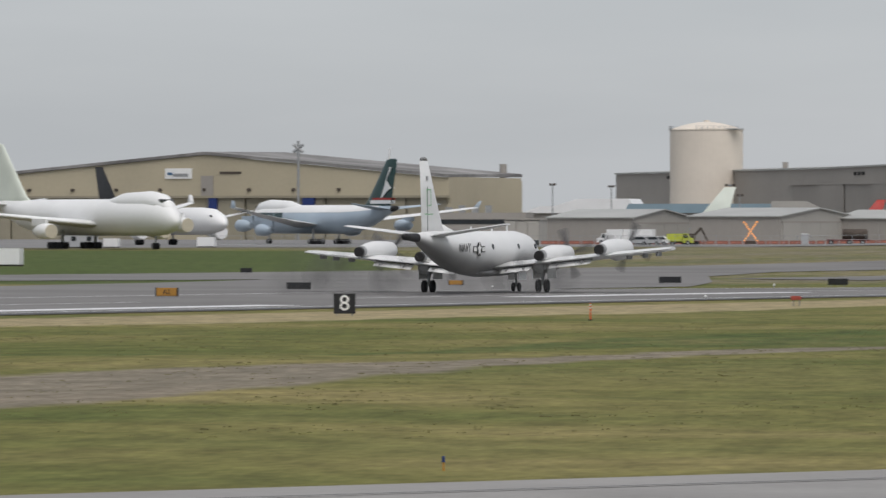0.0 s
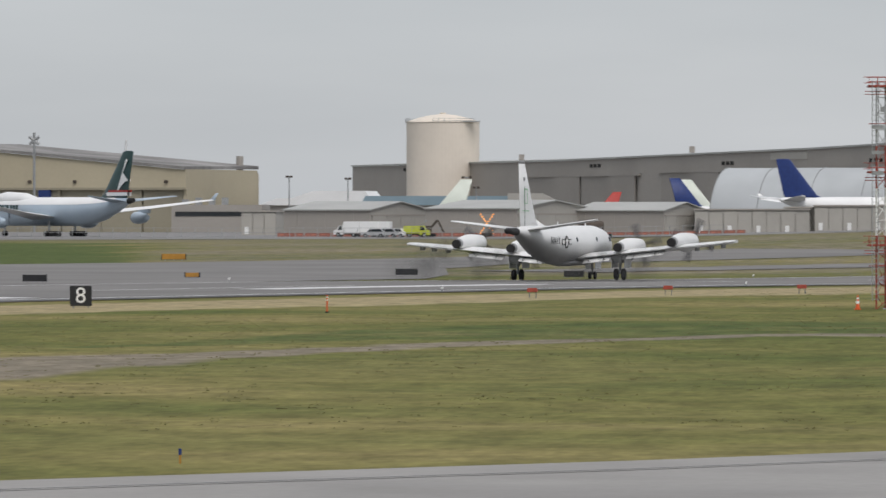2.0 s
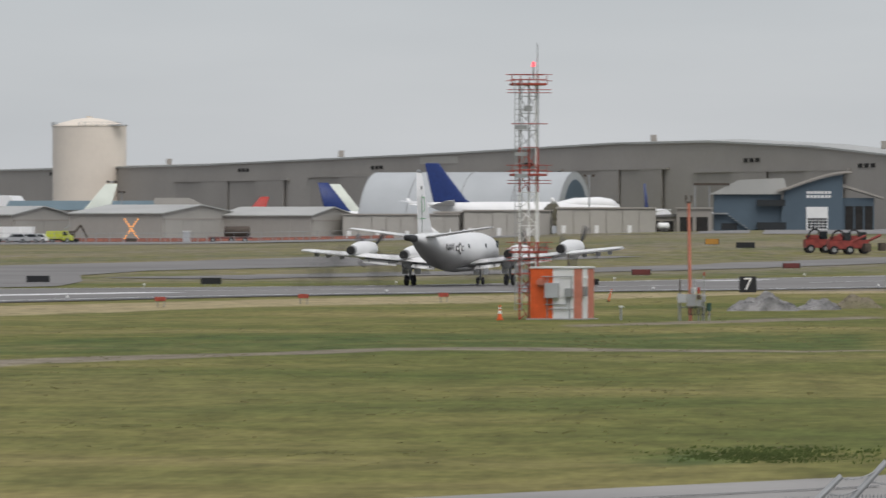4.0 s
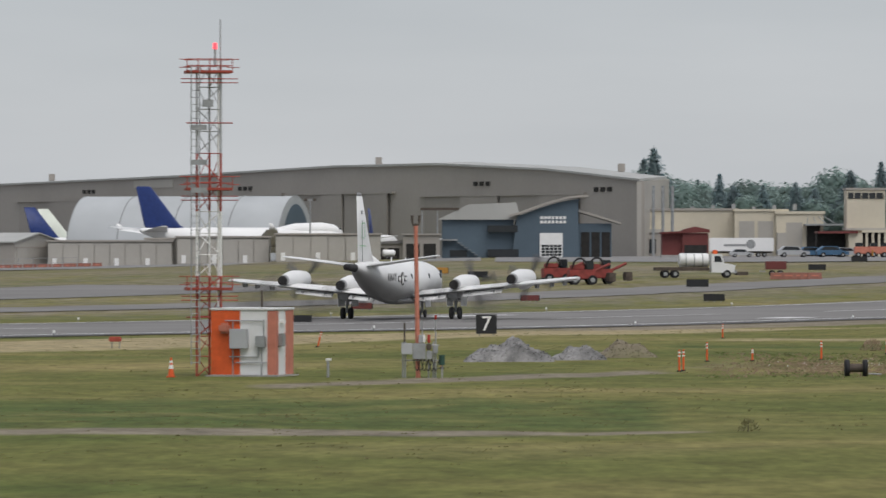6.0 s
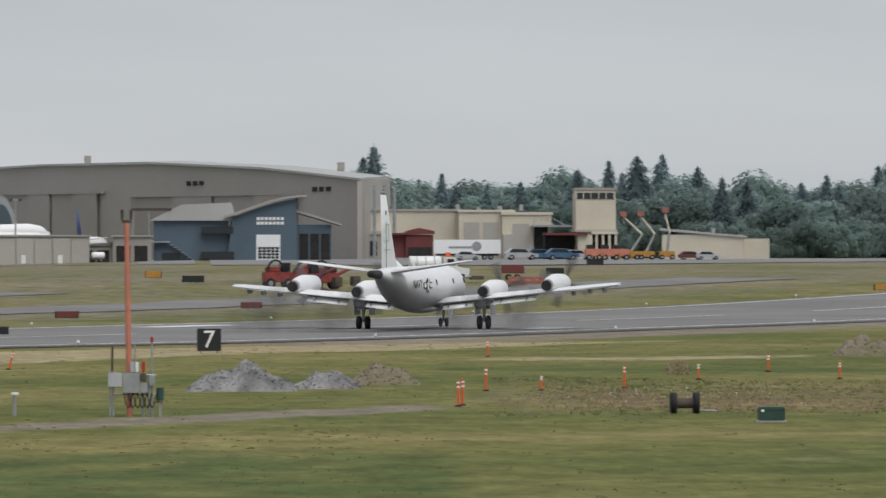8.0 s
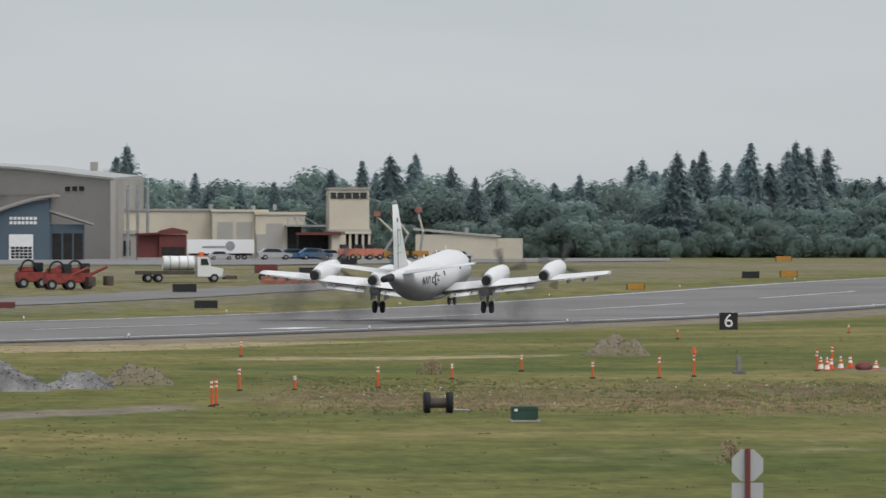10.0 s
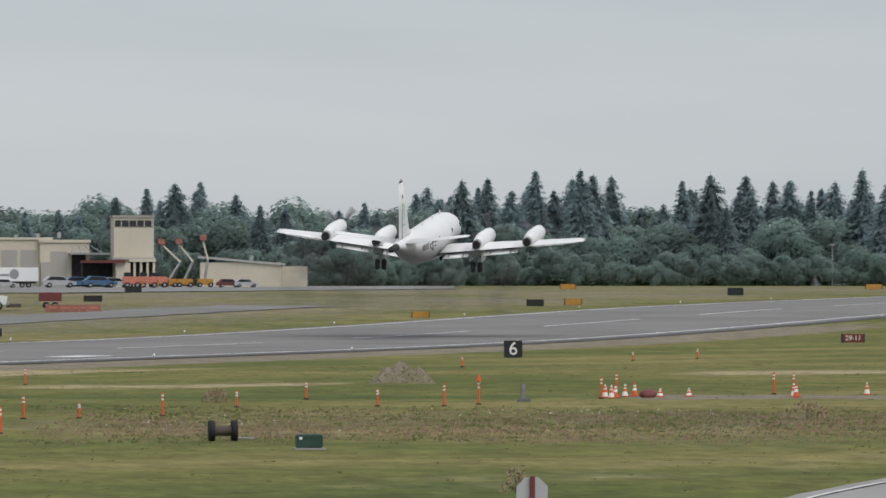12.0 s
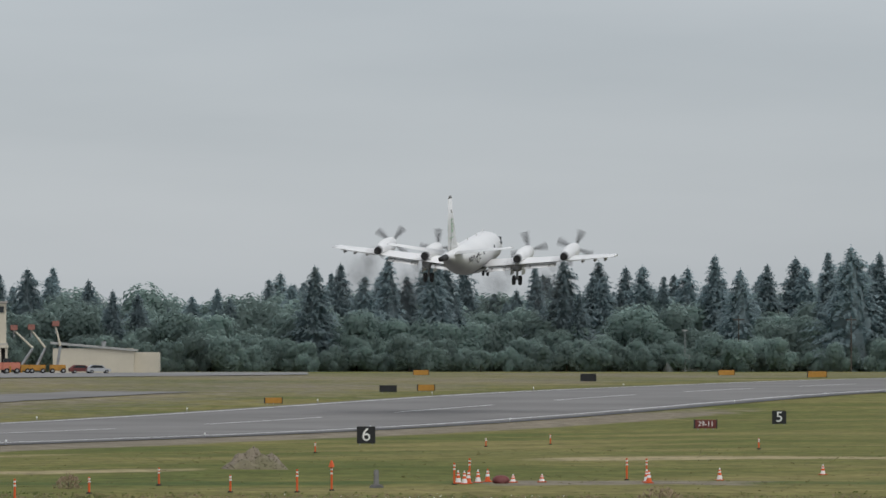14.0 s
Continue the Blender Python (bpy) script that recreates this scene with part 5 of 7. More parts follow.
def depot():
    x, y = from_end(374, 1210)
    o = thing("depot_building", x, y, ground_z(x, y) - 0.3, 0, "long cream flat-roofed depot with tall bay doors", "building")
    part("rear_hall", box(nb(), 0, 27, 4, 26, 0, 10.6), M_CREAM, o)
    part("rear_parapet", box(nb(), -0.3, 27.2, 3.7, 26.2, 10.6, 11.1), M_TAUPE, o)
    part("front_hall", box(nb(), 26.2, 38.0, 0, 24, 0, 10.4), M_CREAM, o)
    part("front_parapet", box(nb(), 25.9, 38.3, -0.3, 24.3, 10.4, 10.9), M_CREAM, o)
    part("end_hall", box(nb(), 35.4, 46.0, -1.2, 22, 0, 9.8), M_CREAM, o)
    part("end_parapet", box(nb(), 35.1, 46.3, -1.5, 22.3, 9.8, 10.4), M_CREAM, o)
    for x0, x1, yy, zt in ((27.2, 30.6, 0.0, 8.2), (31.4, 34.8, 0.0, 8.2), (37.6, 41.2, -1.2, 7.9)):
        part("bay_door", box(nb(), x0, x1, yy - 0.12, yy + 0.1, 0.2, zt), M_TAUPE_LIGHT, o)
    part("open_bay", box(nb(), 42.2, 45.2, -1.35, -1.0, 0.2, 7.2), M_INTERIOR, o)
    part("awning", box(nb(), 41.5, 50.5, -5, -1.2, 7.2, 7.6), M_STEEL, o)
    for k in range(4):
        part("awning_stay", rod(nb(), (42 + 2.2 * k, -4.6, 7.5), (42.5 + 1.2 * k, -1.3, 9.2), 0.1), M_STEEL, o)
    part("annex", box(nb(), -3.5, 10, 1.5, 4, 0, 5.6), M_TAUPE, o)
    part("annex_band", box(nb(), -3.8, 10.2, 1.2, 4, 5.6, 6.4), M_TAUPE_LIGHT, o)
    for k in range(4):
        part("window", box(nb(), -2.6 + 3.2 * k, -0.9 + 3.2 * k, 1.4, 1.7, 1.0, 4.2), M_GLASS, o)
    for k in range(9):
        part("roof_unit", box(nb(), 3 + 4.6 * k, 3.8 + 4.6 * k, 8, 9, 10.8, 11.5 + 0.3 * (k % 3)), M_STEEL, o)
    part("stair_box", box(nb(), 35.5, 38.0, -3.4, -1.2, 0, 5.6), M_TAUPE_LIGHT, o)


depot()


def control_house():
    x, y = from_end(797, 1185)
    o = thing("old_tower", x, y, ground_z(x, y) - 0.3, 0, "square cream tower with a dark window band under its roof", "tower")
    part("shaft", box(nb(), 0, 8.4, 0, 8.4, 0, 14.9), M_CREAM, o)
    part("window_band", box(nb(), 0.25, 8.15, -0.12, 0.1, 13.0, 14.3), M_GLASS, o)
    for k in range(5):
        part("mullion", box(nb(), 1.5 + 1.6 * k, 1.65 + 1.6 * k, -0.2, 0.05, 13.0, 14.3), M_CREAM, o)
    part("roof", box(nb(), -0.25, 8.65, -0.25, 8.65, 14.9, 15.35), M_TAUPE, o)
    part("aerial", rod(nb(), (6, 4, 15), (6, 4, 16.6), 0.1), M_STEEL, o)
    part("ledge", box(nb(), -0.3, 8.7, -0.5, 8.4, 6.1, 6.6), M_TAUPE_LIGHT, o)
    part("shed_roof", box(nb(), -6.6, 2.2, -4, 6, 5.4, 5.9), M_BRICKRED, o, "dull red flat shed roof")
    part("shed_wall", box(nb(), -6.4, -0.2, 2, 6, 0, 5.4), M_INTERIOR, o)
    part("porch", box(nb(), 0.2, 3.2, -3.2, 0, 0, 5.4), M_CREAM, o)
    for k in range(4):
        part("pillar", box(nb(), 4.0 + 1.35 * k, 4.5 + 1.35 * k, -1.6, -1.1, 0, 5.8), M_CREAM, o)
    part("pillar_beam", box(nb(), 3.2, 8.7, -1.8, 0, 5.6, 6.1), M_CREAM, o)
    part("arcade_dark", box(nb(), 3.3, 8.3, -0.2, -0.05, 0, 5.6), M_INTERIOR, o)
    x, y = from_end(1000, 1190)
    o = thing("low_warehouse", x, y, ground_z(x, y) - 0.3, -8, "low cream metal warehouse with a pale roof", "building")
    part("front_wall", box(nb(), -6, 11, 0, 0.4, 0, 5.5), M_CREAM, o)
    part("end_wall", box(nb(), 10.6, 11, 0.4, 20, 0, 4.8), M_CREAM, o)
    part("rear_wall", box(nb(), -6, 11, 20, 20.4, 0, 4.6), M_CREAM, o)
    part("roof", prism(nb(), [(-6.5, 6.4), (11.3, 4.9), (11.3, 5.3), (-6.5, 6.9)], -0.4, 21), M_ROOF_LIGHT, o)
    part("roof_vent", rod(nb(), (4.5, 6, 5), (4.5, 6, 7), 0.5), M_STEEL, o)
    part("side_hall", box(nb(), 11.0, 16.2, 3, 15, 0, 4.7), M_CREAM, o)


control_house()


def rail_car():
    x, y = from_end(459, 1080)
    o = thing("maroon_shed", x, y, ground_z(x, y), 0, "maroon shed with a shallow curved roof", "shed")
    part("body", box(nb(), 0, 4.0, 0, 6, 0.6, 5.2), M_BRICKRED, o)
    part("front_bay", box(nb(), 4.0, 9.2, -1, 6, 0.4, 5.0), M_BRICKRED, o)
    part("dark_opening", box(nb(), 4.4, 8.9, -1.1, -0.9, 0.5, 2.6), M_INTERIOR, o)
    part("roof", prism(nb(), [(-0.3, 5.2), (4, 5.4), (4.2, 5.7), (6.6, 6.3), (9.4, 5.7), (9.5, 5.1), (4.0, 5.0), (-0.3, 4.9)], -1.4, 6.4), M_BRICKRED, o)
    part("plinth", box(nb(), -0.2, 9.4, -1.2, 6.2, 0, 0.6), M_CONCRETE, o)


rail_car()


# ---- vehicles ----
def wheels(parent, xs, ys, r, w=0.28):
    for xx in xs:
        for yy in ys:
            wh = part("wheel", rod(nb(), (xx, yy - w / 2, r), (xx, yy + w / 2, r), r, n=16), M_TYRE, parent)
            part("hub", rod(nb(), (xx, yy - w / 2 - 0.03, r), (xx, yy + w / 2 + 0.03, r), r * 0.5, n=12), M_STEEL, wh)


def box_truck(x, y, turn, cab, body, label, length=6.0, h=2.5):
    o = thing("box_truck", x, y, ground_z(x, y) + 0.08, turn, label, "truck", "airfield trucks")
    part("cargo_box", box(nb(), -length / 2, length / 2 - 1.7, -1.15, 1.15, 0.8, 0.8 + h, 0.05), body, o)
    c = part("cab", prism(nb(), [(length / 2 - 1.6, 0.5), (length / 2 + 0.5, 0.5), (length / 2 + 0.45, 1.4), (length / 2 - 0.3, 1.6), (length / 2 - 0.7, 2.4), (length / 2 - 1.6, 2.45)], -1.05, 1.05), cab, o)
    part("side_window", prism(nb(), [(length / 2 - 1.45, 1.5), (length / 2 - 0.5, 1.5), (length / 2 - 0.8, 2.25), (length / 2 - 1.45, 2.3)], -1.07, 1.07), M_GLASS, c)
    part("chassis", box(nb(), -length / 2, length / 2 + 0.2, -0.5, 0.5, 0.5, 0.8), M_WOODDARK, o)
    wheels(o, (-length / 2 + 1.2, length / 2 - 0.6), (-0.95, 0.95), 0.48)
    return o


def car(x, y, turn, paint, label, k=1.0):
    o = thing("parked_car", x, y, ground_z(x, y) + 0.08, turn, label, "car", "parked cars")
    o.scale = (k, k, k)
    part("body", prism(nb(), [(-2.2, 0.35), (2.2, 0.35), (2.25, 0.75), (1.2, 0.95), (0.6, 1.5), (-1.3, 1.55), (-2.0, 1.0), (-2.25, 0.9)], -0.88, 0.88), paint, o)
    part("side_window", prism(nb(), [(0.95, 0.98), (0.5, 1.42), (-1.2, 1.47), (-1.75, 1.0)], -0.9, 0.9), M_GLASS, o)
    wheels(o, (-1.35, 1.4), (-0.8, 0.8), 0.34, 0.22)
    return o


def tanker():
    x, y = from_end(535, 698)
    o = thing("tank_truck", x, y, ground_z(x, y) + 0.02, 4, "white water tank truck with a black flatbed chassis", "truck")
    part("bed", box(nb(), -5.6, 1.6, -1.2, 1.2, 0.95, 1.4, 0.04), M_WOODDARK, o)
    part("tank", loft(nb(), [[(xx, 1.05 * r * math.cos(t * math.tau / 24), 2.35 + 0.9 * r * math.sin(t * math.tau / 24)) for t in range(24)] for xx, r in ((-2.3, 0.85), (-2.2, 1.0), (1.5, 1.0), (1.6, 0.85))]), M_WHITE, o)
    for xx in (-1.5, -0.4, 0.7):
        part("tank_band", loft(nb(), [[(xx + d, 1.07 * math.cos(t * math.tau / 24), 2.35 + 0.92 * math.sin(t * math.tau / 24)) for t in range(24)] for d in (0, 0.12)]), M_STEEL, o)
    c = part("cab", prism(nb(), [(1.9, 0.7), (5.0, 0.7), (5.1, 1.7), (3.6, 1.95), (3.3, 3.1), (1.9, 3.15)], -1.1, 1.1), M_WHITE, o)
    part("side_window", prism(nb(), [(2.3, 2.1), (3.35, 2.1), (3.1, 2.9), (2.3, 2.9)], -1.13, 1.13), M_GLASS, c)
    part("bumper", box(nb(), 4.9, 5.3, -1.1, 1.1, 0.6, 1.0, 0.04), M_STEEL, o)
    part("beacon", box(nb(), 2.2, 2.8, -0.3, 0.3, 3.15, 3.7, 0.05), M_ORANGE, o)
    part("push_bar", box(nb(), 5.3, 6.8, -1.2, 1.2, 0.35, 0.8, 0.04), M_WOODDARK, o)
    wheels(o, (-4.2, -2.9, 4.0), (-1.0, 1.0), 0.52, 0.34)


tanker()
stores()


def trailer(x, y, w, label, m, name="semi_trailer"):
    o = thing(name, x, y, ground_z(x, y) + 0.08, 0, label, "trailer")
    part("box_body", box(nb(), 0, w, -1.3, 1.3, 1.2, 4.0, 0.06), m, o)
    part("chassis", box(nb(), 0.5, w - 0.4, -0.6, 0.6, 0.8, 1.2), M_WOODDARK, o)
    part("landing_leg", box(nb(), 2.0, 2.2, -0.8, 0.8, 0, 1.2), M_STEEL, o)
    wheels(o, (w - 3.2, w - 1.9), (-1.0, 1.0), 0.5, 0.3)
    return o


t = trailer(*from_end(545, 1130), 13.4, "long white semi-trailer parked in the yard", M_JETWHITE)
part("side_logo", rod(nb(), (8.6, -1.36, 2.7), (8.6, -1.28, 2.7), 0.95, n=22), M_STEEL, t, "grey ring emblem")
part("side_stripe", box(nb(), 3.0, 7.6, -1.36, -1.28, 2.3, 2.7), M_STEEL, t)
for b, r, m, lab, kk in ((700, 1120, M_SILVER, "white and silver van", 1.5), (735, 1125, M_BLUEVAN, "blue pickup truck", 1.4), (772, 1118, M_BLUEVAN, "dark blue van", 1.5), (800, 1122, M_SILVER, "silver car", 1.3),
                         (1000, 1135, M_BRICKRED, "dark red car", 1.1), (1030, 1135, M_SILVER, "silver car", 1.1), (605, 1115, M_SILVER, "grey car beside the trailer", 1.1)):
    car(*from_end(b, r), 5, m, lab + " parked in the yard", kk)
for b in (830, 858, 878):
    x, y = from_end(b, 1112)
    o = thing("orange_plough", x, y, ground_z(x, y) + 0.08, 0, "orange snow-clearing machine parked in the yard", "machine", "orange machines")
    part("body", box(nb(), -1.9, 1.5, -1.1, 1.1, 0.7, 2.2, 0.1), M_SALMON, o)
    part("cab", box(nb(), -1.7, -0.3, -1.0, 1.0, 2.2, 3.0, 0.08), M_GLASS, o)
    part("blade", box(nb(), 1.6, 1.9, -1.6, 1.6, 0.2, 1.5, 0.04), M_YELLOW, o)
    wheels(o, (-1.1, 0.9), (-1.0, 1.0), 0.55)


def boom_lift(b, r, top, lean):
    x, y = from_end(b, r)
    o = thing("boom_lift", x, y, ground_z(x, y) + 0.08, 0, "raised boom lift with an orange basket", "boom lift", "boom lifts")
    part("base", box(nb(), -1.6, 1.6, -1.1, 1.1, 0.5, 1.7, 0.08), M_YELLOW, o)
    wheels(o, (-1.1, 1.1), (-1.0, 1.0), 0.5)
    k = top * 0.52
    part("lower_arm", rod(nb(), (0, 0, 1.6), (lean * 0.7, 0, k), 0.3, 0.26), M_STEEL, o)
    part("upper_arm", rod(nb(), (lean * 0.7, 0, k), (-lean * 0.5, 0, top - 1.1), 0.24, 0.18), M_CREAM, o)
    part("basket", box(nb(), -lean * 0.5 - 0.7, -lean * 0.5 + 0.7, -0.5, 0.5, top - 1.1, top, 0.05), M_FADED, o)
    part("jib", rod(nb(), (-lean * 0.5, 0, top - 2.6), (-lean * 0.5, 0, top - 0.6), 0.12), M_STEEL, o)


for b, r, top, lean in ((895, 1150, 9.8, 3.2), (922, 1150, 9.9, 2.4), (958, 1150, 10.6, 0.8)):
    boom_lift(b, r, top, lean)

for b, m, bm_, lab, ln in ((1083, M_WHITE, M_JETWHITE, "white box truck parked by the fence", 5.2), (1115, M_WHITE, M_JETWHITE, "white box truck parked by the fence", 5.5), (1140, M_WHITE, M_JETWHITE, "white service truck parked by the fence", 4.5)):
    box_truck(*from_start(b - 2255, 1200), 170, m, bm_, lab, ln)
for b, m in ((1128, M_SILVER), (1163, M_WHITE), (1150, M_SILVER)):
    car(*from_start(b - 2255, 1180), 175, m, "pale pickup parked by the fence", 1.2)
x, y = from_start(1202 - 2255, 1180)
o = box_truck(x, y, 0, M_LIME, M_LIME, "lime-yellow airfield fire engine", 5.0, 1.6)
part("roof_monitor", rod(nb(), (1.0, 0, 2.6), (2.4, 0, 3.6), 0.12), M_STEEL, o)
x, y = from_start(1222 - 2255, 1190)
o = thing("excavator", x, y, ground_z(x, y) + 0.08, 0, "dark tracked excavator with its arm folded", "excavator")
part("tracks", box(nb(), -1.8, 1.8, -1.2, 1.2, 0, 0.8, 0.2), M_TYRE, o)
part("house", box(nb(), -1.7, 0.9, -1.1, 1.1, 0.9, 2.4, 0.1), M_WOODDARK, o)
part("boom", rod(nb(), (0.6, 0, 1.8), (2.2, 0, 3.6), 0.25), M_WOODDARK, o)
part("stick", rod(nb(), (2.2, 0, 3.6), (3.6, 0, 0.9), 0.2), M_WOODDARK, o)


def lighted_cross():
    x, y = from_start(1328 - 2255, 1190)
    o = thing("runway_closure_cross", x, y, ground_z(x, y) + 0.05, 0, "amber-lit X marker on a trailer", "light marker")
    part("trailer", box(nb(), -1.1, 1.1, -0.8, 0.8, 0.2, 0.9, 0.05), M_WOODDARK, o)
    for s in (-1, 1):
        part("arm", box(nb(), -2.5, 2.5, -0.1, 0.1, -0.1, 0.1, 0.02, pose(0, 0, 2.9, 0, -s * 55, 0)), M_TAUPE_LIGHT, o)
        for k in range(9):
            t = -1 + k / 4
            if s > 0 and k == 4:
                continue
            part("lamp", rod(nb(), (1.35 * t, -0.2, 2.9 + s * 1.95 * t), (1.35 * t, -0.05, 2.9 + s * 1.95 * t), 0.17, n=10), G_AMBER, o)


lighted_cross()


# low orange barriers and the perimeter fence before the hangars
def barrier(x, y, turn=0.0):
    o = thing("plastic_barrier", x, y, ground_z(x, y), turn, "faded orange and white plastic barrier", "barrier", "plastic barriers")
    part("body", prism(nb(), [(-1.0, 0), (1.0, 0), (0.95, 0.25), (0.9, 0.9), (-0.9, 0.9), (-0.95, 0.25)], -0.2, 0.2), M_FADED, o)
    part("stripe", box(nb(), -0.5, 0.5, -0.23, 0.23, 0.4, 0.6), M_SALMON, o)
    return o


b0 = barrier(*from_start(-1290, 1215))
for k in range(62):
    b = -1275 + k * 13 + (k * 7 % 5) * 2
    x, y = from_start(b, 1216 + (k % 3))
    copy_thing(b0, pose(x, y, ground_z(x, y), 0, 0, (k * 37) % 20 - 10))
for k in range(6):
    x, y = from_end(690 + k * 14, 690)
    copy_thing(b0, pose(x, y, ground_z(x, y), 0, 0, 4 * k - 10))


x, y = from_start(1424 - 2255, 1195)
o = thing("portable_toilet", x, y, ground_z(x, y), 0, "pale grey portable toilet beside the barriers", "toilet cabin")
part("body", box(nb(), -0.75, 0.75, -0.7, 0.7, 0.1, 2.3, 0.06), M_SILVER, o)
part("roof", box(nb(), -0.8, 0.8, -0.75, 0.75, 2.3, 2.5, 0.08), M_LETTER, o)
x, y = from_start(1512 - 2255, 1190)
o = thing("tank_trailer", x, y, ground_z(x, y), 4, "dark tank trailer with a low red drawbar", "trailer")
part("tank", loft(nb(), [[(xx, 1.2 * r * math.cos(t * math.tau / 18), 2.3 + 1.1 * r * math.sin(t * math.tau / 18)) for t in range(18)] for xx, r in ((-2.7, 0.7), (-2.5, 1.0), (2.5, 1.0), (2.7, 0.7))]), M_WOODDARK, o)
part("frame", box(nb(), -6.0, 3.0, -0.9, 0.9, 0.8, 1.2), M_BRICKRED, o)
wheels(o, (-5.0, -1.2, 1.6), (-1.0, 1.0), 0.55)


def fence_line(b0_, b1_, r, step):
    o = thing("perimeter_fence", 0, 0, 0, 0, "thin grey wire fence along the apron", "fence")
    n = int((b1_ - b0_) / step)
    for k in range(n + 1):
        x, y = from_start(b0_ + k * step, r)
        z = ground_z(x, y)
        part("post", rod(nb(), (x, y, z), (x, y, z + 2.2), 0.06, n=5), M_STEEL, o)
    for h in (0.3, 1.2, 2.1):
        bm = nb()
        for k in range(n):
            p = from_start(b0_ + k * step, r)
            q = from_start(b0_ + (k + 1) * step, r)
            rod(bm, (*p, ground_z(*p) + h), (*q, ground_z(*q) + h), 0.035, n=4)
        part("wire", bm, M_STEEL, o)


fence_line(-1900, -500, 1160, 24)

# red machinery and trailer on the infield
for b, r in ((272, 664), (322, 655), (354, 660), (-190, 1150)):
    x, y = from_end(b, r)
    o = thing("red_machine", x, y, ground_z(x, y), 10, "red grading machine with a folded boom", "machine", "red machines")
    part("body", box(nb(), -1.9, 1.5, -1.0, 1.0, 0.7, 1.9, 0.1), M_MACHINE, o)
    part("engine_cover", box(nb(), -1.6, 0.0, -0.8, 0.8, 1.9, 2.5, 0.1), M_MACHINE, o)
    part("cab", box(nb(), 0.1, 1.2, -0.8, 0.8, 1.9, 3.0, 0.06), M_GLASS, o)
    part("boom", rod(nb(), (1.0, 0, 1.5), (3.4, 0, 2.6), 0.18), M_MACHINE, o)
    for k in range(9):
        t0, t1 = radians(20 * k), radians(20 * k + 20)
        part("hose", rod(nb(), (-0.6 + 0.9 * math.cos(t0), -0.9, 2.2 + 1.1 * math.sin(t0)), (-0.6 + 0.9 * math.cos(t1), -0.9, 2.2 + 1.1 * math.sin(t1)), 0.12, n=8), M_TYRE, o)
    part("bucket", box(nb(), 3.1, 4.0, -0.9, 0.9, 0.4, 1.5, 0.06), M_WOODDARK, o)
    wheels(o, (-1.2, 1.0), (-0.95, 0.95), 0.6)
x, y = from_end(685, 712)
o = thing("red_trailer", x, y, ground_z(x, y), 0, "dark red skip trailer on the infield", "trailer")
part("skip", box(nb(), -1.4, 1.4, -0.9, 0.9, 0.9, 2.0, 0.05), M_BRICKRED, o)
part("drawbar", box(nb(), -2.2, -1.4, -0.06, 0.06, 0.6, 0.75), M_STEEL, o)
wheels(o, (-0.5, 0.6), (-0.85, 0.85), 0.4)
for b, r, w, h in ((140 - 2255, 1080, 6.6, 2.9), (196 - 2255, 1085, 2.8, 1.8), (364 - 2255, 1100, 3.4, 2.0), (15 - 2255, 700, 3.0, 2.2)):
    x, y = from_start(b, r)
    o = thing("site_cabin", x, y, ground_z(x, y), 0, "pale grey site cabin standing on the grass", "cabin", "site cabins")
    part("body", box(nb(), -w / 2, w / 2, 0, 2.4, 0.2, h, 0.04), M_SILVER if w > 5 else M_JETWHITE, o)
    part("skid", box(nb(), -w / 2, w / 2, 0.2, 2.2, 0, 0.2), M_WOODDARK, o)
    if w > 5:
        for k in range(2):
            part("window", box(nb(), -1.4 + 3 * k, -0.5 + 3 * k, -0.05, 0.1, 1.3, 2.2), M_GLASS, o)


# ---- airfield signs, lamps and posts ----
def number_sign(x, y, digit, w=1.32):
    o = thing("distance_sign", x, y, ground_z(x, y), -math.degrees(math.atan2(x, y)) * 0.6, "black runway distance sign with a white number", "sign", "runway distance signs")
    f = part("panel", box(nb(), -w / 2, w / 2, -0.12, 0.12, 0.12, 0.12 + w * 0.93, 0.02), M_BLACK, o)
    lettering("number", digit, 1.35, M_LETTER, f, pose(0, -0.13, 0.12 + w * 0.46, 90, 0, 0), 0.01)
    for s in (-1, 1):
        part("leg", rod(nb(), (s * w * 0.35, 0, -0.2), (s * w * 0.35, 0, 0.15), 0.04), M_STEEL, o)


number_sign(*from_start(-1645, 345), "8")
number_sign(4.6, 452, "7")
number_sign(*from_end(1503, 408), "6")
number_sign(*from_end(2233, 524), "5")


def panel_sign(x, y, w, h, m, text="", label="", turn=0.0, ink=None, cat="runway signs"):
    o = thing("taxiway_sign", x, y, ground_z(x, y), turn, label, "sign", cat)
    f = part("panel", box(nb(), -w / 2, w / 2, -0.15, 0.15, 0.15, 0.15 + h, 0.05), m, o)
    part("end_cap", box(nb(), -w / 2 - 0.05, -w / 2 + 0.03, -0.17, 0.17, 0.13, 0.17 + h), M_BLACK, f)
    part("end_cap", box(nb(), w / 2 - 0.03, w / 2 + 0.05, -0.17, 0.17, 0.13, 0.17 + h), M_BLACK, f)
    for k in (-0.35, 0, 0.35):
        part("leg", rod(nb(), (k * w, 0, -0.3), (k * w, 0, 0.2), 0.05), M_STEEL, o)
    if text:
        lettering("sign_text", text, h * 0.82, ink or M_BLACK, f, pose(0, -0.16, 0.15 + h / 2, 90, 0, 0), 0.01)


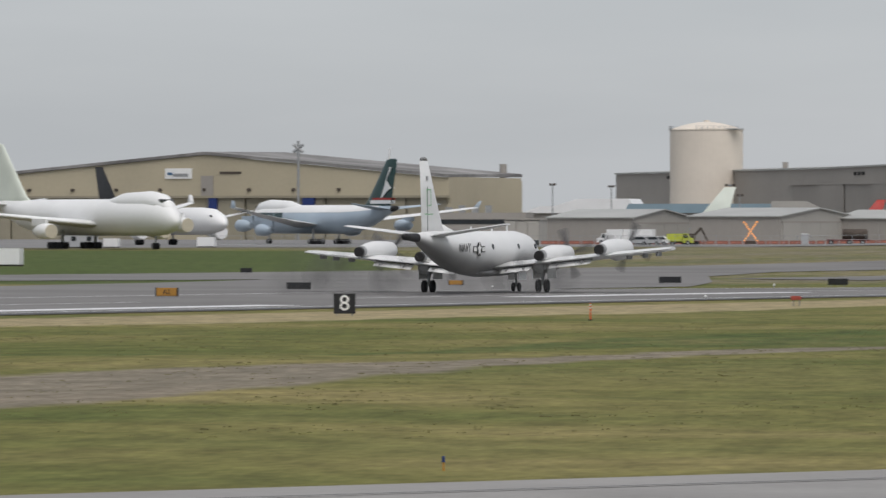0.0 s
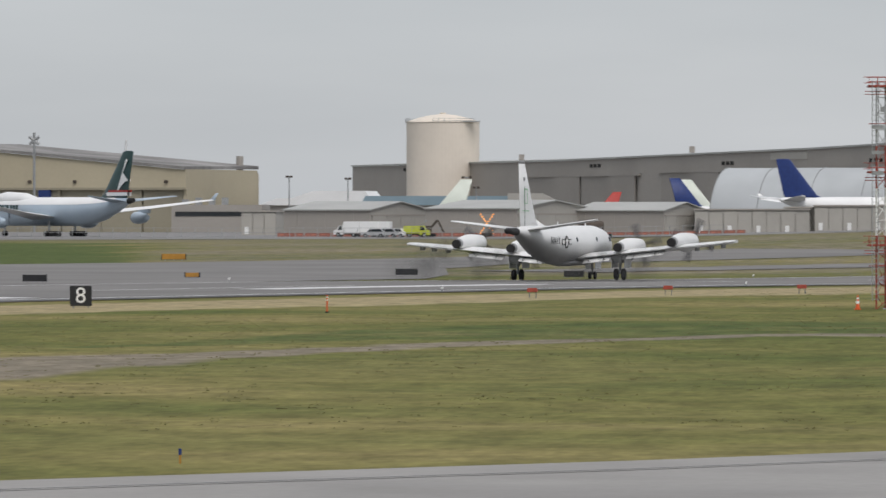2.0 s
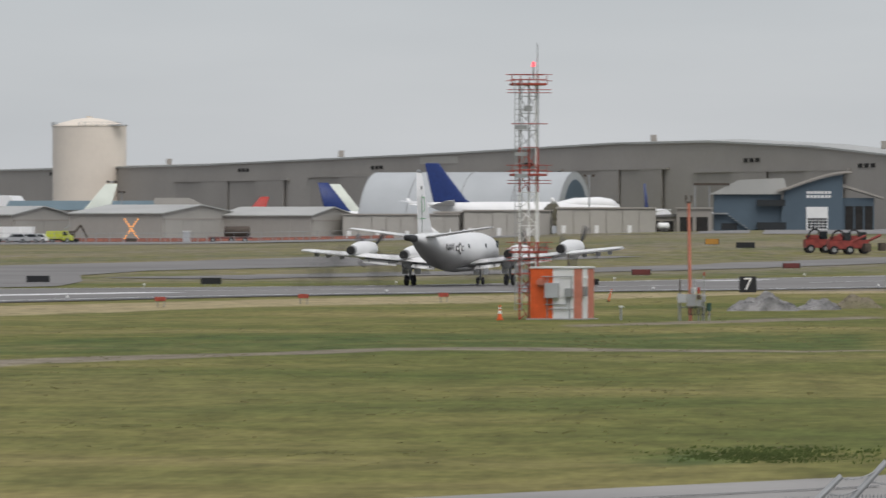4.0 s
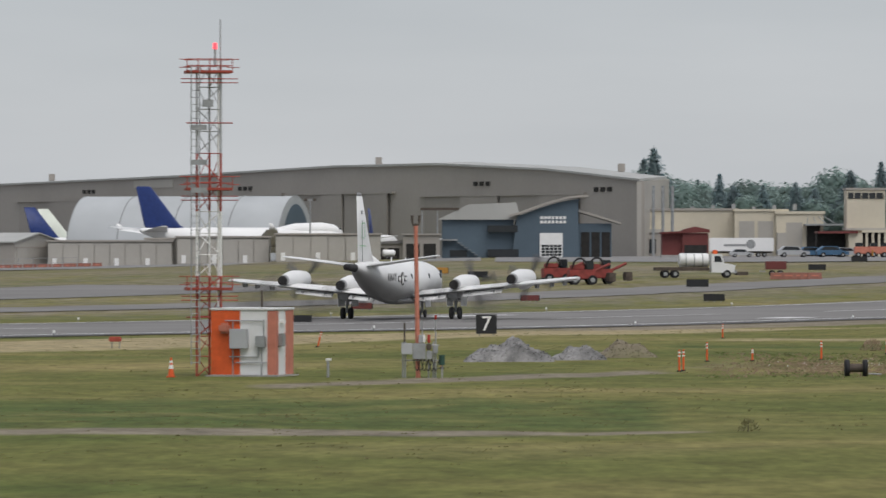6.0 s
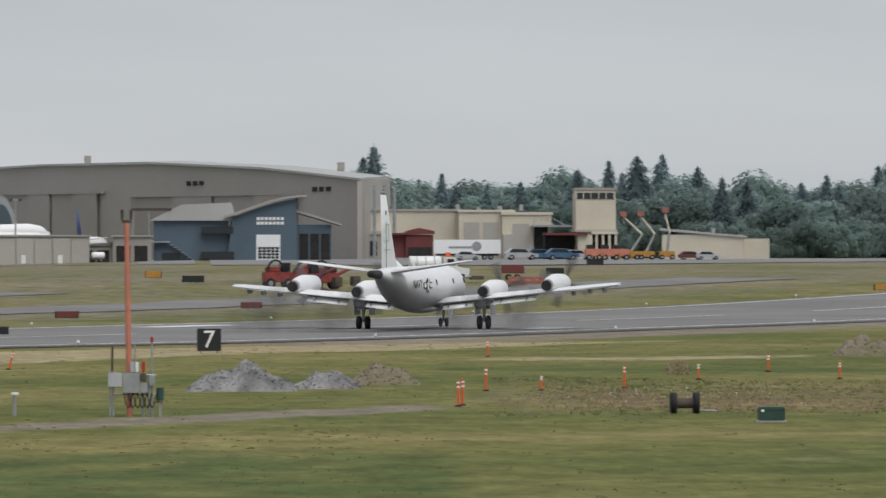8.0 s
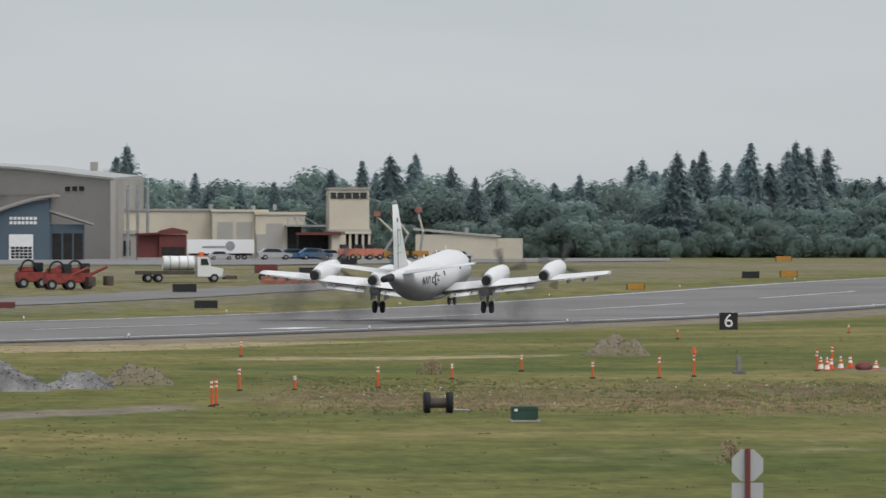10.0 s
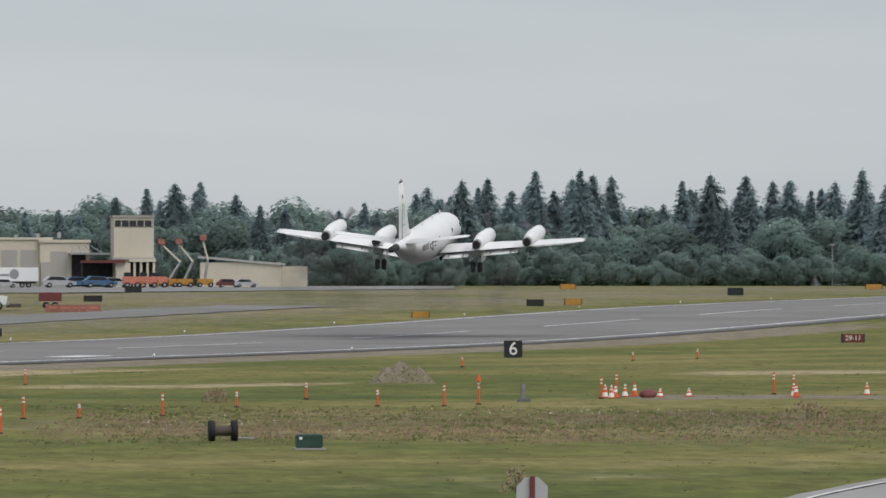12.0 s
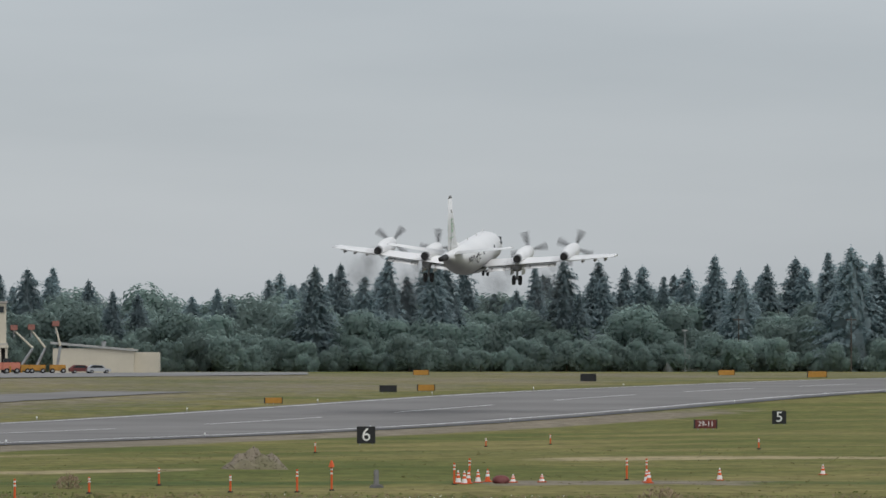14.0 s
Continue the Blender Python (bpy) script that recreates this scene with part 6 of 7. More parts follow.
for b, r, w, h in ((529 - 2255, 470, 1.9, 0.55), (1186 - 2255, 560, 2.1, 0.6), (1482 - 2255, 545, 1.8, 0.6), (436 - 2255, 640, 1.2, 0.5)):
    panel_sign(*from_start(b, r), w, h, M_BLACK, label="back of a black airfield sign on short legs")
for b, r, w, h in ((-230, 405, 1.9, 0.55), (120, 690, 2.6, 0.8), (870 + 672, 720, 2.1, 0.85), (1224 + 672, 850, 2.3, 0.95), (1455 + 441, 900, 2.2, 0.8), (100 + 441, 640, 2.6, 0.9), (138 + 441, 560, 2.2, 0.75), (1040 + 855, 880, 2.2, 0.9), (760, 760, 2.4, 0.8), (390 + 441, 900, 2.6, 0.9)):
    panel_sign(*from_end(b, r), w, h, M_BLACK, label="back of a black airfield sign on short legs")
panel_sign(*from_start(296 - 2255, 425), 1.6, 0.62, M_YELLOW, "A2", "yellow taxiway sign reading A2")
for b, r, w, h in ((392 - 1873, 700, 3.0, 0.7), (425 - 1873, 520, 1.3, 0.4)):
    panel_sign(*from_start(b, r), w, h, M_YELLOW, label="yellow taxiway sign in the infield grass")
for b, r, w, h in ((667 + 672, 650, 2.0, 0.65), (937 + 672, 730, 2.2, 0.8), (928 + 672, 1020, 2.8, 0.9), (1468 + 672, 1020, 3.0, 0.9), (1445 + 855, 940, 3.2, 1.0), (50, 720, 2.0, 0.8)):
    panel_sign(*from_end(b, r), w, h, M_YELLOW, label="yellow taxiway sign in the infield grass")
panel_sign(*from_end(2103, 495), 1.95, 0.75, M_BRICKRED, "29-11", "red runway sign reading 29-11", ink=M_LETTER)
for b, r in ((1475 - 1513, 640), (220, 700)):
    panel_sign(*from_start(b, r), 2.0, 0.6, M_BRICKRED, label="red airfield sign in the infield grass")


def light_unit(x, y):
    o = thing("approach_light_box", x, y, ground_z(x, y), 0, "red glide-path light box on short legs", "light unit", "glide-path lights")
    part("housing", box(nb(), -0.32, 0.32, -0.45, 0.45, 0.42, 0.62, 0.04), M_RED, o)
    part("hood", box(nb(), -0.34, 0.34, -0.6, -0.4, 0.4, 0.68, 0.03), M_RUST, o)
    for s in (-1, 1):
        part("leg", rod(nb(), (s * 0.22, 0, -0.2), (s * 0.22, 0, 0.45), 0.035), M_STEEL, o)


for b in (-846, -606, -370, -140):
    light_unit(*from_start(b, 385 + 0.045 * (b + 846)))


def delineator(x, y, h, lean=0.0, tall=False):
    o = thing("delineator_post", x, y, ground_z(x, y), 0, "orange delineator post with white reflective bands", "post", "orange delineator posts")
    o.matrix_basis = pose(x, y, ground_z(x, y), 0, lean, 0)
    part("tube", rod(nb(), (0, 0, -0.1), (0, 0, h), 0.048, 0.044, 10), M_ORANGE, o)
    for z in (0.68, 0.84):
        part("reflector_band", rod(nb(), (0, 0, h * z), (0, 0, h * z + 0.07), 0.054, n=10), M_LETTER, o)
    part("rubber_foot", rod(nb(), (0, 0, -0.05), (0, 0, 0.06), 0.16, 0.1, 10), M_TYRE, o)
    if tall:
        part("warning_cone", rod(nb(), (0, 0, h * 0.98), (0, 0, h * 1.25), 0.13, 0.04, 10), M_ORANGE, o)


delineator(*from_start(-1210, 322), 1.0)
delineator(*from_end(-205, 268), 0.9, 14)
for b, r, h in ((641, 294, 0.9), (589, 201, 0.98), (597, 203, 0.98), (638, 222, 0.95), (736, 223, 0.6), (883, 227, 0.95), (1014, 240, 0.7), (1137, 257, 0.8), (1263, 243, 0.75), (1381, 243, 1.0), (1659, 257, 1.0), (1686, 270, 1.05),
                (1964, 269, 1.05), (1999, 275, 1.0), (1413, 358, 0.65), (1829, 396, 0.7), (1715, 390, 0.6), (2197, 360, 0.7), (60, 205, 0.3)):
    delineator(*from_end(b, r), h)
delineator(*from_end(1442, 246), 1.05, 0, True)


def cone(x, y, h, m, band):
    o = thing("traffic_cone", x, y, ground_z(x, y), 0, "traffic cone with reflective bands" if m is M_LETTER else "orange traffic cone with white bands", "traffic cone", "traffic cones")
    part("base", box(nb(), -0.19, 0.19, -0.19, 0.19, 0, 0.05, 0.01), m if m is not M_LETTER else M_ORANGE, o)
    part("body", rod(nb(), (0, 0, 0.04), (0, 0, h), 0.14, 0.03, 14), m, o)
    part("band", rod(nb(), (0, 0, h * 0.42), (0, 0, h * 0.62), 0.102, 0.078, 14), band, o)
    part("band", rod(nb(), (0, 0, h * 0.72), (0, 0, h * 0.84), 0.068, 0.052, 14), band, o)


for b, r, h, w in ((1666, 260, 0.7, 1), (1677, 258, 0.7, 1), (1684, 259, 0.72, 0), (1701, 262, 0.7, 1), (1718, 264, 0.72, 0), (1763, 262, 0.45, 1), (1814, 262, 0.45, 1), (1999, 264, 0.72, 1), (2003, 260, 0.7, 0), (2128, 270, 0.7, 1), (2310, 285, 0.6, 1), (2450, 272, 0.6, 0)):
    cone(*from_end(b, r), h * 0.86, M_LETTER if w else M_ORANGE, M_ORANGE if w else M_LETTER)
cone(-10.4, 331.0, 0.85, M_ORANGE, M_LETTER)
x, y = from_end(1742, 260)
o = thing("sandbag_heap", x, y, ground_z(x, y), 0, "dark red tarpaulin heap beside the cones", "tarpaulin")
part("cover", loft(nb(), [oval(-0.3, 0.05, 0.1, 0.05, 12), oval(-0.2, 0.12, 0.35, 0.2, 12), oval(0.1, 0.15, 0.42, 0.24, 12), oval(0.3, 0.05, 0.1, 0.06, 12)]), M_BRICKRED, o)
x, y = from_end(1521, 252)
o = thing("concrete_stump", x, y, ground_z(x, y), 0, "weathered concrete marker stump in the grass", "marker")
part("post", box(nb(), -0.11, 0.11, -0.11, 0.11, -0.1, 0.8, 0.04), M_GRAVEL, o)
part("footing", box(nb(), -0.28, 0.3, -0.25, 0.25, -0.1, 0.14, 0.06), M_GRAVEL, o)


def runway_lamp(x, y):
    o = thing("edge_lamp", x, y, ground_z(x, y), 0, "small white runway edge lamp", "lamp", "runway edge lamps")
    part("stem", rod(nb(), (0, 0, 0), (0, 0, 0.28), 0.04, n=8), M_STEEL, o)
    part("lens", rod(nb(), (0, 0, 0.26), (0, 0, 0.42), 0.09, 0.05, 10), M_LETTER, o)
    return o


r0 = runway_lamp(*along(-60, -2.6))
for k in range(1, 16):
    x, y = along(-60 + 45 * k, -2.6)
    copy_thing(r0, pose(x, y, ground_z(x, y)))
    x, y = along(-60 + 45 * k, 47.5)
    copy_thing(r0, pose(x, y, ground_z(x, y)))
for b, r in ((785 - 2255, 131), (409 - 1873, 131)):
    x, y = from_start(b, r * 0.98)
    o = thing("taxi_marker", x, y, ground_z(x, y), 0, "short blue and yellow taxiway edge marker", "marker", "taxiway markers")
    part("stem", rod(nb(), (0, 0, 0), (0, 0, 0.22), 0.025), M_YELLOW, o)
    part("lens", rod(nb(), (0, 0, 0.2), (0, 0, 0.34), 0.04), M_NAVYBLUE, o)
    break


# ---- lattice tower, equipment cabin and wind mast ----
def lattice_tower():
    o = thing("lattice_tower", -8.9, 333.2, ground_z(-8.9, 333.2), 8, "red and white lattice tower with a red obstruction lamp", "tower")
    H, w = 13.4, 0.52
    legs = ((-w, -w * 0.6), (w, -w * 0.6), (0.1, w * 0.8))
    seg = [(0.0, 4.3, M_RUST), (4.3, 7.1, M_LETTER), (7.1, 9.6, M_RUST), (9.6, H, M_SILVER)]
    for z0, z1, m in seg:
        for x, y in legs:
            part("leg", rod(nb(), (x, y, z0), (x, y, z1), 0.05, n=6), m, o)
        n = max(2, int((z1 - z0) / 0.85))
        for k in range(n):
            a, b = z0 + (z1 - z0) * k / n, z0 + (z1 - z0) * (k + 1) / n
            for i in range(3):
                p, q = legs[i], legs[(i + 1) % 3]
                if k % 2:
                    p, q = q, p
                part("brace", rod(nb(), (*p, a), (*q, b), 0.025, n=4), m, o)
                part("ring_bar", rod(nb(), (*p, b), (*q, b), 0.02, n=4), m, o)
    # ladder with its back hoops
    for s in (-0.18, 0.18):
        part("ladder_rail", rod(nb(), (-w - 0.1 + s, -0.7, 0.5), (-w - 0.1 + s, -0.7, H), 0.025, n=5), M_STEEL, o)
    for k in range(40):
        part("rung", rod(nb(), (-w - 0.28, -0.7, 0.6 + 0.3 * k), (-w + 0.08, -0.7, 0.6 + 0.3 * k), 0.014, n=4), M_STEEL, o)
    for z in (10.6, 9.1, 7.9):
        part("rest_plate", box(nb(), -w - 0.3, -w + 0.4, -0.75, -0.45, z, z + 0.22), M_STEEL, o)
    # platforms with rails and side aerials
    for z, r in ((13.05, 0.98), (8.0, 0.98), (3.7, 0.98)):
        part("platform", box(nb(), -r, r, -0.7, 0.7, z, z + 0.12, 0.02), M_RUST, o)
        for x in (-r, -r / 2, 0, r / 2, r):
            part("rail_post", rod(nb(), (x, -0.7, z), (x, -0.7, z + 0.6), 0.022, n=5), M_RUST, o)
        for h in (0.32, 0.6):
            part("guard_rail", rod(nb(), (-r, -0.7, z + h), (r, -0.7, z + h), 0.02, n=5), M_RUST, o)
            part("guard_rail", rod(nb(), (-r, 0.7, z + h), (r, 0.7, z + h), 0.02, n=5), M_RUST, o)
        for h in (-0.25, -0.42):
            part("aerial_rod", rod(nb(), (-r - 0.25, -0.6, z + h), (r + 0.25, -0.6, z + h), 0.022, n=4), M_RUST, o)
        for h in (0.25, 0.6):
            part("aerial_rod", rod(nb(), (-r - 0.3, -0.3, z + h), (-r + 0.2, -0.3, z + h), 0.018, n=4), M_RUST, o)
            part("aerial_rod", rod(nb(), (r - 0.2, -0.3, z + h), (r + 0.35, -0.3, z + h), 0.018, n=4), M_RUST, o)
    for z in (10.9, 2.55):
        part("cross_bar", rod(nb(), (-1.0, -0.6, z), (1.0, -0.6, z), 0.03, n=5), M_RUST, o)
    part("centre_pole", rod(nb(), (0.42, -0.25, 3.0), (0.42, -0.25, 13.6), 0.05), M_LETTER, o)
    part("lamp_stem", rod(nb(), (0.3, 0, 13.4), (0.3, 0, 14.15), 0.05), M_STEEL, o)
    part("obstruction_lamp", rod(nb(), (0.3, 0, 14.1), (0.3, 0, 14.36), 0.1, 0.08, 12), G_RED, o)
    part("whip_aerial", rod(nb(), (0.55, 0.2, 13.2), (0.55, 0.2, 15.4), 0.025), M_STEEL, o)
    part("junction_box", box(nb(), -0.3, 0.15, -0.75, -0.5, 11.6, 11.9), M_STEEL, o)


lattice_tower()


def equipment_cabin():
    o = thing("equipment_cabin", -7.35, 332.2, ground_z(-7.35, 332.2), -17, "orange and white striped equipment cabin with conduits", "cabin")
    W, D, H = 2.9, 2.4, 2.85
    part("slab", box(nb(), -W / 2 - 0.2, W / 2 + 0.2, -0.2, D + 0.2, -0.25, 0.06), M_CONCRETE, o)
    part("shell", box(nb(), -W / 2, W / 2, 0, D, 0.06, H, 0.03), M_WHITE, o)
    part("roof", box(nb(), -W / 2 - 0.06, W / 2 + 0.06, -0.06, D + 0.06, H, H + 0.1, 0.02), M_WHITE, o)
    part("orange_panel", box(nb(), -W / 2 - 0.01, -0.15, -0.02, 0.1, 0.08, H - 0.02), M_ORANGE, o, "orange painted front panel")
    part("orange_stripe", box(nb(), W / 2 - 0.36, W / 2 + 0.02, -0.02, 0.1, 0.08, H - 0.02), M_SALMON, o)
    part("orange_side", box(nb(), -W / 2 - 0.02, -W / 2 + 0.1, 0.1, D, 0.08, H - 0.02), M_ORANGE, o)
    part("orange_stripe", box(nb(), W / 2 - 0.1, W / 2 + 0.02, 1.35, D, 0.08, H - 0.02), M_SALMON, o)
    part("orange_stripe", box(nb(), W / 2 - 0.1, W / 2 + 0.02, 0.1, 0.35, 0.08, H - 0.02), M_SALMON, o)
    part("switch_box", box(nb(), -0.55, 0.25, -0.3, -0.02, 1.2, 2.05, 0.03), M_SILVER, o)
    part("switch_box", box(nb(), 0.6, 1.05, -0.24, -0.02, 1.25, 1.75, 0.03), M_STEEL, o)
    part("switch_box", box(nb(), W / 2, W / 2 + 0.22, 0.3, 0.75, 1.3, 1.85, 0.03), M_STEEL, o)
    for pts in (((-0.8, 2.4), (0.9, 2.4)), ((0.95, 2.45), (0.95, 1.7)), ((-0.6, 0.85), (0.7, 0.85)), ((0.7, 0.9), (0.7, 1.3)), ((0.85, 0.0), (0.85, 1.3)), ((-0.45, 0), (-0.45, 2.35)), ((-0.3, 0.6), (1.1, 0.6))):
        part("conduit", rod(nb(), (pts[0][0], -0.08, pts[0][1]), (pts[1][0], -0.08, pts[1][1]), 0.03, n=6), M_STEEL, o)
    part("vent_hood", box(nb(), -1.05, -0.55, -0.3, 0, 1.85, 2.3, 0.1), M_SALMON, o)
    part("wall_lamp", box(nb(), W / 2, W / 2 + 0.18, 0.6, 0.9, 2.3, 2.42), M_LETTER, o)
    p = thing("steel_pole", -6.9, 345, ground_z(-6.9, 345), 0, "thin dark steel pole behind the cabin", "pole")
    part("shaft", rod(nb(), (0, 0, -0.1), (0, 0, 3.6), 0.05), M_WOODDARK, p)


equipment_cabin()


def wind_mast():
    o = thing("weather_mast", 0.05, 331.5, ground_z(0, 331.5), 0, "faded orange weather mast with grey instrument boxes", "mast")
    part("pole", rod(nb(), (0.1, 0, 0), (0.0, 0, 6.5), 0.1, 0.085, 12), M_SALMON, o)
    part("head_bar", box(nb(), -0.16, 0.16, -0.04, 0.04, 6.5, 6.6), M_WOODDARK, o)
    for s in (-1, 1):
        part("sensor", rod(nb(), (s * 0.15, 0, 6.6), (s * 0.15, 0, 6.95), 0.04, 0.06), M_WOODDARK, o)
    for x in (-0.55, -0.45, 0.85, 0.75, 0.55):
        part("frame_post", rod(nb(), (x, -0.1, 0), (x, -0.1, 1.55), 0.035, n=6), M_STEEL, o)
    part("frame_rail", rod(nb(), (-0.6, -0.12, 0.75), (1.0, -0.12, 0.75), 0.03, n=6), M_STEEL, o)
    part("frame_rail", rod(nb(), (-0.6, -0.12, 1.4), (1.0, -0.12, 1.4), 0.03, n=6), M_STEEL, o)
    for x0, x1, z0, z1, m in ((-0.62, -0.15, 1.0, 1.48, M_SILVER), (-0.13, 0.42, 0.8, 1.48, M_STEEL), (0.45, 0.7, 0.8, 1.15, M_STEEL), (0.45, 0.66, 1.2, 1.45, M_WOODDARK), (0.75, 0.95, 1.05, 1.4, M_STEEL), (0.12, 0.26, 1.5, 1.85, M_SILVER), (0.3, 0.4, 1.5, 1.85, M_LETTER), (0.5, 0.62, 1.5, 1.85, M_RED)):
        part("instrument_box", box(nb(), x0, x1, -0.3, -0.14, z0, z1, 0.02), m, o)
    part("lamp_post", rod(nb(), (0.85, 0, 1.4), (0.85, 0, 2.5), 0.03), M_STEEL, o)
    part("red_lamp", rod(nb(), (0.85, 0, 2.5), (0.85, 0, 2.68), 0.05), M_RED, o)
    part("stub_post", rod(nb(), (-0.48, 0, 1.4), (-0.48, 0, 2.35), 0.04), M_WOODDARK, o)
    part("stub_post", rod(nb(), (0.28, 0, 1.4), (0.28, 0, 2.45), 0.025), M_STEEL, o)
    part("green_canister", rod(nb(), (1.12, -0.1, 0.55), (1.12, -0.1, 0.98), 0.13, n=12), M_GREENBOX, o)
    part("canister_post", box(nb(), 1.09, 1.17, -0.12, -0.04, 0, 0.55), M_CONCRETE, o)
    for k in range(6):
        a = nb()
        x0 = -0.1 + 0.16 * k
        for j in range(6):
            t0, t1 = j / 6, (j + 1) / 6
            rod(a, (x0 + 0.3 * t0, -0.25, 0.8 - 0.5 * math.sin(math.pi * t0)), (x0 + 0.3 * t1, -0.25, 0.8 - 0.5 * math.sin(math.pi * t1)), 0.018, n=4)
        part("cable", a, M_TYRE, o)
    q = thing("ground_vent", -3.7, 331, ground_z(-3.7, 331), 0, "small grey vent pipe standing in the grass", "pipe")
    part("pipe", rod(nb(), (0, 0, -0.1), (0, 0, 0.75), 0.06), M_STEEL, q)
    part("cap", box(nb(), -0.1, 0.15, -0.1, 0.1, 0.7, 0.8, 0.02), M_LETTER, q)


wind_mast()


def spoil_heap(x, y, w, d, h, m, label, seed):
    o = thing("spoil_heap", x, y, ground_z(x, y) - 0.1, 0, label, "heap", "spoil heaps")
    n, k = 44, 16
    bm = nb()
    g = []
    for j in range(k + 1):
        row = []
        for i in range(n + 1):
            u, v = i / n * 2 - 1, j / k * 2 - 1
            e = max(0, 1 - u * u) ** 0.8 * max(0, 1 - v * v) ** 0.8
            z = h * e * (0.75 + 0.6 * noise.noise(Vector((u * 2.2, v * 2, seed)))) + 0.14 * e * noise.noise(Vector((u * w * 3, v * d * 3, seed))) * min(1, 3 * e)
            row.append(bm.verts.new((u * w / 2, v * d / 2, max(0, z))))
        g.append(row)
    for j in range(k):
        for i in range(n):
            bm.faces.new((g[j][i], g[j][i + 1], g[j + 1][i + 1], g[j + 1][i]))
    part("heap_body", bm, m, o)
    rnd = random.Random(seed)
    bm = nb()
    for _ in range(240):
        u, v = rnd.uniform(-0.95, 0.95), rnd.uniform(-0.95, 0.4)
        e = max(0, 1 - u * u) ** 0.8 * max(0, 1 - v * v) ** 0.8
        z = h * e * (0.75 + 0.6 * noise.noise(Vector((u * 2.2, v * 2, seed))))
        s = rnd.uniform(0.02, 0.055)
        bmesh.ops.create_icosphere(bm, subdivisions=1, radius=s, matrix=Matrix.Translation((u * w / 2, v * d / 2, max(0, z) + s * 0.3)))
    part("rubble", bm, m, o, kind="stuff")


x, y = from_end(205, 224)
spoil_heap(x, y, 4.6, 3.6, 1.25, M_GRAVEL, "heap of grey crushed gravel on the grass", 3)
x, y = from_end(355, 228)
spoil_heap(x, y, 3.0, 3.0, 0.85, M_GRAVEL, "low heap of grey gravel on the grass", 5)
x, y = from_end(455, 232)
spoil_heap(x, y, 3.4, 3.0, 1.05, M_DIRT, "heap of brown earth on the grass", 8)
x, y = from_end(1306, 296)
spoil_heap(x, y, 3.4, 3.4, 1.2, M_DIRT, "heap of brown earth on the grass", 11)


def cable_reel():
    x, y = from_end(989, 193)
    o = thing("cable_reel", x, y, ground_z(x, y), 0, "weathered black wheeled cable reel in the grass", "reel")
    for s in (-0.38, 0.4):
        part("rim", loft(nb(), [[(s + w, r * math.cos(t * math.tau / 24), 0.36 + r * math.sin(t * math.tau / 24)) for t in range(24)] for w, r in ((-0.1, 0.3), (-0.1, 0.37), (0.1, 0.37), (0.1, 0.3))]), M_TYRE, o)
        part("hub", rod(nb(), (s - 0.06, 0, 0.36), (s + 0.06, 0, 0.36), 0.22, n=14), M_WOODDARK, o)
    part("drum", rod(nb(), (-0.38, 0, 0.36), (0.4, 0, 0.36), 0.18, n=14), M_WOODDARK, o)
    part("drawbar", rod(nb(), (0.45, 0, 0.12), (1.1, 0, 0.1), 0.03), M_STEEL, o)
    x, y = from_end(1142, 184)
    o = thing("utility_box", x, y, ground_z(x, y), 0, "dark green utility box on a concrete pad", "utility box")
    part("pad", box(nb(), -0.5, 0.5, -0.4, 0.4, -0.1, 0.06, 0.01), M_CONCRETE, o)
    part("body", box(nb(), -0.42, 0.42, -0.32, 0.32, 0.06, 0.5, 0.03), M_GREENBOX, o)
    part("label_plate", box(nb(), -0.36, -0.26, -0.335, -0.31, 0.34, 0.42), M_LETTER, o)
    part("lid_seam", box(nb(), -0.43, 0.43, -0.33, 0.33, 0.38, 0.395), M_TYRE, o)


cable_reel()


def stop_sign():
    x, y = from_end(1537, 107)
    o = thing("stop_sign", x, y, ground_z(x, y), 0, "back of a bare metal stop sign on a red post", "road sign")
    z = 1.86 - ground_z(x, y)
    part("post", box(nb(), -0.045, 0.045, -0.05, 0.03, -0.1, z + 0.01), M_BRICKRED, o)
    oct_ = [(0.325 * math.cos(math.pi / 8 + k * math.pi / 4), z - 0.31 + 0.325 * math.sin(math.pi / 8 + k * math.pi / 4)) for k in range(8)]
    part("octagon_plate", prism(nb(), oct_, 0.03, 0.04), M_SILVER, o)
    part("lower_plate", box(nb(), -0.3, 0.3, 0.03, 0.04, z - 1.1, z - 0.64), M_SILVER, o)


stop_sign()


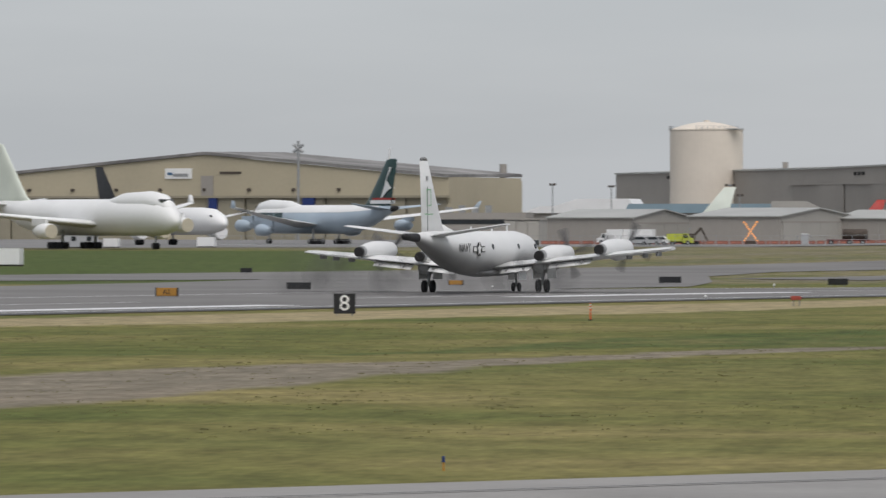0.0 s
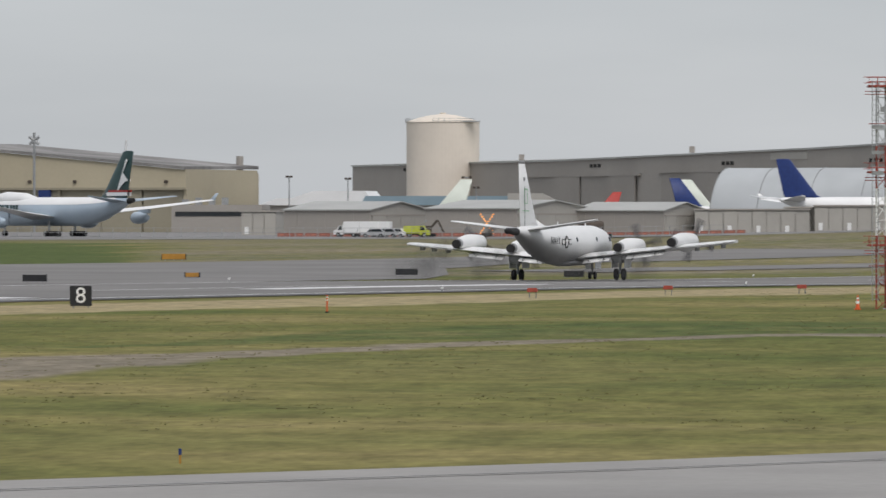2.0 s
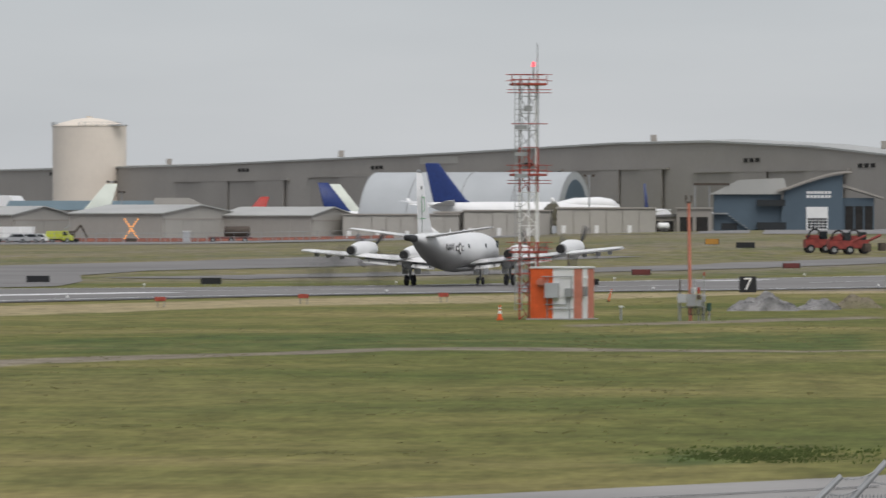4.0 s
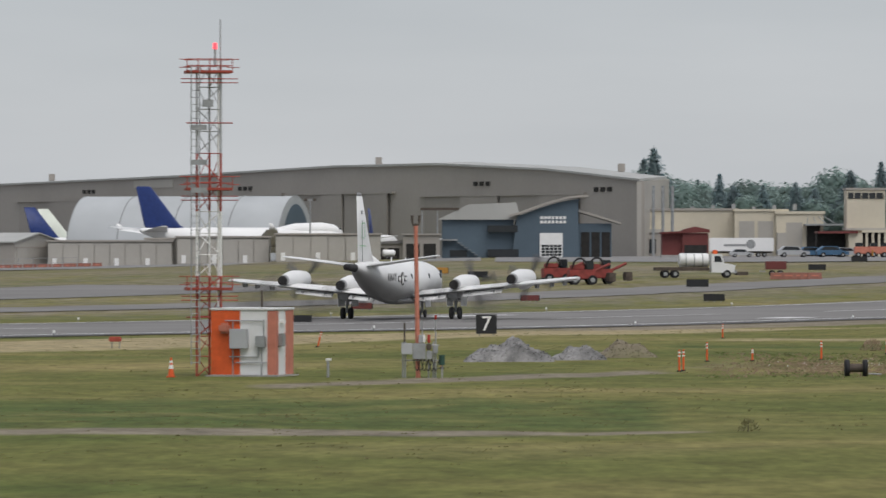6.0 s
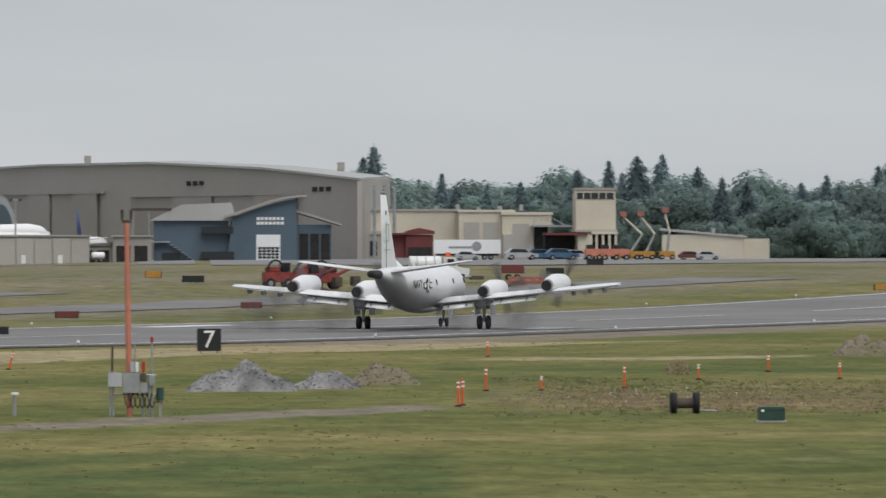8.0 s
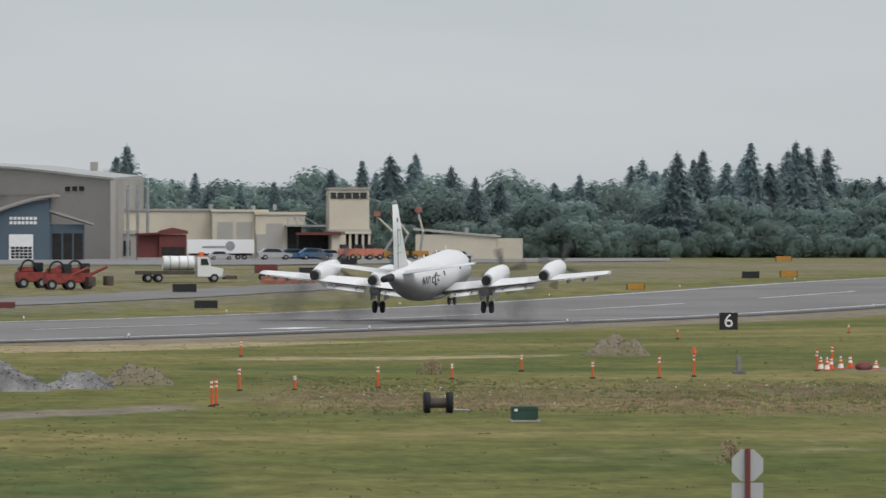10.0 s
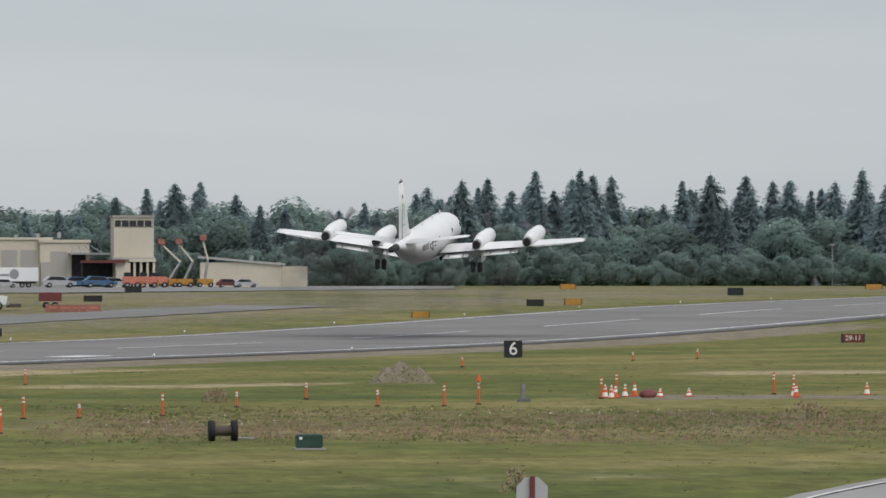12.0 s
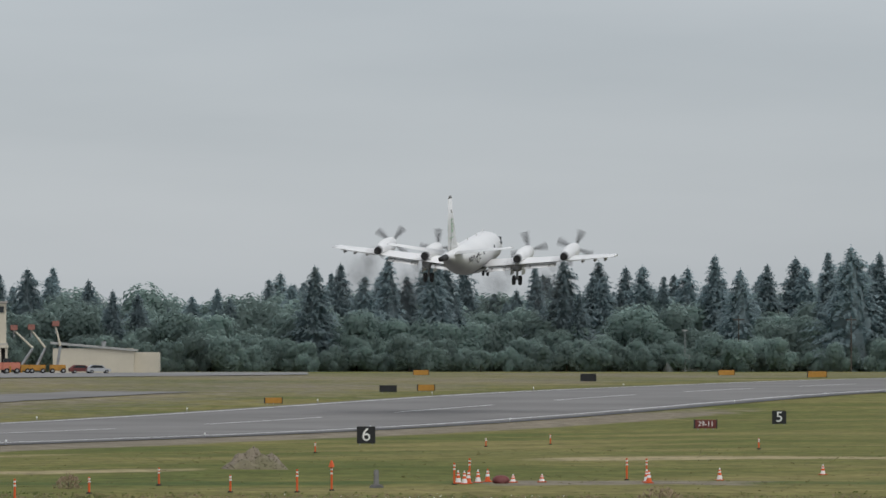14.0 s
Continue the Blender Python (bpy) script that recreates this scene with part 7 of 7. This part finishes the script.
def wire_fence():
    """The top of the security fence beside the service road."""
    o = thing("security_fence", 3.0, 101, ground_z(3.0, 101), 25, "chain-link security fence topped with barbed wire", "fence")
    arms = [((-1.75, -0.2, 1.25), (-1.0, -0.3, 1.95))] + [((-1.1 + 2.4 * k, -0.2, 1.3), (-0.27 + 2.4 * k, -0.3, 2.15)) for k in range(5)]
    for foot, tip in arms:
        part("post", rod(nb(), (foot[0], -0.12, 0), (foot[0], -0.12, 1.4), 0.045), M_STEEL, o)
        part("outrigger", rod(nb(), foot, tip, 0.055, 0.045, 10), M_STEEL, o)
    part("top_rail", rod(nb(), (-1.75, 0, 1.5), (9.4, 0, 1.56), 0.03), M_STEEL, o)
    for f in (0.35, 0.66, 0.97):
        bm = nb()
        for (f0, t0), (f1, t1) in zip(arms, arms[1:]):
            p, q = Vector(f0).lerp(Vector(t0), f), Vector(f1).lerp(Vector(t1), f)
            n = max(3, int((q - p).length / 0.11))
            for i in range(n):
                s0, s1 = p.lerp(q, i / n), p.lerp(q, (i + 1) / n)
                sag = Vector((0, 0, -0.10))
                s0, s1 = s0 + sag * 4 * (i / n) * (1 - i / n), s1 + sag * 4 * ((i + 1) / n) * (1 - (i + 1) / n)
                rod(bm, s0, s1, 0.008, n=4)
                rod(bm, s0 + Vector((-0.012, 0, -0.025)), s0 + Vector((0.012, 0, 0.025)), 0.006, n=3)
        part("barbed_wire", bm, M_STEEL, o)
    bm = nb()
    for k in range(180):
        x = -1.75 + k * 0.062
        rod(bm, (x, 0.03, 0.9), (x + 0.02, 0.03, 1.66 + 0.005 * x), 0.011, n=4)
        rod(bm, (x, 0.05, 0.1), (min(x + 0.8, 9.4), 0.05, 0.9), 0.006, n=3)
    part("mesh_wires", bm, M_STEEL, o, kind="stuff")


wire_fence()


# ---- trees ----
def conifer_mesh(seed, h, spread):
    rnd = random.Random(seed)
    verts, faces = [], []

    def leaf(p, d, s):
        d = d.normalized()
        side = d.cross(Vector((rnd.uniform(-0.4, 0.4), rnd.uniform(-0.4, 0.4), 1))).normalized() * s * rnd.uniform(0.45, 0.8)
        tip = p + d * s * rnd.uniform(0.8, 1.4) - Vector((0, 0, s * rnd.uniform(0.2, 0.7)))
        k = len(verts)
        verts.extend([tuple(p - side), tuple(p + side), tuple(tip)])
        faces.append((k, k + 1, k + 2))

    def core(c, rx, rz, n=10, k=6):
        """A lumpy solid core, added so the gaps between needles look less dark."""
        b0 = len(verts)
        for j in range(k + 1):
            f = j / k
            for i in range(n):
                a = i * math.tau / n
                w = rx * (1 - f) ** 0.7 * (0.85 + 0.3 * rnd.random()) + 0.02
                verts.append((c.x + w * math.cos(a), c.y + w * math.sin(a), c.z + rz * f))
        for j in range(k):
            for i in range(n):
                q = (i + 1) % n
                faces.append((b0 + j * n + i, b0 + j * n + q, b0 + j * n + n + q, b0 + j * n + n + i))

    core(Vector((0, 0, h * 0.06)), spread * 0.62, h * 0.86, 12, 14)
    z = h * 0.07
    lop = [rnd.uniform(0.7, 1.25) for _ in range(7)]
    while z < h * 0.99:
        f = z / h
        reach = 1.15 * spread * ((1 - f) ** 0.68) * (0.6 + 0.4 * min(1, f * 5)) * rnd.uniform(0.72, 1.18) + 0.3
        for _ in range(24):
            a = rnd.uniform(0, math.tau)
            L = reach * rnd.uniform(0.55, 1.15) * lop[int(a / math.tau * 6.99)]
            out = Vector((math.cos(a), math.sin(a), -0.22 - 0.15 * rnd.random()))
            m = max(2, int(L / 0.34))
            for j in range(m):
                t = (j + rnd.uniform(0.2, 0.9)) / m
                p = Vector((0, 0, z + rnd.uniform(-0.3, 0.3))) + out * (L * t)
                leaf(p, out + Vector((rnd.uniform(-0.7, 0.7), rnd.uniform(-0.7, 0.7), rnd.uniform(-0.2, 0.3))), 0.44 + 0.30 * (1 - f))
        z += h * 0.02 + 0.12
    for k in range(5):
        leaf(Vector((0, 0, h * (0.97 + 0.01 * k))), Vector((rnd.uniform(-1, 1), rnd.uniform(-1, 1), 1.5)), 0.35)
    me = bpy.data.meshes.new("crown")
    me.from_pydata(verts, [], faces)
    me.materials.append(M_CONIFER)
    return me


def broad_mesh(seed, h, w):
    rnd = random.Random(seed)
    verts, faces = [], []
    lobes = []
    for _ in range(11):
        a, r = rnd.uniform(0, math.tau), rnd.uniform(0, 0.62)
        lobes.append((Vector((math.cos(a) * r * w, math.sin(a) * r * w, h * rnd.uniform(0.14, 0.8))), w * rnd.uniform(0.28, 0.5)))
    for c, r in lobes:
        # solid inner ball added to each lobe to lighten the gaps between leaves
        b0 = len(verts)
        for j in range(7):
            lat = math.pi * (j / 6 - 0.5)
            for i in range(10):
                a, w = i * math.tau / 10, r * 0.58 * rnd.uniform(0.85, 1.15)
                verts.append((c.x + w * math.cos(lat) * math.cos(a), c.y + w * math.cos(lat) * math.sin(a), max(0.1, c.z + w * math.sin(lat))))
        for j in range(6):
            for i in range(10):
                q = (i + 1) % 10
                faces.append((b0 + j * 10 + i, b0 + j * 10 + q, b0 + j * 10 + 10 + q, b0 + j * 10 + 10 + i))
        for _ in range(620):
            d = Vector((rnd.gauss(0, 1), rnd.gauss(0, 1), rnd.gauss(0.25, 0.9))).normalized()
            p = c + d * r * rnd.uniform(0.5, 1.12)
            p.z = max(0.2, p.z)
            s = rnd.uniform(0.24, 0.42)
            u = d.cross(Vector((rnd.uniform(-1, 1), rnd.uniform(-1, 1), rnd.uniform(-1, 1)))).normalized() * s
            v = d.cross(u).normalized() * s * 0.8
            k = len(verts)
            verts.extend([tuple(p - u), tuple(p + u), tuple(p + v * 1.9)])
            faces.append((k, k + 1, k + 2))
    me = bpy.data.meshes.new("crown")
    me.from_pydata(verts, [], faces)
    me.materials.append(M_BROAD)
    return me


def make_tree(name, me, h, r, label, group):
    o = thing(name, 0, 0, -200, 0, label, "tree", group)
    bm = nb()
    rod(bm, (0, 0, -0.5), (0.1, 0, h * 0.5), r, r * 0.55, 8)
    rod(bm, (0.1, 0, h * 0.5), (0.0, 0, h * 0.96), r * 0.55, 0.04, 8)
    for k in range(7):
        a = k * 2.4
        z = h * (0.2 + 0.09 * k)
        rod(bm, (0, 0, z), (math.cos(a) * h * 0.1, math.sin(a) * h * 0.1, z + (0.02 if "conifer" in name else 0.12) * h), r * 0.22, 0.03, 5)
    part("trunk", bm, M_BARK, o)
    c = new("crown", me)
    c.parent = o
    return o


conifers = [make_tree("conifer", conifer_mesh(20 + k, 26.0, sp), 26.0, 0.4, "tall dark green conifer at the field's edge", "conifers at the field's edge") for k, sp in enumerate((6.9, 8.0, 5.6, 8.8, 6.4, 7.6))]
broads = [make_tree("broadleaf_tree", broad_mesh(60 + k, 10.0, 6.6), 9.0, 0.25, "dense green broadleaf tree in the undergrowth", "broadleaf trees at the field's edge") for k in range(5)]


def plant(src, x, y, size, base, turn):
    k = size / base
    t = copy_thing(src, Matrix.Identity(4))
    t.matrix_basis = pose(x, y, ground_z(x, y) - 0.2, 0, 0, turn) @ Matrix.Diagonal((k * (0.92 + 0.16 * ((turn * 13) % 1)), k, k, 1))
    return t


def wood():
    rnd = random.Random(7)
    tops = ((439, 180), (470, 120), (560, 132), (585, 110), (640, 112), (700, 116), (735, 105), (800, 138), (855, 154), (905, 163), (950, 165), (1012, 143), (1055, 124), (1100, 118), (1155, 95), (1195, 115), (1240, 128),
            (1412, 168), (1458, 172), (1500, 150), (1543, 186), (1575, 150), (1622, 186), (1645, 178), (1677, 175), (1730, 120), (1802, 168), (1852, 178), (1880, 120), (1914, 176), (1962, 166), (1992, 168), (2030, 150), (2072, 165),
            (2120, 186), (2165, 162), (2212, 170), (2262, 182), (2320, 193), (2360, 202), (2410, 190), (2470, 196), (2540, 205))
    for i, (b, px) in enumerate(tops):
        r = 1360 + rnd.uniform(-25, 40)
        plant(conifers[i % 6], *from_end(b, r), px * r / 1e4 + 5.7 - 2.9, 26.0, rnd.uniform(0, 360))
    for b in range(426, 2700, 10):
        near = min(tops, key=lambda q: abs(q[0] - b))
        r = 1400 + rnd.uniform(-30, 60)
        px = near[1] * rnd.uniform(0.62, 0.93)
        plant(conifers[rnd.randrange(6)], *from_end(b + rnd.uniform(-8, 8), r), px * r / 1e4 + 2.8, 26.0, rnd.uniform(0, 360))
    for b in range(430, 2720, 25):
        for r0, lo, hi in ((1325, 5.0, 9.0), (1345, 9.0, 15.0), (1380, 12.0, 17.5), (1405, 15.0, 20.5)):
            if b < 900 and r0 < 1340 or r0 > 1370 and 1130 < b < 1230:
                continue
            plant(broads[rnd.randrange(5)], *from_end(b + rnd.uniform(-6, 6), r0 + rnd.uniform(-10, 10)), rnd.uniform(lo, hi), 10.0, rnd.uniform(0, 360))
    for src in conifers + broads:
        for o in (*src.children_recursive, src):
            bpy.data.objects.remove(o)


wood()


def roadside():
    x, y = from_end(1392 + 672, 1325)
    o = thing("white_shed", x, y, ground_z(x, y), 0, "low white shed half hidden by trees", "shed")
    part("wall", box(nb(), -4, 4, -2, 4, 0, 3.0), M_JETWHITE, o)
    part("roof", prism(nb(), [(-4.3, 3.0), (4.3, 3.0), (0, 4.2)], -2.3, 4.3), M_ROOF_LIGHT, o)
    x, y = from_end(1395 + 672, 1318)
    o = thing("street_lamp", x, y, ground_z(x, y), 0, "grey street lamp before the trees", "street lamp")
    part("pole", rod(nb(), (0, 0, 0), (0, 0, 9.5), 0.12, 0.08), M_STEEL, o)
    part("lamp_head", box(nb(), -0.6, 0.6, -0.2, 0.2, 9.4, 9.8, 0.05), M_STEEL, o)
    for b in (1490 + 672, 2360):
        x, y = from_end(b, 1320)
        p = thing("utility_pole", x, y, ground_z(x, y), 0, "weathered wooden utility pole before the trees", "utility pole", "utility poles")
        part("pole", rod(nb(), (0, 0, 0), (0, 0, 13), 0.16, 0.11), M_WOODDARK, p)
        part("crossarm", box(nb(), -1.3, 1.3, -0.08, 0.08, 12.0, 12.25), M_WOODDARK, p)


roadside()


# ---- loose vegetation ----
def tufts(name, material, spots, seed, hmin, hmax, label, blades=4, wide=0.05):
    rnd = random.Random(seed)
    verts, faces = [], []
    for x, y in spots:
        z = ground_z(x, y) - 0.02
        h = rnd.uniform(hmin, hmax)
        for _ in range(blades):
            a, lean = rnd.uniform(0, math.tau), rnd.uniform(0.1, 0.6) * h
            dx, dy = rnd.uniform(-0.12, 0.12), rnd.uniform(-0.2, 0.2)
            w = wide * rnd.uniform(0.6, 1.6)
            k = len(verts)
            verts.extend([(x + dx - w, y + dy, z), (x + dx + w, y + dy, z), (x + dx + lean * math.cos(a), y + dy + lean * math.sin(a), z + h * rnd.uniform(0.6, 1.0))])
            faces.append((k, k + 1, k + 2))
    me = bpy.data.meshes.new(name)
    me.from_pydata(verts, [], faces)
    me.materials.append(material)
    return tagged(new(name, me), label, "grass", kind="stuff")


M_BLADE = leafy("grass_blades", (0.215, 0.215, 0.100), (0.30, 0.26, 0.14))
M_BLADE_GREEN = leafy("green_grass_blades", (0.145, 0.182, 0.066), (0.105, 0.135, 0.05))
M_WEED = mat("seeding_weeds", (0.300, 0.215, 0.160), 0.9, vary=0.12, scale=0.15, fine=2, color2=(0.225, 0.190, 0.110), spec=0.1)


def scatter(eye, b0_, b1_, r0_, r1_, n, seed, keep=None):
    rnd = random.Random(seed)
    out = []
    while len(out) < n:
        b, r = rnd.uniform(b0_, b1_), math.sqrt(rnd.uniform(r0_ * r0_, r1_ * r1_))
        x, y = eye(b, r)
        if rnd.random() < min(1, (r - r0_) / 9, (r1_ - r) / 9, (b - b0_) / 160) and noise.noise(Vector((x * 0.12, y * 0.05, seed))) + rnd.uniform(-0.5, 0.5) > (-0.05 if keep is None else keep):
            out.append((x, y))
    return out


tufts("grass_tufts", M_BLADE, scatter(from_start, -2400, 300, 145, 320, 3500, 1), 1, 0.03, 0.06, "short dry grass tufts in the mown field")
tufts("grass_tufts", M_BLADE, scatter(from_end, -900, 2600, 120, 380, 3500, 3), 3, 0.03, 0.07, "short dry grass tufts in the mown field")
tufts("weeds", M_WEED, scatter(from_end, 620, 2650, 188, 240, 9000, 5, -0.3), 5, 0.06, 0.15, "brown seeding weeds on a bank", wide=0.02)
tufts("weeds", M_BLADE_GREEN, scatter(from_end, 620, 2650, 188, 244, 4000, 6), 6, 0.05, 0.14, "green weeds among brown seed heads", wide=0.02)


def daisies():
    verts, faces = [], []
    rnd = random.Random(9)
    for x, y in scatter(from_end, 760, 2300, 200, 236, 110, 9, 0.2):
        z, s = ground_z(x, y) + rnd.uniform(0.12, 0.2), rnd.uniform(0.009, 0.016)
        k = len(verts)
        verts.extend([(x - s, y, z - s), (x + s, y, z - s), (x + s, y + s, z + s), (x - s, y + s, z + s)])
        faces.append((k, k + 1, k + 2, k + 3))
    me = bpy.data.meshes.new("daisies")
    me.from_pydata(verts, [], faces)
    me.materials.append(M_LETTER)
    tagged(new("daisies", me), "scattered white daisies among the weeds", "flowers", kind="stuff")


daisies()
_rt = random.Random(12)
tufts("tall_grass", M_BLADE_GREEN, [from_start(175 + _rt.gauss(0, 75), 155 + _rt.gauss(0, 1.8)) for _ in range(600)], 12, 0.05, 0.13, "tall green grass clump near the road", wide=0.03)


def bush(x, y, h, w, m, label, seed, n=420):
    o = thing("bush", x, y, ground_z(x, y) - 0.05, 0, label, "bush", "bushes in the grass")
    rnd = random.Random(seed)
    verts, faces = [], []
    for _ in range(n):
        a, r, t = rnd.uniform(0, math.tau), math.sqrt(rnd.random()), rnd.random()
        p = Vector((math.cos(a) * r * w * (1 - 0.5 * t), math.sin(a) * r * w * (1 - 0.5 * t), h * t * (1 - 0.3 * r)))
        s = rnd.uniform(0.03, 0.09)
        k = len(verts)
        d = Vector((rnd.uniform(-1, 1), rnd.uniform(-1, 1), rnd.uniform(0, 1.5))).normalized() * s * 2
        verts.extend([tuple(p + Vector((-s * 0.4, 0, 0))), tuple(p + Vector((s * 0.4, 0, 0))), tuple(p + d)])
        faces.append((k, k + 1, k + 2))
    me = bpy.data.meshes.new("foliage")
    me.from_pydata(verts, [], faces)
    me.materials.append(m)
    f = new("foliage", me)
    f.parent = o
    part("stem", rod(nb(), (0, 0, 0), (0.02, 0, h * 0.7), 0.02, 0.01, 5), M_BARK, o)


bush(*from_end(536 + 441, 248), 0.75, 0.75, M_WEED, "round brown and green bush in the grass", 1)
bush(*from_end(1066 + 441, 148), 0.8, 0.5, M_WEED, "dry brown bush in the mown grass", 2, 190)
bush(*from_end(1185 - 341, 120), 0.5, 0.4, M_BLADE, "thin dry weeds in the mown grass", 3, 90)
bush(*from_end(1350 + 672, 222), 0.9, 1.2, M_WEED, "tangled grey-green bush on the bank", 4)

motions()
